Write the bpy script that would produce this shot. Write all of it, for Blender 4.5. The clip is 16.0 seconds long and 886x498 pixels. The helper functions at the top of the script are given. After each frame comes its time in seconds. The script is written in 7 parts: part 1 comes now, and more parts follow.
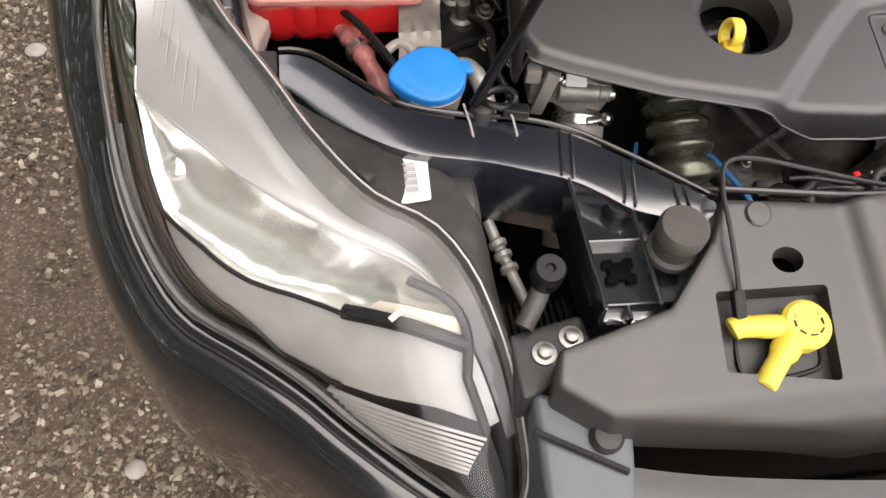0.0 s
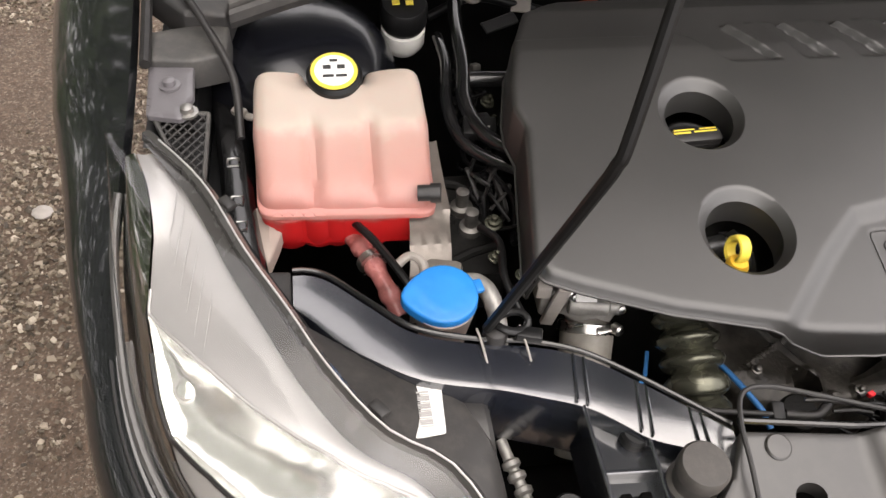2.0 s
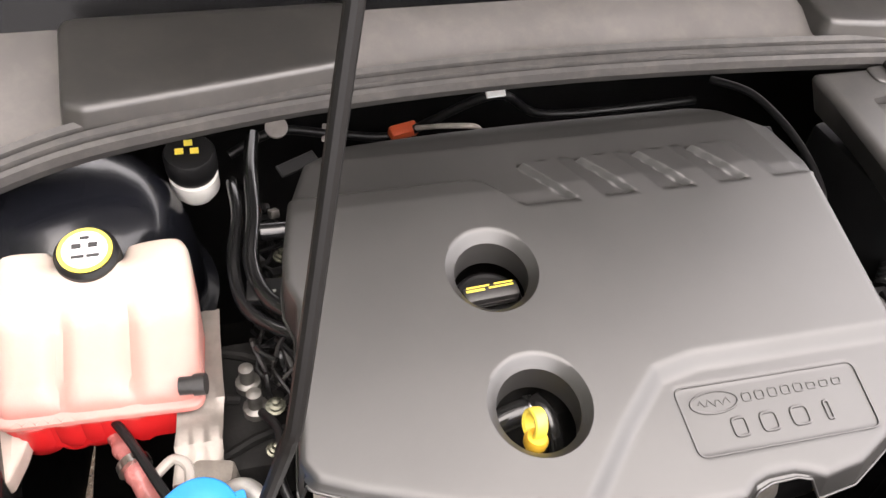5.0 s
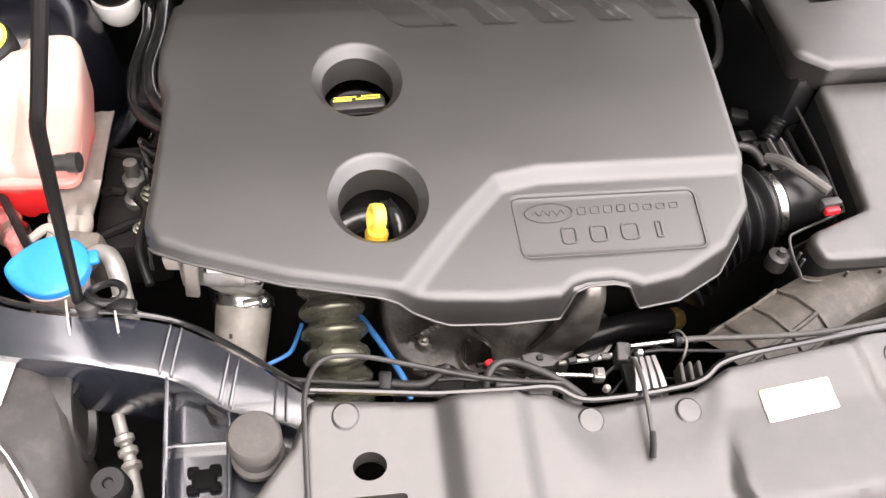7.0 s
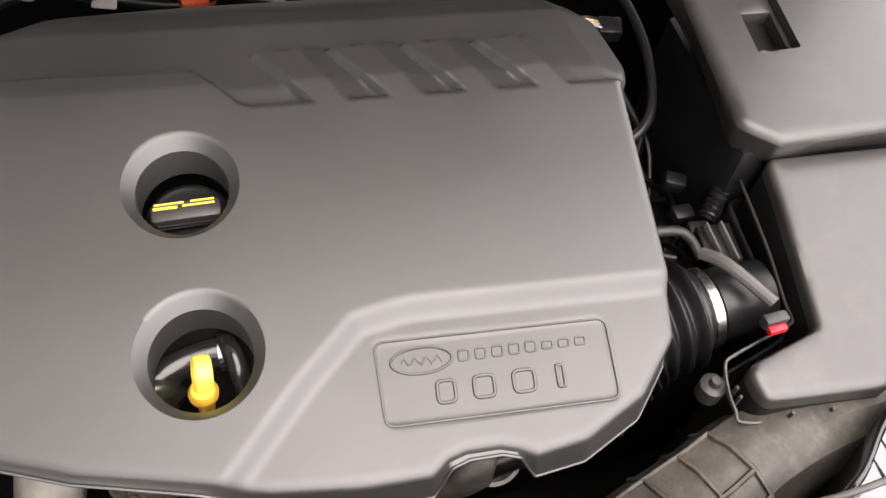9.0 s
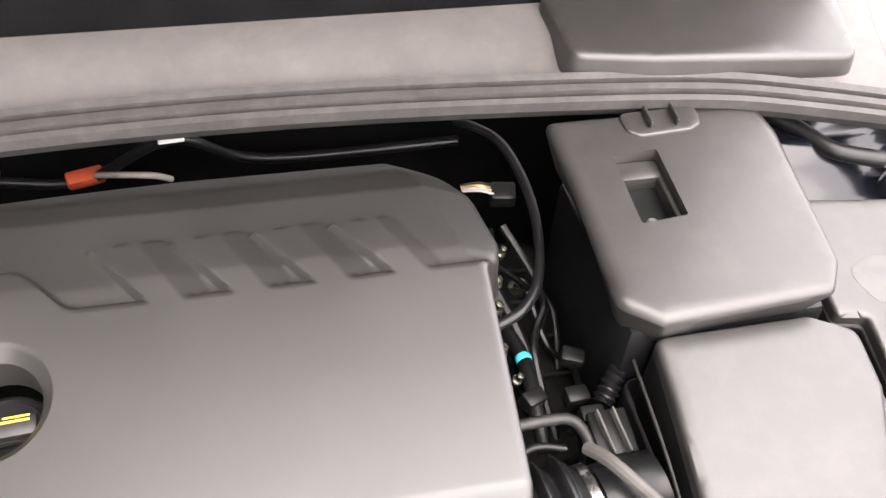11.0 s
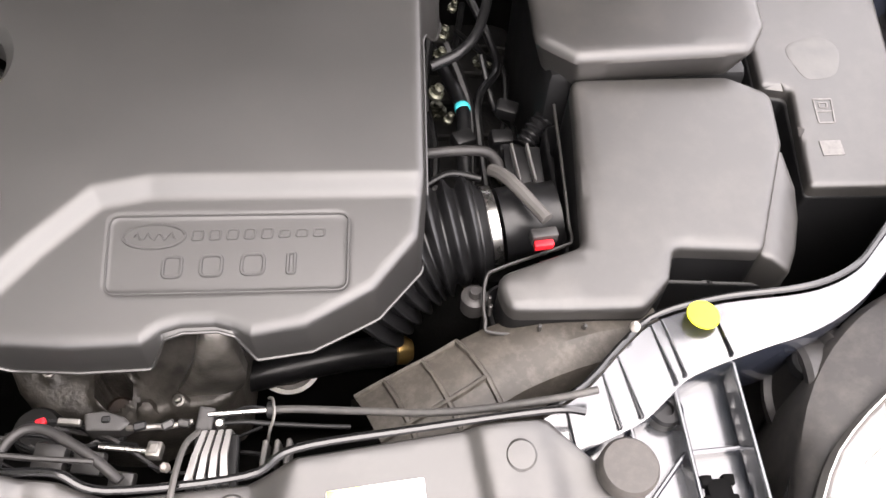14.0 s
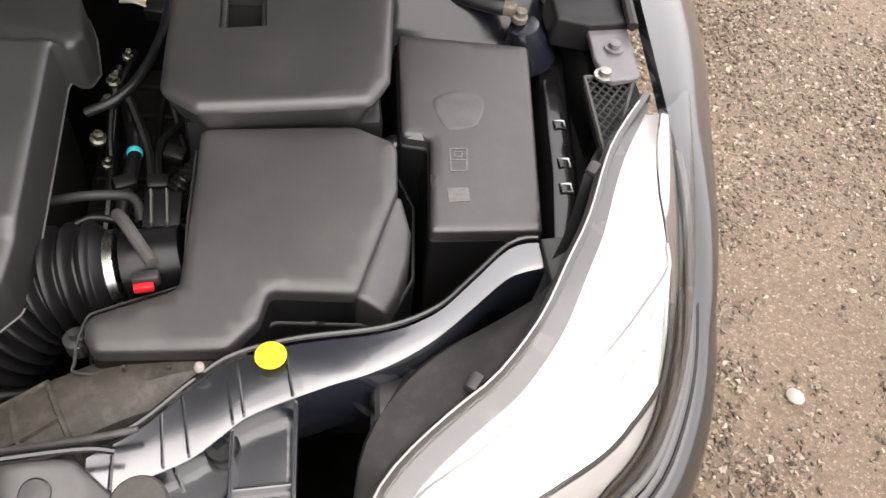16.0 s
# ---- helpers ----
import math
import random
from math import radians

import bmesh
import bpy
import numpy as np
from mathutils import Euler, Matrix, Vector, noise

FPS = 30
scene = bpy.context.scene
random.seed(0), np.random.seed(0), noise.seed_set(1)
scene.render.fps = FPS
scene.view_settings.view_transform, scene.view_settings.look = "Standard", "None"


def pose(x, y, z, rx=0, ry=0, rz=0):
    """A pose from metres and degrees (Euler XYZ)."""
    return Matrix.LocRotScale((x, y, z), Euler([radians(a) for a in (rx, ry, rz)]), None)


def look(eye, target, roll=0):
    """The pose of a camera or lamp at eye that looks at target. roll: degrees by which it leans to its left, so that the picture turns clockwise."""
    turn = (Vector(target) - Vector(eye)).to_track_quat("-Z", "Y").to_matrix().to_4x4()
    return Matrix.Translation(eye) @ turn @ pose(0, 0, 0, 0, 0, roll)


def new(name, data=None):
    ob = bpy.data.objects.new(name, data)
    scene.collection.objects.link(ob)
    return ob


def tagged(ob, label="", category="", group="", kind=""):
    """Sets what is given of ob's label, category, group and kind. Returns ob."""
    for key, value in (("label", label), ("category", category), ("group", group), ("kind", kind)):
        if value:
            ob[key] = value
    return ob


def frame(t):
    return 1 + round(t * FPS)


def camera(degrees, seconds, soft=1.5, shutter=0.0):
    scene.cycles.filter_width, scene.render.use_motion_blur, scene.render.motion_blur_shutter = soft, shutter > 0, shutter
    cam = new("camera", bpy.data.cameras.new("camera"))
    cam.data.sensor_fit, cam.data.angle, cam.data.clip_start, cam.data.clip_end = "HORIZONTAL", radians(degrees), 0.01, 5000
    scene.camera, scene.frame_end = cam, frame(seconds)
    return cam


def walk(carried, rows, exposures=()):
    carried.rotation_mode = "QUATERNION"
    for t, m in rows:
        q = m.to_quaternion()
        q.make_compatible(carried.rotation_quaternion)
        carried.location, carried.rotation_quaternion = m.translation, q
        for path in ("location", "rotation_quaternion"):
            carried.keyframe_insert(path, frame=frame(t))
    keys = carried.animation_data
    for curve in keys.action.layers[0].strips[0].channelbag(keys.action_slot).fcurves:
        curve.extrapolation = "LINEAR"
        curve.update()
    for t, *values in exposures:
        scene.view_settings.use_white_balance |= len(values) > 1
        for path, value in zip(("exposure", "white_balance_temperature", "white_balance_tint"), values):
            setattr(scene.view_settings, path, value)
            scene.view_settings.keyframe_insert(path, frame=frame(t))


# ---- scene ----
cam = camera(57.0, 16.0, soft=1.5)
PATH = [
    (0, (-0.548, 0.145, 1.336), (-0.329, 1.238, -0.325), 4.7),
    (0.5, (-0.555, 0.161, 1.345), (-0.356, 1.313, -0.278), 4.9),
    (1, (-0.553, 0.17, 1.364), (-0.358, 1.388, -0.21), 3.4),
    (1.5, (-0.563, 0.18, 1.373), (-0.37, 1.469, -0.144), 3.2),
    (2, (-0.558, 0.214, 1.384), (-0.3, 1.541, -0.09), 4.4),
    (2.3, (-0.549, 0.234, 1.39), (-0.241, 1.576, -0.061), 4.4),
    (2.5, (-0.546, 0.247, 1.392), (-0.197, 1.6, -0.039), 5.0),
    (3, (-0.501, 0.27, 1.399), (-0.059, 1.677, 0.047), 4.0),
    (3.2, (-0.474, 0.294, 1.408), (-0.056, 1.696, 0.044), 3.1),
    (5.3, (-0.378, 0.319, 1.419), (0.062, 1.694, 0.035), 5.5),
    (5.5, (-0.361, 0.302, 1.409), (0.093, 1.649, 0.002), 6.8),
    (6, (-0.335, 0.243, 1.4), (0.08, 1.577, -0.031), 7.8),
    (6.5, (-0.305, 0.209, 1.391), (0.053, 1.524, -0.072), 7.9),
    (7, (-0.251, 0.17, 1.382), (0.065, 1.458, -0.115), 6.0),
    (7.5, (-0.196, 0.136, 1.381), (0.111, 1.384, -0.152), 5.1),
    (8, (-0.15, 0.177, 1.369), (0.186, 1.384, -0.19), 5.0),
    (8.2, (-0.135, 0.209, 1.359), (0.211, 1.416, -0.198), 5.2),
    (8.3, (-0.132, 0.229, 1.356), (0.225, 1.433, -0.200), 5.5),
    (8.5, (-0.127, 0.264, 1.357), (0.252, 1.476, -0.188), 6.9),
    (9, (-0.118, 0.381, 1.375), (0.24, 1.528, -0.224), 7.9),
    (9.5, (-0.08, 0.436, 1.38), (0.26, 1.659, -0.166), 5.9),
    (11.8, (0.089, 0.438, 1.391), (0.443, 1.808, -0.023), 1.8),
    (12, (0.108, 0.449, 1.398), (0.45, 1.761, -0.072), 1.2),
    (12.5, (0.139, 0.431, 1.381), (0.424, 1.693, -0.144), 2.4),
    (13, (0.137, 0.39, 1.351), (0.329, 1.623, -0.213), 2.6),
    (13.5, (0.127, 0.32, 1.338), (0.308, 1.498, -0.268), 4.4),
    (14, (0.123, 0.278, 1.343), (0.3, 1.458, -0.262), 4.9),
    (14.5, (0.142, 0.222, 1.351), (0.362, 1.388, -0.259), 5.0),
    (15, (0.194, 0.208, 1.353), (0.516, 1.34, -0.264), 7.5),
    (15.5, (0.303, 0.226, 1.365), (0.671, 1.37, -0.234), 9.1),
    (16, (0.409, 0.239, 1.389), (0.697, 1.477, -0.154), 8.6),
]
EXPOSURES = [(0.0, 2.28, 7100, 15), (1.0, 2.23, 7200, 15), (2.5, 2.55, 7100, 14), (3.0, 2.78, 7150, 16), (5.5, 3.32, 7150, 17), (7.0, 3.42, 7100, 18), (8.5, 3.05, 7100, 18), (9.5, 3.25, 7150, 18), (12.0, 3.85, 7050, 18), (13.0, 3.8, 7050, 18), (14.5, 3.15, 7000, 17), (15.0, 2.9, 7000, 16), (16.0, 2.47, 7050, 15)]
walk(cam, [(t, look(eye, target, roll)) for t, eye, target, roll in PATH], EXPOSURES)

# ---- world and light ----
world = bpy.data.worlds.new("overcast_sky")
scene.world = world
world.use_nodes = True
wn = world.node_tree
wn.nodes.clear()
sky = wn.nodes.new("ShaderNodeTexSky")
sky.sky_type = "NISHITA"
sky.sun_disc = False
sky.sun_elevation = radians(68)
sky.sun_rotation = radians(167)
sky.dust_density = 4.0
grey = wn.nodes.new("ShaderNodeHueSaturation")
grey.inputs["Saturation"].default_value = 0.25
back = wn.nodes.new("ShaderNodeBackground")
back.inputs["Strength"].default_value = 0.15
wout = wn.nodes.new("ShaderNodeOutputWorld")
# cloud veils the sky: no bright ring about the sun, an even grey all round
veil = wn.nodes.new("ShaderNodeVectorMath")
veil.operation = "MINIMUM"
veil.inputs[1].default_value = (7.0, 7.0, 7.0)
cloud = wn.nodes.new("ShaderNodeMix")
cloud.data_type = "RGBA"
cloud.inputs["Factor"].default_value = 0.6
cloud.inputs["B"].default_value = (3.6, 3.65, 3.85, 1)
wn.links.new(sky.outputs[0], grey.inputs["Color"])
wn.links.new(grey.outputs[0], veil.inputs[0])
wn.links.new(veil.outputs[0], cloud.inputs["A"])
wn.links.new(cloud.outputs["Result"], back.inputs["Color"])
wn.links.new(back.outputs[0], wout.inputs["Surface"])
sun_data = bpy.data.lights.new("sun", "SUN")
sun_data.energy, sun_data.angle, sun_data.color = 0.25, radians(60), (1.0, 0.97, 0.93)
sun = new("sun", sun_data)
sun.matrix_basis = look((0.5, -1.1, 6), (0, 0.6, 0.8))

# ---- materials ----
def surface(name, color, rough=0.5, metal=0.0, vary=0.15, scale=30.0, bump=0.1, grain=400.0, coat=0.0, fleck=None, dust=0.0, rvary=0.1, spec=0.5):
    """A principled surface with two scales of variation, in metres of the world."""
    m = bpy.data.materials.new(name)
    m.use_nodes = True
    t = m.node_tree
    n = t.nodes
    b = n["Principled BSDF"]
    geo = n.new("ShaderNodeNewGeometry")
    wide = n.new("ShaderNodeTexNoise")
    wide.inputs["Scale"].default_value = scale
    wide.inputs["Detail"].default_value = 6
    fine = n.new("ShaderNodeTexNoise")
    fine.inputs["Scale"].default_value = grain
    fine.inputs["Detail"].default_value = 3
    t.links.new(geo.outputs["Position"], wide.inputs["Vector"])
    t.links.new(geo.outputs["Position"], fine.inputs["Vector"])
    ramp = n.new("ShaderNodeValToRGB")
    dark = [max(0.0, c * (1 - vary)) for c in color]
    lite = [min(1.0, c * (1 + vary)) for c in color]
    ramp.color_ramp.elements[0].position, ramp.color_ramp.elements[1].position = 0.3, 0.7
    ramp.color_ramp.elements[0].color = (*dark, 1)
    ramp.color_ramp.elements[1].color = (*lite, 1)
    t.links.new(wide.outputs["Fac"], ramp.inputs["Fac"])
    last = ramp.outputs["Color"]
    if fleck:
        mix = n.new("ShaderNodeMix")
        mix.data_type = "RGBA"
        step = n.new("ShaderNodeValToRGB")
        step.color_ramp.elements[0].position, step.color_ramp.elements[1].position = 0.58, 0.72
        t.links.new(fine.outputs["Fac"], step.inputs["Fac"])
        t.links.new(step.outputs["Color"], mix.inputs["Factor"])
        t.links.new(last, mix.inputs["A"])
        mix.inputs["B"].default_value = (*fleck, 1)
        last = mix.outputs["Result"]
    if dust:
        mid = n.new("ShaderNodeTexNoise")
        mid.inputs["Scale"].default_value = scale * 2.7
        mid.inputs["Detail"].default_value = 8
        mid.inputs["Roughness"].default_value = 0.7
        t.links.new(geo.outputs["Position"], mid.inputs["Vector"])
        step = n.new("ShaderNodeMapRange")
        step.inputs["From Min"].default_value, step.inputs["From Max"].default_value = 0.45, 0.75
        step.inputs["To Max"].default_value = dust
        t.links.new(mid.outputs["Fac"], step.inputs["Value"])
        mix = n.new("ShaderNodeMix")
        mix.data_type = "RGBA"
        t.links.new(step.outputs["Result"], mix.inputs["Factor"])
        t.links.new(last, mix.inputs["A"])
        mix.inputs["B"].default_value = (0.3, 0.27, 0.23, 1)
        last = mix.outputs["Result"]
    t.links.new(last, b.inputs["Base Color"])
    rr = n.new("ShaderNodeMapRange")
    rr.inputs["To Min"].default_value = max(0.02, rough - rvary)
    rr.inputs["To Max"].default_value = min(1.0, rough + rvary)
    t.links.new(wide.outputs["Fac"], rr.inputs["Value"])
    t.links.new(rr.outputs["Result"], b.inputs["Roughness"])
    b.inputs["Metallic"].default_value = metal
    b.inputs["Coat Weight"].default_value = coat
    b.inputs["Coat Roughness"].default_value = 0.06
    b.inputs["Specular IOR Level"].default_value = spec
    if bump:
        bp = n.new("ShaderNodeBump")
        bp.inputs["Strength"].default_value = bump
        bp.inputs["Distance"].default_value = 0.001
        t.links.new(fine.outputs["Fac"], bp.inputs["Height"])
        t.links.new(bp.outputs["Normal"], b.inputs["Normal"])
    return m


def clear_lens(name, tint=(1, 1, 1), ior=1.55, haze=0.0):
    """A thin clear cover: see-through, with gloss by Fresnel."""
    m = bpy.data.materials.new(name)
    m.use_nodes = True
    t = m.node_tree
    n = t.nodes
    n.clear()
    out = n.new("ShaderNodeOutputMaterial")
    mix = n.new("ShaderNodeMixShader")
    # Schlick's gloss, alike from both sides
    face = n.new("ShaderNodeLayerWeight")
    face.inputs["Blend"].default_value = 0.5
    steep = n.new("ShaderNodeMath")
    steep.operation = "POWER"
    steep.inputs[1].default_value = 5.0
    t.links.new(face.outputs["Facing"], steep.inputs[0])
    fres = n.new("ShaderNodeMath")
    fres.operation = "MULTIPLY_ADD"
    base = ((ior - 1) / (ior + 1)) ** 2 * 1.3
    fres.inputs[1].default_value, fres.inputs[2].default_value = 1 - base, base
    t.links.new(steep.outputs[0], fres.inputs[0])
    see = n.new("ShaderNodeBsdfTransparent")
    see.inputs["Color"].default_value = (*tint, 1)
    gloss = n.new("ShaderNodeBsdfGlossy")
    gloss.inputs["Roughness"].default_value = haze
    t.links.new(fres.outputs[0], mix.inputs[0])
    t.links.new(see.outputs[0], mix.inputs[1])
    t.links.new(gloss.outputs[0], mix.inputs[2])
    t.links.new(mix.outputs[0], out.inputs["Surface"])
    return m


COVER = surface("moulded_cover_plastic", (0.0155, 0.0146, 0.0138), 0.46, vary=0.12, scale=9, bump=0.05, grain=1500, dust=0.012, spec=0.85)
COVER.node_tree.nodes["Principled BSDF"].inputs["IOR"].default_value = 1.6
PLASTIC = surface("black_plastic", (0.026, 0.025, 0.025), 0.42, vary=0.15, scale=14, bump=0.1, grain=1200, dust=0.08)
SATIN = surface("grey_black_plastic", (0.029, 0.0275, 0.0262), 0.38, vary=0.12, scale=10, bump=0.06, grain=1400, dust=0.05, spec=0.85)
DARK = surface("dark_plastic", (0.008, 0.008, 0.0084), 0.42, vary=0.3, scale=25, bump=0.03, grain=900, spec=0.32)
GLOSSY = surface("shiny_black", (0.010, 0.010, 0.0105), 0.2, vary=0.2, scale=20, bump=0.0, coat=0.6)
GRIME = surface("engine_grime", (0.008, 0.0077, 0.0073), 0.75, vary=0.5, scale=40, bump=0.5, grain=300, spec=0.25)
RUBBER = surface("rubber", (0.02, 0.019, 0.019), 0.5, vary=0.15, scale=30, bump=0.1, grain=900, dust=0.05)
HOSE = surface("hose_rubber", (0.009, 0.009, 0.0095), 0.34, vary=0.2, scale=40, bump=0.05, grain=700, spec=0.4)
SEAL = surface("seal_rubber", (0.036, 0.034, 0.033), 0.5, vary=0.12, scale=18, bump=0.1, grain=900, dust=0.12)
COWL = surface("cowl_plastic", (0.112, 0.105, 0.10), 0.5, vary=0.1, scale=12, bump=0.15, grain=1200, dust=0.15)
PAINT = surface("dark_blue_paint", (0.012, 0.0145, 0.022), 0.22, vary=0.12, scale=8, bump=0.0, coat=1.0, rvary=0.04, spec=1.0)
PAINT.node_tree.nodes["Principled BSDF"].inputs["IOR"].default_value = 1.75
BODY = surface("body_paint", (0.008, 0.0088, 0.010), 0.25, vary=0.15, scale=6, bump=0.0, coat=1.0, rvary=0.05)
ALLOY = surface("cast_alloy", (0.36, 0.35, 0.33), 0.45, metal=0.45, vary=0.3, scale=60, bump=0.4, grain=350, dust=0.25)
STEEL = surface("steel", (0.55, 0.54, 0.52), 0.28, metal=1.0, vary=0.2, scale=60, bump=0.1, grain=500)
FOIL = surface("heat_foil", (0.22, 0.195, 0.175), 0.4, metal=0.5, vary=0.2, scale=40, bump=0.3, grain=200, dust=0.15)
CHROME = surface("lamp_chrome", (0.92, 0.92, 0.88), 0.17, metal=0.74, vary=0.05, scale=15, bump=0.0)
BEZEL = surface("lamp_bezel", (0.45, 0.44, 0.43), 0.34, metal=0.35, vary=0.1, scale=12, bump=0.0)
BLUE = surface("blue_cap_plastic", (0.012, 0.23, 0.66), 0.4, vary=0.08, scale=30, bump=0.05, grain=700)
YELLOW = surface("yellow_plastic", (0.85, 0.67, 0.09), 0.38, vary=0.06, scale=40, bump=0.05, grain=600)
WHITE = surface("paper_label", (0.82, 0.81, 0.79), 0.5, vary=0.05, scale=30, bump=0.05)
INK = surface("print_black", (0.03, 0.03, 0.03), 0.6, vary=0.05, bump=0.0)
DUCT = surface("duct_plastic", (0.05, 0.044, 0.037), 0.55, vary=0.25, scale=25, bump=0.15, grain=500, dust=0.25)
REDP = surface("red_plastic", (0.75, 0.02, 0.03), 0.35, vary=0.05, bump=0.0)
CYAN = surface("cyan_tape", (0.03, 0.55, 0.6), 0.4, vary=0.05, bump=0.0)
ORANGE = surface("orange_plastic", (0.6, 0.1, 0.04), 0.45, vary=0.1, bump=0.0)
WIREBLUE = surface("blue_wire", (0.035, 0.18, 0.45), 0.4, vary=0.1, bump=0.0)
BRASS = surface("brass", (0.55, 0.36, 0.13), 0.35, metal=0.9, vary=0.15, scale=60, bump=0.1)
LENS = clear_lens("clear_lens", ior=1.5)


# ---- building blocks ----
def thing(name, at, label, category, group="", kind=""):
    e = new(name)
    e.location = at
    e.empty_display_size = 0.05
    bpy.context.view_layer.update()
    return tagged(e, label, category, group, kind)


def mesh_of(name, bm, material, smooth=True, angle=35):
    me = bpy.data.meshes.new(name)
    bmesh.ops.recalc_face_normals(bm, faces=bm.faces)
    if smooth:
        for f in bm.faces:
            f.smooth = True
        cos_a = math.cos(radians(angle))
        for e in bm.edges:
            if len(e.link_faces) == 2 and e.link_faces[0].normal.dot(e.link_faces[1].normal) < cos_a:
                e.smooth = False
    bm.to_mesh(me)
    bm.free()
    me.materials.append(material)
    return me


def part(name, bm, material, parent=None, label="", smooth=True, angle=35):
    """Links a bmesh, in world metres, as one mesh under a thing or a part."""
    ob = new(name, mesh_of(name, bm, material, smooth, angle))
    if parent is not None:
        ob.parent = parent
        if parent.parent is None:
            ob.matrix_parent_inverse = Matrix.Translation(-parent.location)
    if label:
        ob["label"] = label
    return ob


def solo(name, bm, material, label, category, group="", kind="", angle=35):
    return tagged(part(name, bm, material, angle=angle), label, category, group, kind)


def smooth_line(pts, n=8, closed=False):
    """Catmull-Rom through the points, n steps a span."""
    p = [Vector(q) for q in pts]
    m = len(p)
    out = []
    for i in range(m if closed else m - 1):
        if closed:
            a, b, c, d = p[i - 1], p[i], p[(i + 1) % m], p[(i + 2) % m]
        else:
            a, b, c, d = p[max(i - 1, 0)], p[i], p[i + 1], p[min(i + 2, m - 1)]
        for k in range(n):
            t = k / n
            out.append(0.5 * ((2 * b) + (c - a) * t + (2 * a - 5 * b + 4 * c - d) * t * t + (3 * b - a - 3 * c + d) * t ** 3))
    if not closed:
        out.append(p[-1].copy())
    return out


def even_line(pts, n):
    """n points at even steps along a polyline."""
    p = [Vector(q) for q in pts]
    acc = [0.0]
    for a, b in zip(p, p[1:]):
        acc.append(acc[-1] + (b - a).length)
    out = []
    j = 0
    for k in range(n):
        s = acc[-1] * k / (n - 1)
        while j < len(p) - 2 and acc[j + 1] < s:
            j += 1
        span = max(acc[j + 1] - acc[j], 1e-9)
        out.append(p[j].lerp(p[j + 1], min(1.0, (s - acc[j]) / span)))
    return out


def loft(bm, rows, closed=False):
    """A skin over rows of points."""
    vs = [[bm.verts.new(q) for q in r] for r in rows]
    for a, b in zip(vs, vs[1:]):
        k = len(a)
        for i in range(k if closed else k - 1):
            j = (i + 1) % k
            bm.faces.new((a[i], a[j], b[j], b[i]))
    return vs


def shell(bm, rows, thick):
    """A skin with thickness: the second side lies below, along -z."""
    top = loft(bm, rows)
    low = loft(bm, [[Vector(q) - Vector((0, 0, thick)) for q in r] for r in rows])
    rim_a = [r[0] for r in top] + top[-1][1:] + [r[-1] for r in reversed(top[:-1])] + list(reversed(top[0][1:-1]))
    rim_b = [r[0] for r in low] + low[-1][1:] + [r[-1] for r in reversed(low[:-1])] + list(reversed(low[0][1:-1]))
    k = len(rim_a)
    for i in range(k):
        j = (i + 1) % k
        bm.faces.new((rim_a[i], rim_b[i], rim_b[j], rim_a[j]))


def tube(bm, pts, r, sides=10, cap=True):
    """A round tube along points; r is one radius or one for each point."""
    p = [Vector(q) for q in pts]
    rr = r if hasattr(r, "__len__") else [r] * len(p)
    rows = []
    up = None
    for i, q in enumerate(p):
        d = (p[min(i + 1, len(p) - 1)] - p[max(i - 1, 0)]).normalized()
        if up is None:
            up = Vector((0, 0, 1)) if abs(d.z) < 0.9 else Vector((1, 0, 0))
        side = d.cross(up).normalized()
        up = side.cross(d).normalized()
        rows.append([q + rr[i] * (math.cos(a) * side + math.sin(a) * up) for a in (2 * math.pi * k / sides for k in range(sides))])
    vs = loft(bm, rows, closed=True)
    if cap:
        bm.faces.new(list(reversed(vs[0])))
        bm.faces.new(vs[-1])


def lathe(bm, base, axis, profile, sides=24):
    """A turned shape: profile of (radius, height) along axis from base."""
    z = Vector(axis).normalized()
    x = z.orthogonal().normalized()
    y = z.cross(x)
    rows = []
    for r, h in profile:
        rows.append([Vector(base) + z * h + max(r, 1e-5) * (math.cos(a) * x + math.sin(a) * y) for a in (2 * math.pi * k / sides for k in range(sides))])
    vs = loft(bm, rows, closed=True)
    bm.faces.new(list(reversed(vs[0])))
    bm.faces.new(vs[-1])


def block(bm, m, size, bevel=0.003, seg=2):
    """A box with rounded edges at the pose m."""
    made = bmesh.ops.create_cube(bm, size=1.0, matrix=m @ Matrix.Diagonal((*size, 1)))
    if bevel:
        edges = list({e for v in made["verts"] for e in v.link_edges})
        bmesh.ops.bevel(bm, geom=edges, offset=bevel, segments=seg, affect="EDGES", profile=0.5)


def filleted(poly, r, n=4):
    """A polygon with round corners; r is one radius or one for each corner."""
    out = []
    k = len(poly)
    for i in range(k):
        a, b, c = Vector(poly[i - 1][:2]), Vector(poly[i][:2]), Vector(poly[(i + 1) % k][:2])
        ri = r[i] if hasattr(r, "__len__") else r
        u, v = a - b, c - b
        lim = 0.45 * min(u.length, v.length)
        u.normalize()
        v.normalize()
        half = max(0.05, math.acos(max(-1, min(1, u.dot(v)))) / 2)
        if half > 1.5 or ri <= 0:
            out.append(b)
            continue
        d = min(ri / math.tan(half), lim)
        p, q = b + u * d, b + v * d
        for s in range(n + 1):
            t = s / n
            out.append((1 - t) ** 2 * p + 2 * t * (1 - t) * b + t * t * q)
    return [(q.x, q.y) for q in out]


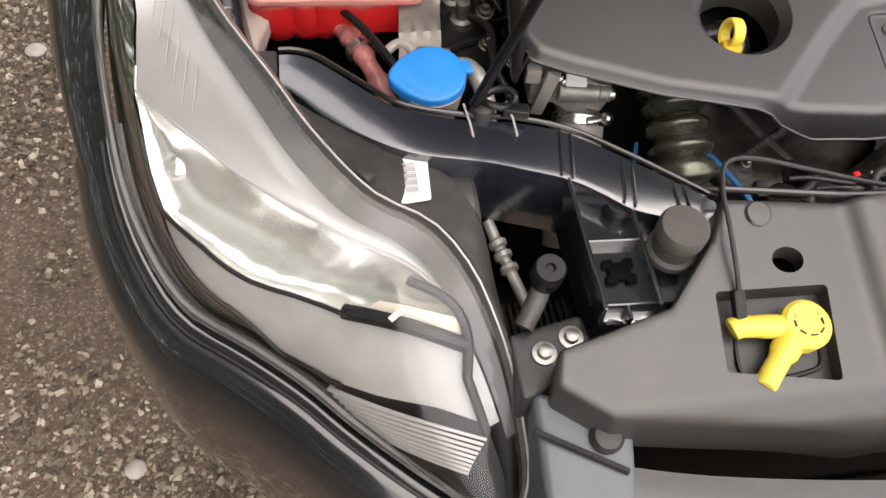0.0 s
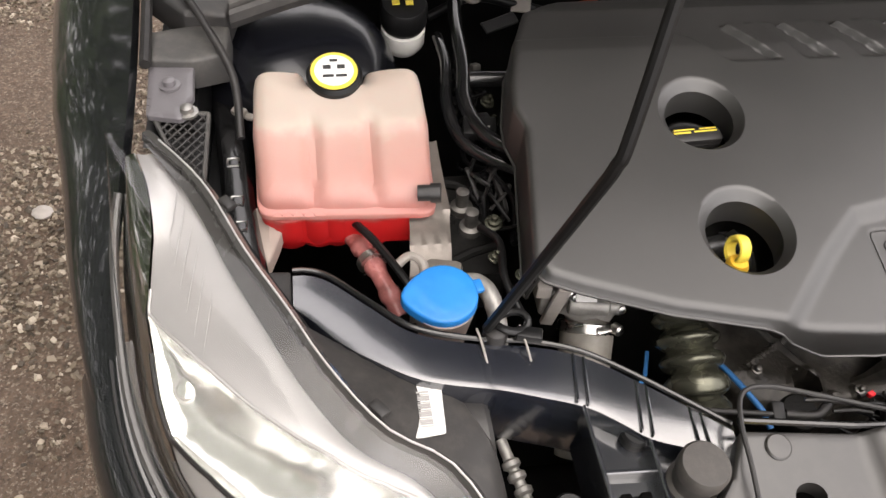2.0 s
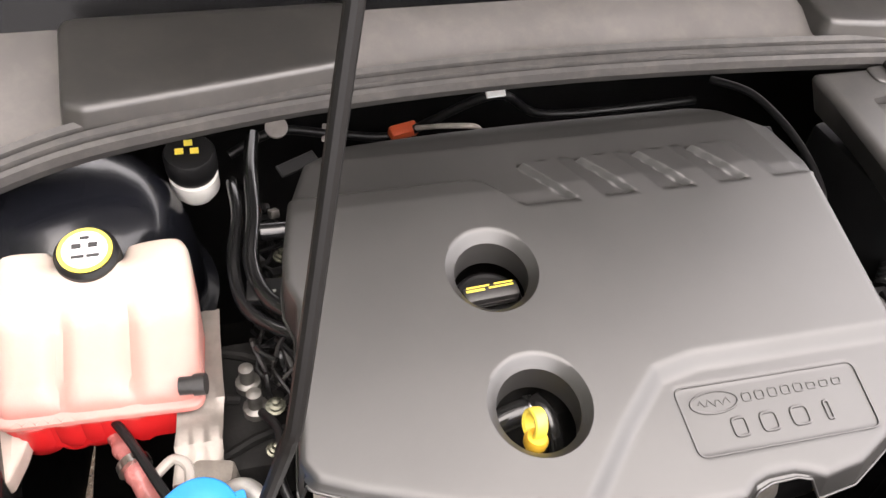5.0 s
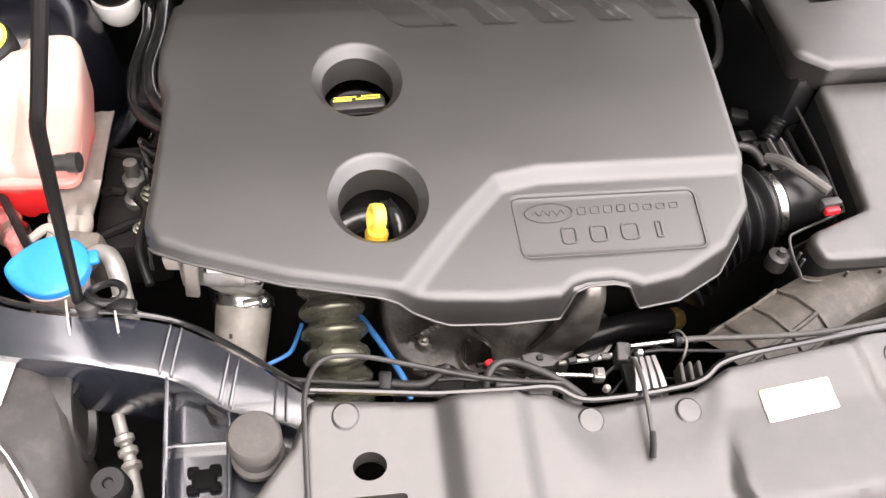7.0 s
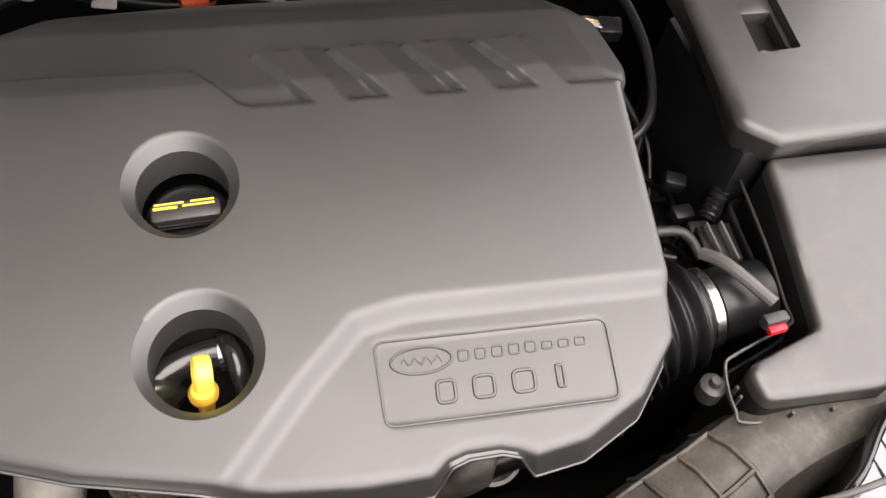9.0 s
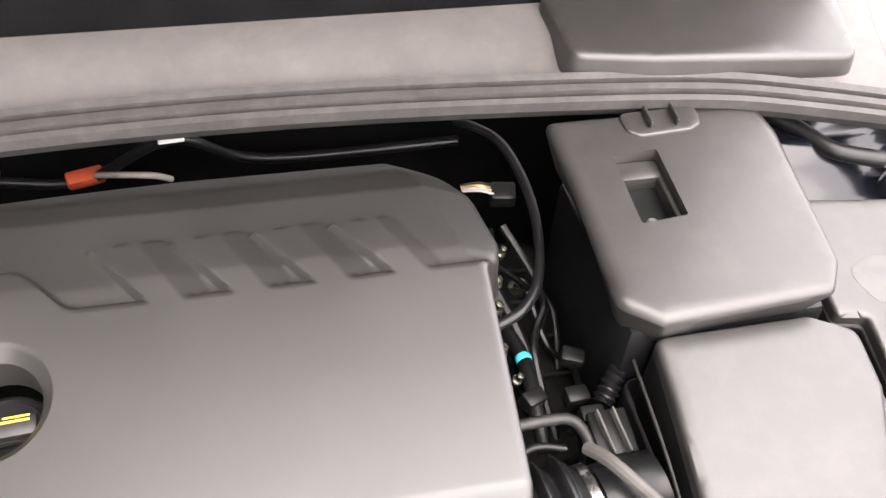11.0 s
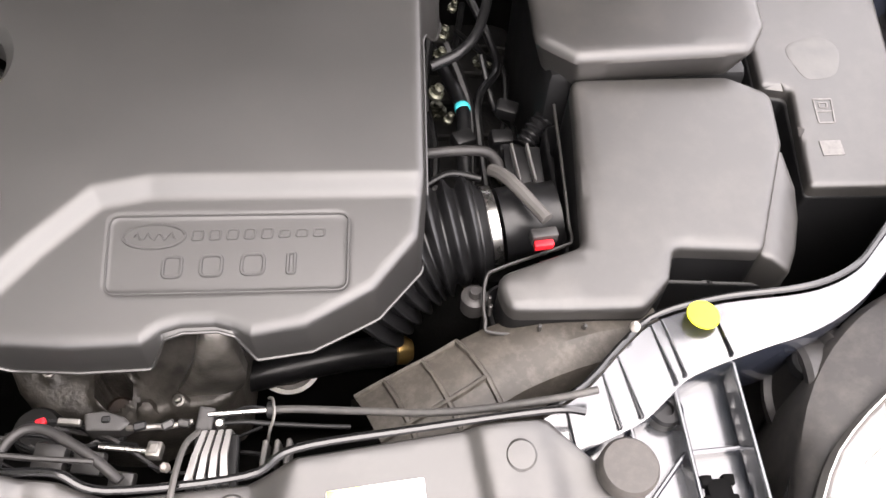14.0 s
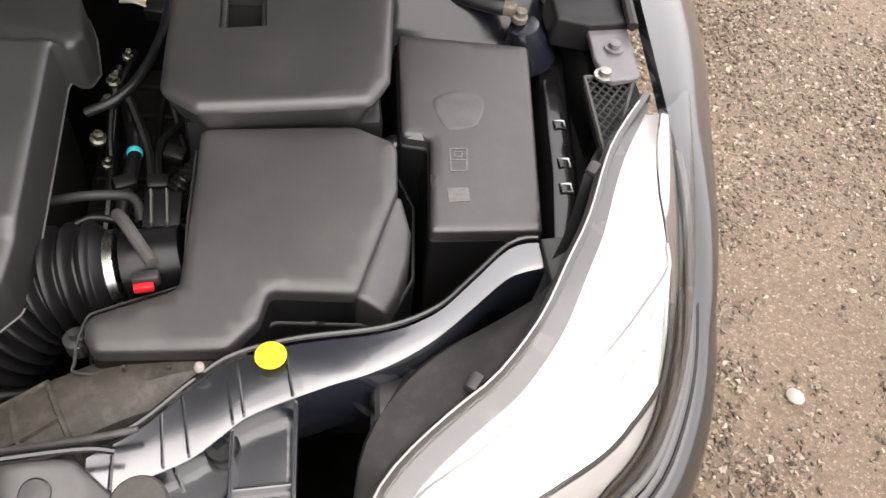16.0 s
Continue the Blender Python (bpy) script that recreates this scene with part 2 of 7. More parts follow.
def near_line(px, py, poly):
    """Distance of points from a closed polygon's edge."""
    best = np.full(px.shape, 9.0)
    for (ax, ay), (bx, by) in zip(poly, poly[1:] + poly[:1]):
        dx, dy = bx - ax, by - ay
        t = np.clip(((px - ax) * dx + (py - ay) * dy) / (dx * dx + dy * dy + 1e-12), 0, 1)
        best = np.minimum(best, np.hypot(px - ax - t * dx, py - ay - t * dy))
    return best


def within(px, py, poly):
    ins = np.zeros(px.shape, bool)
    for (ax, ay), (bx, by) in zip(poly, poly[1:] + poly[:1]):
        cross = (ay > py) != (by > py)
        ins ^= cross & (px < (bx - ax) * (py - ay) / (by - ay + 1e-12) + ax)
    return ins


def step(x):
    x = np.clip(x, 0, 1)
    return x * x * (3 - 2 * x)


def inside(px, py, poly, soft):
    """1 within a polygon, falling to 0 over a soft edge."""
    d = near_line(px, py, poly)
    return step(0.5 + np.where(within(px, py, poly), d, -d) / soft)


def dense(poly, gap):
    out = []
    for (ax, ay), (bx, by) in zip(poly, poly[1:] + poly[:1]):
        k = max(1, int(math.hypot(bx - ax, by - ay) / gap))
        out += [(ax + (bx - ax) * s / k, ay + (by - ay) * s / k) for s in range(k)]
    return out


def relief(bm, outline, height, depth, edge=0.006, gap=0.006, holes=(), hole_depth=None, draft=0.0, floor=None, collar=0.0):
    """A moulded plate: a top of a given height over the plan, round edges, side walls of a depth and holes through it."""
    from mathutils.geometry import delaunay_2d_cdt
    loops = [dense(outline, gap)] + [dense(h, gap * 0.6) for h in holes]
    pts, edges = [], []
    for lp in loops:
        s = len(pts)
        pts += lp
        edges += [(s + i, s + (i + 1) % len(lp)) for i in range(len(lp))]
    rim = len(pts)
    lo = np.min(loops[0], axis=0)
    hi = np.max(loops[0], axis=0)
    ring = []
    o = loops[0]
    area = sum(a[0] * b[1] - b[0] * a[1] for a, b in zip(o, o[1:] + o[:1]))
    sgn = 1 if area > 0 else -1
    for i, q in enumerate(o):
        tx, ty = o[(i + 1) % len(o)][0] - o[i - 1][0], o[(i + 1) % len(o)][1] - o[i - 1][1]
        ln = math.hypot(tx, ty) + 1e-9
        for f in (0.12, 0.4, 1.0):
            ring.append((q[0] - sgn * ty / ln * edge * f, q[1] + sgn * tx / ln * edge * f, f))
    ring = np.array(ring)
    gx, gy = np.meshgrid(np.arange(lo[0], hi[0], gap), np.arange(lo[1], hi[1], gap))
    gx, gy = gx.ravel(), gy.ravel()
    keep = within(gx, gy, list(outline)) & (near_line(gx, gy, list(outline)) > edge * 1.35)
    keep_r = within(ring[:, 0], ring[:, 1], list(outline)) & (near_line(ring[:, 0], ring[:, 1], list(outline)) > edge * ring[:, 2] * 0.9)
    collars = []
    for h in loops[1:]:
        keep &= ~within(gx, gy, h) & (near_line(gx, gy, h) > max(gap * 0.4, collar * 1.4))
        if collar:
            c = np.mean(h, axis=0)
            for f in (0.25, 0.5, 0.75, 1.0, 1.3):
                collars += [tuple(np.array(q) + (np.array(q) - c) / np.linalg.norm(np.array(q) - c) * collar * f) for q in h]
        keep_r &= ~within(ring[:, 0], ring[:, 1], h)
    pts += list(zip(gx[keep], gy[keep])) + [(a, b) for a, b, _ in ring[keep_r]] + collars
    co, _, faces, _, _, _ = delaunay_2d_cdt([Vector(q) for q in pts], edges, [], 1, 1e-7)
    cx = np.array([q.x for q in co])
    cy = np.array([q.y for q in co])
    d = np.minimum(near_line(cx, cy, list(outline)), edge)
    z = height(cx, cy) - (edge - np.sqrt(np.maximum(0, edge ** 2 - (edge - d) ** 2)))
    vs = [bm.verts.new((x, y, q)) for x, y, q in zip(cx, cy, z)]
    mx = np.array([sum(cx[i] for i in f) / len(f) for f in faces])
    my = np.array([sum(cy[i] for i in f) / len(f) for f in faces])
    good = within(mx, my, list(outline))
    for h in loops[1:]:
        good &= ~within(mx, my, h)
    for f, ok in zip(faces, good):
        if ok:
            bm.faces.new([vs[i] for i in f])
    bm.verts.ensure_lookup_table()
    rims = [e for e in bm.edges if len(e.link_faces) == 1]
    mid = np.mean(loops[0], axis=0)
    low = {}
    rim_v = list(dict.fromkeys(v for e in rims for v in e.verts))
    far = near_line(np.array([v.co.x for v in rim_v]), np.array([v.co.y for v in rim_v]), list(outline))
    for v, dist in zip(rim_v, far):
        outer = dist < 1e-4
        dd = (depth(v.co.x, v.co.y) if callable(depth) else depth) if outer or hole_depth is None else hole_depth
        q = v.co.copy()
        q.z = q.z - dd if floor is None or not outer else floor
        if outer and draft:
            q += Vector((q.x - mid[0], q.y - mid[1], 0)).normalized() * (draft(q.x, q.y) if callable(draft) else draft)
        low[v] = bm.verts.new(q)
    for e in rims:
        a, b = e.verts
        bm.faces.new((a, b, low[b], low[a]))
    for v in [v for v in bm.verts if not v.link_faces]:
        bm.verts.remove(v)


def circle(cx, cy, r, n=40, ry=None):
    return [(cx + r * math.cos(2 * math.pi * k / n), cy + (ry or r) * math.sin(2 * math.pi * k / n)) for k in range(n)]


def flip(pts, s):
    """The car is even about x = 0: s = -1 keeps the side with x < 0, s = 1 mirrors it."""
    return [(-s * q[0], *q[1:]) for q in pts]


# ---- ground ----
def ground_material():
    """Trodden mud: crumbs of soil and grit at three scales, drier and sandier towards +x."""
    m = bpy.data.materials.new("muddy_gravel")
    m.use_nodes = True
    t = m.node_tree
    n = t.nodes
    b = n["Principled BSDF"]
    geo = n.new("ShaderNodeNewGeometry")

    def noise_at(scale, detail, rough=0.6):
        k = n.new("ShaderNodeTexNoise")
        k.inputs["Scale"].default_value, k.inputs["Detail"].default_value, k.inputs["Roughness"].default_value = scale, detail, rough
        t.links.new(geo.outputs["Position"], k.inputs["Vector"])
        return k.outputs["Fac"]

    def ramp_of(fac, stops):
        r = n.new("ShaderNodeValToRGB")
        e = r.color_ramp.elements
        e[0].position, e[0].color = stops[0][0], (*stops[0][1], 1)
        e[1].position, e[1].color = stops[-1][0], (*stops[-1][1], 1)
        for at, c in stops[1:-1]:
            e.new(at).color = (*c, 1)
        t.links.new(fac, r.inputs["Fac"])
        return r.outputs["Color"]

    def blend(kind, fac, one, two):
        k = n.new("ShaderNodeMix")
        k.data_type, k.blend_type = "RGBA", kind
        if hasattr(fac, "is_linked"):
            t.links.new(fac, k.inputs["Factor"])
        else:
            k.inputs["Factor"].default_value = fac
        t.links.new(one, k.inputs["A"])
        if hasattr(two, "is_linked"):
            t.links.new(two, k.inputs["B"])
        else:
            k.inputs["B"].default_value = (*two, 1)
        return k.outputs["Result"]

    broad, crumb, fine = noise_at(2.4, 6), noise_at(48, 8, 0.7), noise_at(260, 4, 0.7)
    mud = ramp_of(broad, ((0.3, (0.085, 0.052, 0.034)), (0.7, (0.155, 0.103, 0.071))))
    crumbs = ramp_of(crumb, ((0.32, (0.35, 0.33, 0.31)), (0.5, (0.9, 0.9, 0.9)), (0.72, (1.5, 1.5, 1.5))))
    base = blend("MULTIPLY", 1.0, mud, crumbs)
    grit = n.new("ShaderNodeTexVoronoi")
    grit.inputs["Scale"].default_value = 190
    t.links.new(geo.outputs["Position"], grit.inputs["Vector"])
    split = n.new("ShaderNodeSeparateColor")
    t.links.new(grit.outputs["Color"], split.inputs[0])
    chip = ramp_of(split.outputs[0], ((0.0, (0.04, 0.03, 0.022)), (0.7, (0.15, 0.115, 0.085)), (1.0, (0.36, 0.31, 0.25))))
    some = ramp_of(fine, ((0.46, (0, 0, 0)), (0.56, (0.8, 0.8, 0.8))))
    base = blend("MIX", some, base, chip)
    sep = n.new("ShaderNodeSeparateXYZ")
    t.links.new(geo.outputs["Position"], sep.inputs[0])
    dry = n.new("ShaderNodeMapRange")
    dry.inputs["From Min"].default_value, dry.inputs["From Max"].default_value = -0.3, 0.6
    t.links.new(sep.outputs["X"], dry.inputs["Value"])
    base = blend("SCREEN", dry.outputs["Result"], base, (0.075, 0.058, 0.040))
    t.links.new(base, b.inputs["Base Color"])
    b.inputs["Roughness"].default_value = 0.75
    bp = n.new("ShaderNodeBump")
    bp.inputs["Strength"].default_value, bp.inputs["Distance"].default_value = 0.9, 0.008
    add = n.new("ShaderNodeMath")
    add.operation = "MULTIPLY_ADD"
    add.inputs[1].default_value = 0.35
    t.links.new(fine, add.inputs[0])
    t.links.new(crumb, add.inputs[2])
    t.links.new(add.outputs[0], bp.inputs["Height"])
    t.links.new(bp.outputs["Normal"], b.inputs["Normal"])
    return m


bm = bmesh.new()
xs = [-300, -60, -15, -6, -3] + [-2.4 + 0.15 * k for k in range(33)] + [3, 6, 15, 60, 300]
ys = [-300, -60, -15, -5, -2] + [-1 + 0.15 * k for k in range(28)] + [4, 8, 20, 70, 300]
loft(bm, [[(x, y, 0.006 * noise.noise((x * 2.1, y * 2.1, 0)) if abs(x) < 3 else 0.0) for x in xs] for y in ys])
solo("ground", bm, ground_material(), "muddy brown ground strewn with grey stone chips", "ground", kind="structure")

# ---- car shell ----
def lamp_lines(s):
    inner = [(-0.722, 0.826, 0.888), (-0.670, 0.755, 0.887), (-0.632, 0.676, 0.882), (-0.598, 0.616, 0.875), (-0.570, 0.567, 0.865), (-0.530, 0.519, 0.849),
             (-0.488, 0.497, 0.836), (-0.464, 0.466, 0.824), (-0.449, 0.436, 0.803), (-0.434, 0.398, 0.762), (-0.424, 0.345, 0.700), (-0.432, 0.318, 0.660)]
    outer = [(-0.738, 0.826, 0.882), (-0.748, 0.785, 0.862), (-0.752, 0.735, 0.838), (-0.749, 0.682, 0.808), (-0.741, 0.616, 0.768), (-0.722, 0.562, 0.736),
             (-0.692, 0.517, 0.712), (-0.640, 0.480, 0.700), (-0.595, 0.445, 0.690), (-0.560, 0.412, 0.680), (-0.520, 0.378, 0.670), (-0.475, 0.345, 0.655), (-0.436, 0.320, 0.648)]
    if s > 0:
        # this lamp's edge stands nearer the middle at its front
        inner[2:] = [(-0.632, 0.676, 0.881), (-0.606, 0.634, 0.872), (-0.577, 0.588, 0.861), (-0.538, 0.547, 0.847), (-0.500, 0.522, 0.837), (-0.464, 0.497, 0.822), (-0.441, 0.474, 0.808), (-0.424, 0.440, 0.790), (-0.412, 0.400, 0.755), (-0.412, 0.345, 0.700), (-0.425, 0.318, 0.660)]
    return even_line(smooth_line(flip(inner, s), 6), 40), even_line(smooth_line(flip(outer, s), 6), 40)


def bulged(a, b, s, high, u):
    """A point between the lamp's two edges, pushed out of the car's corner."""
    p = a.lerp(b, u)
    out = Vector((s * 0.45, -0.6, 0.66)).normalized()
    return p + out * high * 4 * u * (1 - u)


def body_side(s):
    """Wing: from the bonnet's shut line over the shoulder, down to the arch."""
    side = thing("front_wing", (s * 0.85, 1.3, 0), "glossy near-black painted front wing of the car", "car wing", "front wings")
    ridge = [(-0.742, 0.610, 0.750), (-0.752, 0.672, 0.798), (-0.757, 0.735, 0.832), (-0.746, 0.828, 0.880), (-0.748, 0.95, 0.905), (-0.758, 1.10, 0.920), (-0.770, 1.30, 0.935), (-0.775, 1.60, 0.960), (-0.775, 2.10, 0.985)]
    edge = [(-0.757, 0.606, 0.744), (-0.768, 0.668, 0.792), (-0.782, 0.735, 0.822), (-0.784, 0.826, 0.860), (-0.804, 0.95, 0.880), (-0.823, 1.10, 0.890), (-0.836, 1.30, 0.900), (-0.847, 1.60, 0.910), (-0.847, 2.10, 0.92)]
    waist = [(-0.770, 0.598, 0.726), (-0.785, 0.660, 0.772), (-0.804, 0.745, 0.802), (-0.815, 0.832, 0.830), (-0.838, 0.94, 0.846), (-0.863, 1.12, 0.858), (-0.877, 1.30, 0.866), (-0.884, 1.60, 0.87), (-0.884, 2.10, 0.87)]
    low = [(-0.775, 0.588, 0.540), (-0.794, 0.650, 0.560), (-0.812, 0.760, 0.600), (-0.828, 0.822, 0.630), (-0.850, 0.94, 0.660), (-0.876, 1.10, 0.700), (-0.890, 1.30, 0.715), (-0.897, 1.60, 0.66), (-0.892, 2.10, 0.30)]
    lines = [even_line(smooth_line(flip(k, s), 8), 40) for k in (ridge, edge, waist, low)]
    rows = []
    for i in range(40):
        a, b, c, d = [k[i] for k in lines]
        down = (d - c).normalized()
        rows.append(even_line(smooth_line([a, b, c, c + down * 0.025, c.lerp(d, 0.45), d], 6), 25))
    inn = [[r[0] + Vector((-s * 0.004, 0, -0.012))] + r for r in rows]
    bm = bmesh.new()
    loft(bm, inn)
    part("wing_panel", bm, BODY, side)
    bm = bmesh.new()
    tube(bm, [q + Vector((-s * 0.013, 0, -0.004)) for q in lines[0][9:]], 0.006, 8)
    part("edge_strip", bm, RUBBER, side, "thin black rubber strip along the wing's edge")
    return side


def bumper():
    b = thing("front_bumper", (0, 0.3, 0), "dark glossy painted front bumper curving under the headlamps", "car bumper")
    for s in (-1, 1):
        _, outer = lamp_lines(s)
        top = [q + Vector((s * 0.004, -0.004, -0.010)) for q in outer[10:]]
        rows = []
        for i, q in enumerate(top):
            f = i / (len(top) - 1)
            ahead = Vector((s * (1 - f) ** 0.6, -(0.25 + 0.75 * f), 0)).normalized() * 1.03
            prof = [(-0.016, -0.008), (0.0, 0.0), (0.007, -0.002), (0.010, -0.008), (0.018, -0.011), (0.030, -0.024), (0.042, -0.050), (0.048, -0.11), (0.048, -0.19), (0.040, -0.28), (0.02, -0.36), (-0.03, -0.42)]
            rows.append(smooth_line([q + ahead * o + Vector((0, 0, z)) for o, z in prof], 3))
        bm = bmesh.new()
        loft(bm, rows)
        part("corner_skin", bm, BODY, b)
        bm = bmesh.new()
        tube(bm, [q + Vector((s * 0.007, -0.006, -0.006)) for q in top], 0.0022, 6)
        part("shut_line", bm, DARK, b, "dark gap between headlamp and bumper")
    # middle of the bumper, below the slam panel
    bm = bmesh.new()
    cols = [(-0.40, 0.30), (-0.30, 0.275), (-0.15, 0.255), (0, 0.25), (0.15, 0.255), (0.30, 0.275), (0.40, 0.30)]
    rows = []
    for x, y, _ in smooth_line([(x, y, 0) for x, y in cols], 6):
        rows.append(smooth_line([(x, y + 0.035, 0.752), (x, y + 0.005, 0.750), (x, y - 0.022, 0.735), (x, y - 0.035, 0.70), (x, y - 0.04, 0.6), (x, y - 0.03, 0.4), (x, y, 0.25)], 4))
    loft(bm, rows)
    part("centre_skin", bm, SATIN, b, "satin grey plastic top of the grille")
    for s in (-1, 1):
        bm = bmesh.new()
        top = filleted(flip([(-0.424, 0.383), (-0.382, 0.374), (-0.352, 0.345), (-0.358, 0.30), (-0.385, 0.285), (-0.425, 0.30)], s), 0.006)
        relief(bm, top, lambda x, y: 0.772 + 0.25 * (y - 0.38), 0.08, 0.006, 0.008)
        part("corner_block", bm, surface("light_grey_plastic", (0.09, 0.10, 0.112), 0.4, vary=0.08) if s < 0 else bpy.data.materials["light_grey_plastic"], b, "light grey-blue plastic corner piece")
        bm = bmesh.new()
        lathe(bm, (s * 0.374, 0.345, 0.760), (0, -0.25, 1), [(0.013, 0), (0.013, 0.008), (0.010, 0.012), (0.0, 0.013)], 20)
        part("rubber_button", bm, RUBBER, b)
        bm = bmesh.new()
        tube(bm, smooth_line(flip([(-0.428, 0.352, 0.770), (-0.395, 0.335, 0.764), (-0.362, 0.318, 0.758)], s), 4), 0.003, 6)
        part("seam", bm, DARK, b)
    return b


def head_lamp(s):
    lamp = thing("headlamp", (s * 0.6, 0.55, 0.6), "large swept-back car headlamp with clear lens over chrome reflectors", "headlamp", "headlamps")
    inner, outer = lamp_lines(s)
    us = [k / 14 for k in range(15)]
    bm = bmesh.new()
    loft(bm, [[bulged(a, b, s, 0.045, u) for u in us] for a, b in zip(inner, outer)])
    lens = part("lens", bm, LENS, lamp, "clear polycarbonate lens")
    lens.visible_shadow = False
    mid = lens.data.polygons[len(lens.data.polygons) // 2]
    if mid.normal.dot(Vector((s * 0.45, -0.6, 0.66))) < 0:
        lens.data.flip_normals()
    # rim along the upper edge
    bm = bmesh.new()
    rows = []
    for a, b in zip(inner, outer):
        o = (a - b).normalized()
        rows.append([a + o * 0.004 + Vector((0, 0, -0.020)), a + o * 0.006 + Vector((0, 0, -0.002)), a + o * 0.001 + Vector((0, 0, 0.005)), a - o * 0.006 + Vector((0, 0, 0.005)), a - o * 0.008 + Vector((0, 0, -0.004))])
    loft(bm, rows)
    part("rim", bm, surface("lamp_rim", (0.055, 0.053, 0.051), 0.25, vary=0.1, bump=0.0, coat=0.5) if s < 0 else bpy.data.materials["lamp_rim"], lamp, "smoky clear edge of the lens")
    # the parts behind the lens lie on sheets that follow it
    deep = Vector((s * -0.2, 0.35, -0.9)).normalized()

    def spot(i, u, d=0.016):
        k = max(0, min(38, int(i)))
        f = i - k
        return bulged(inner[k].lerp(inner[k + 1], f), outer[k].lerp(outer[k + 1], f), s, 0.03, u) + deep * d

    def line(knots, i):
        for (i0, u0), (i1, u1) in zip(knots, knots[1:]):
            if i <= i1:
                return u0 + (u1 - u0) * max(0.0, (i - i0)) / (i1 - i0)
        return knots[-1][1]
    upper = [(1, 0.34), (3.1, 0.36), (6.5, 0.46), (9.1, 0.60), (10, 0.66), (12.4, 0.50), (14.5, 0.40), (17.8, 0.28), (20.4, 0.20), (23.3, 0.19), (25.9, 0.14), (27, 0.10), (29, 0.085)]
    lower = [(10, 0.67), (11.9, 0.69), (14, 0.74), (15.9, 0.76), (18.5, 0.65), (21.5, 0.58), (23.9, 0.52), (25, 0.48), (27, 0.31), (29, 0.12)]
    trim = [(15.9, 0.78), (17.5, 0.82), (21.8, 0.81), (25.1, 0.92), (27.7, 0.84), (29.3, 0.66), (30.9, 0.42), (32.9, 0.20)]

    def skirt(i):
        """Where the lamp's flank begins."""
        return (line(upper, i) if i < 10 else line(lower, i) if i < 15.9 else line(trim, i)) + 0.012

    def sheet(i0, i1, ua, ub, n, dip, k=46):
        rows = []
        for j in range(k):
            i = i0 + (i1 - i0) * j / (k - 1)
            rows.append([spot(i, ua(i) + (ub(i) - ua(i)) * q / n, dip(j / (k - 1), q / n)) for q in range(n + 1)])
        bm = bmesh.new()
        loft(bm, rows)
        return bm
    part("tray", sheet(0, 39, lambda i: -0.02, lambda i: 1.04, 8, lambda f, q: 0.058 - 0.026 * abs(2 * q - 1)), DARK, lamp, "dark lamp body")
    part("flange", sheet(0.5, 34, lambda i: 0.0, lambda i: 0.115 + 0.03 * max(0, 1 - i / 8), 3, lambda f, q: 0.005 + 0.005 * q), bpy.data.materials["lamp_rim"], lamp, "grey translucent flange of the lens")
    part("bezel", sheet(1, 28.8, lambda i: min(0.105, line(upper, i) - 0.02), lambda i: max(0.08, line(upper, i)), 10, lambda f, q: 0.016 + 0.004 * math.sin(math.pi * q)), BEZEL, lamp, "pale silver bezel strip")
    part("reflector", sheet(10, 28.8, lambda i: line(upper, i), lambda i: max(line(lower, i), line(upper, i) + 0.01), 20, lambda f, q: 0.016 + 0.026 * math.sin(math.pi * f) ** 0.8 * math.sin(math.pi * q) ** 0.8 + (0.0012 * math.sin(f * 13 + 2 * q) * math.sin(q * 5 + 3 * f) + 0.0003 * math.sin(f * 90)) * math.sin(math.pi * q), 160), CHROME, lamp, "fluted chrome reflector bowl")
    part("lower_trim", sheet(15.9, 33, lambda i: line(lower, i) + 0.01, lambda i: max(line(trim, i), line(lower, i) + 0.02), 12, lambda f, q: 0.013 + 0.003 * q), surface("lamp_trim", (0.36, 0.355, 0.345), 0.2, vary=0.1, bump=0.0, coat=0.7) if s < 0 else bpy.data.materials["lamp_trim"], lamp, "smooth dark grey trim")
    part("end_trim", sheet(26, 38.5, lambda i: max(line(trim, i) + 0.01, 0.02), lambda i: 1.0, 8, lambda f, q: 0.020), DARK, lamp)
    part("side_trim", sheet(1, 28, skirt, lambda i: 1.0, 6, lambda f, q: 0.014), surface("smoked_chrome", (0.42, 0.42, 0.40), 0.10, metal=1.0, vary=0.1, scale=20, bump=0.0, rvary=0.03) if s < 0 else bpy.data.materials["smoked_chrome"], lamp, "smoked chrome flank")
    for k in range(9):
        bm = bmesh.new()
        f = k / 8
        a0, a1 = (28.0 + 3.4 * f, 0.92 + 0.05 * f), (33.5 + 1.2 * f, 0.24 + 0.24 * f)
        tube(bm, [spot(a0[0] + (a1[0] - a0[0]) * j / 16, a0[1] + (a1[1] - a0[1]) * j / 16 + 0.03 * math.sin(math.pi * j / 16), 0.012) for j in range(17)], [0.0024 - 0.0010 * j / 16 for j in range(17)], 8)
        part("indicator_rib", bm, BEZEL, lamp)
    # flutes moulded in the bezel, and its stepped edge
    for k in range(6):
        i0, u0 = 4.2 + 1.3 * k, 0.17 + 0.012 * k
        pts = [(i0 + 3.0 * j / 8, u0 + 0.20 * j / 8) for j in range(9)]
        pts = [q for q in pts if q[1] < line(upper, q[0]) - 0.03]
        if len(pts) > 3:
            bm = bmesh.new()
            tube(bm, [spot(i, u, 0.0165) for i, u in pts], [0.0002 + 0.0004 * math.sin(math.pi * j / (len(pts) - 1)) for j in range(len(pts))], 6)
            part("flute", bm, BEZEL, lamp)
    bm = bmesh.new()
    tube(bm, [spot(9 + 18 * j / 50, line(upper, 9 + 18 * j / 50) - 0.006, 0.0145) for j in range(51)], 0.0014, 8)
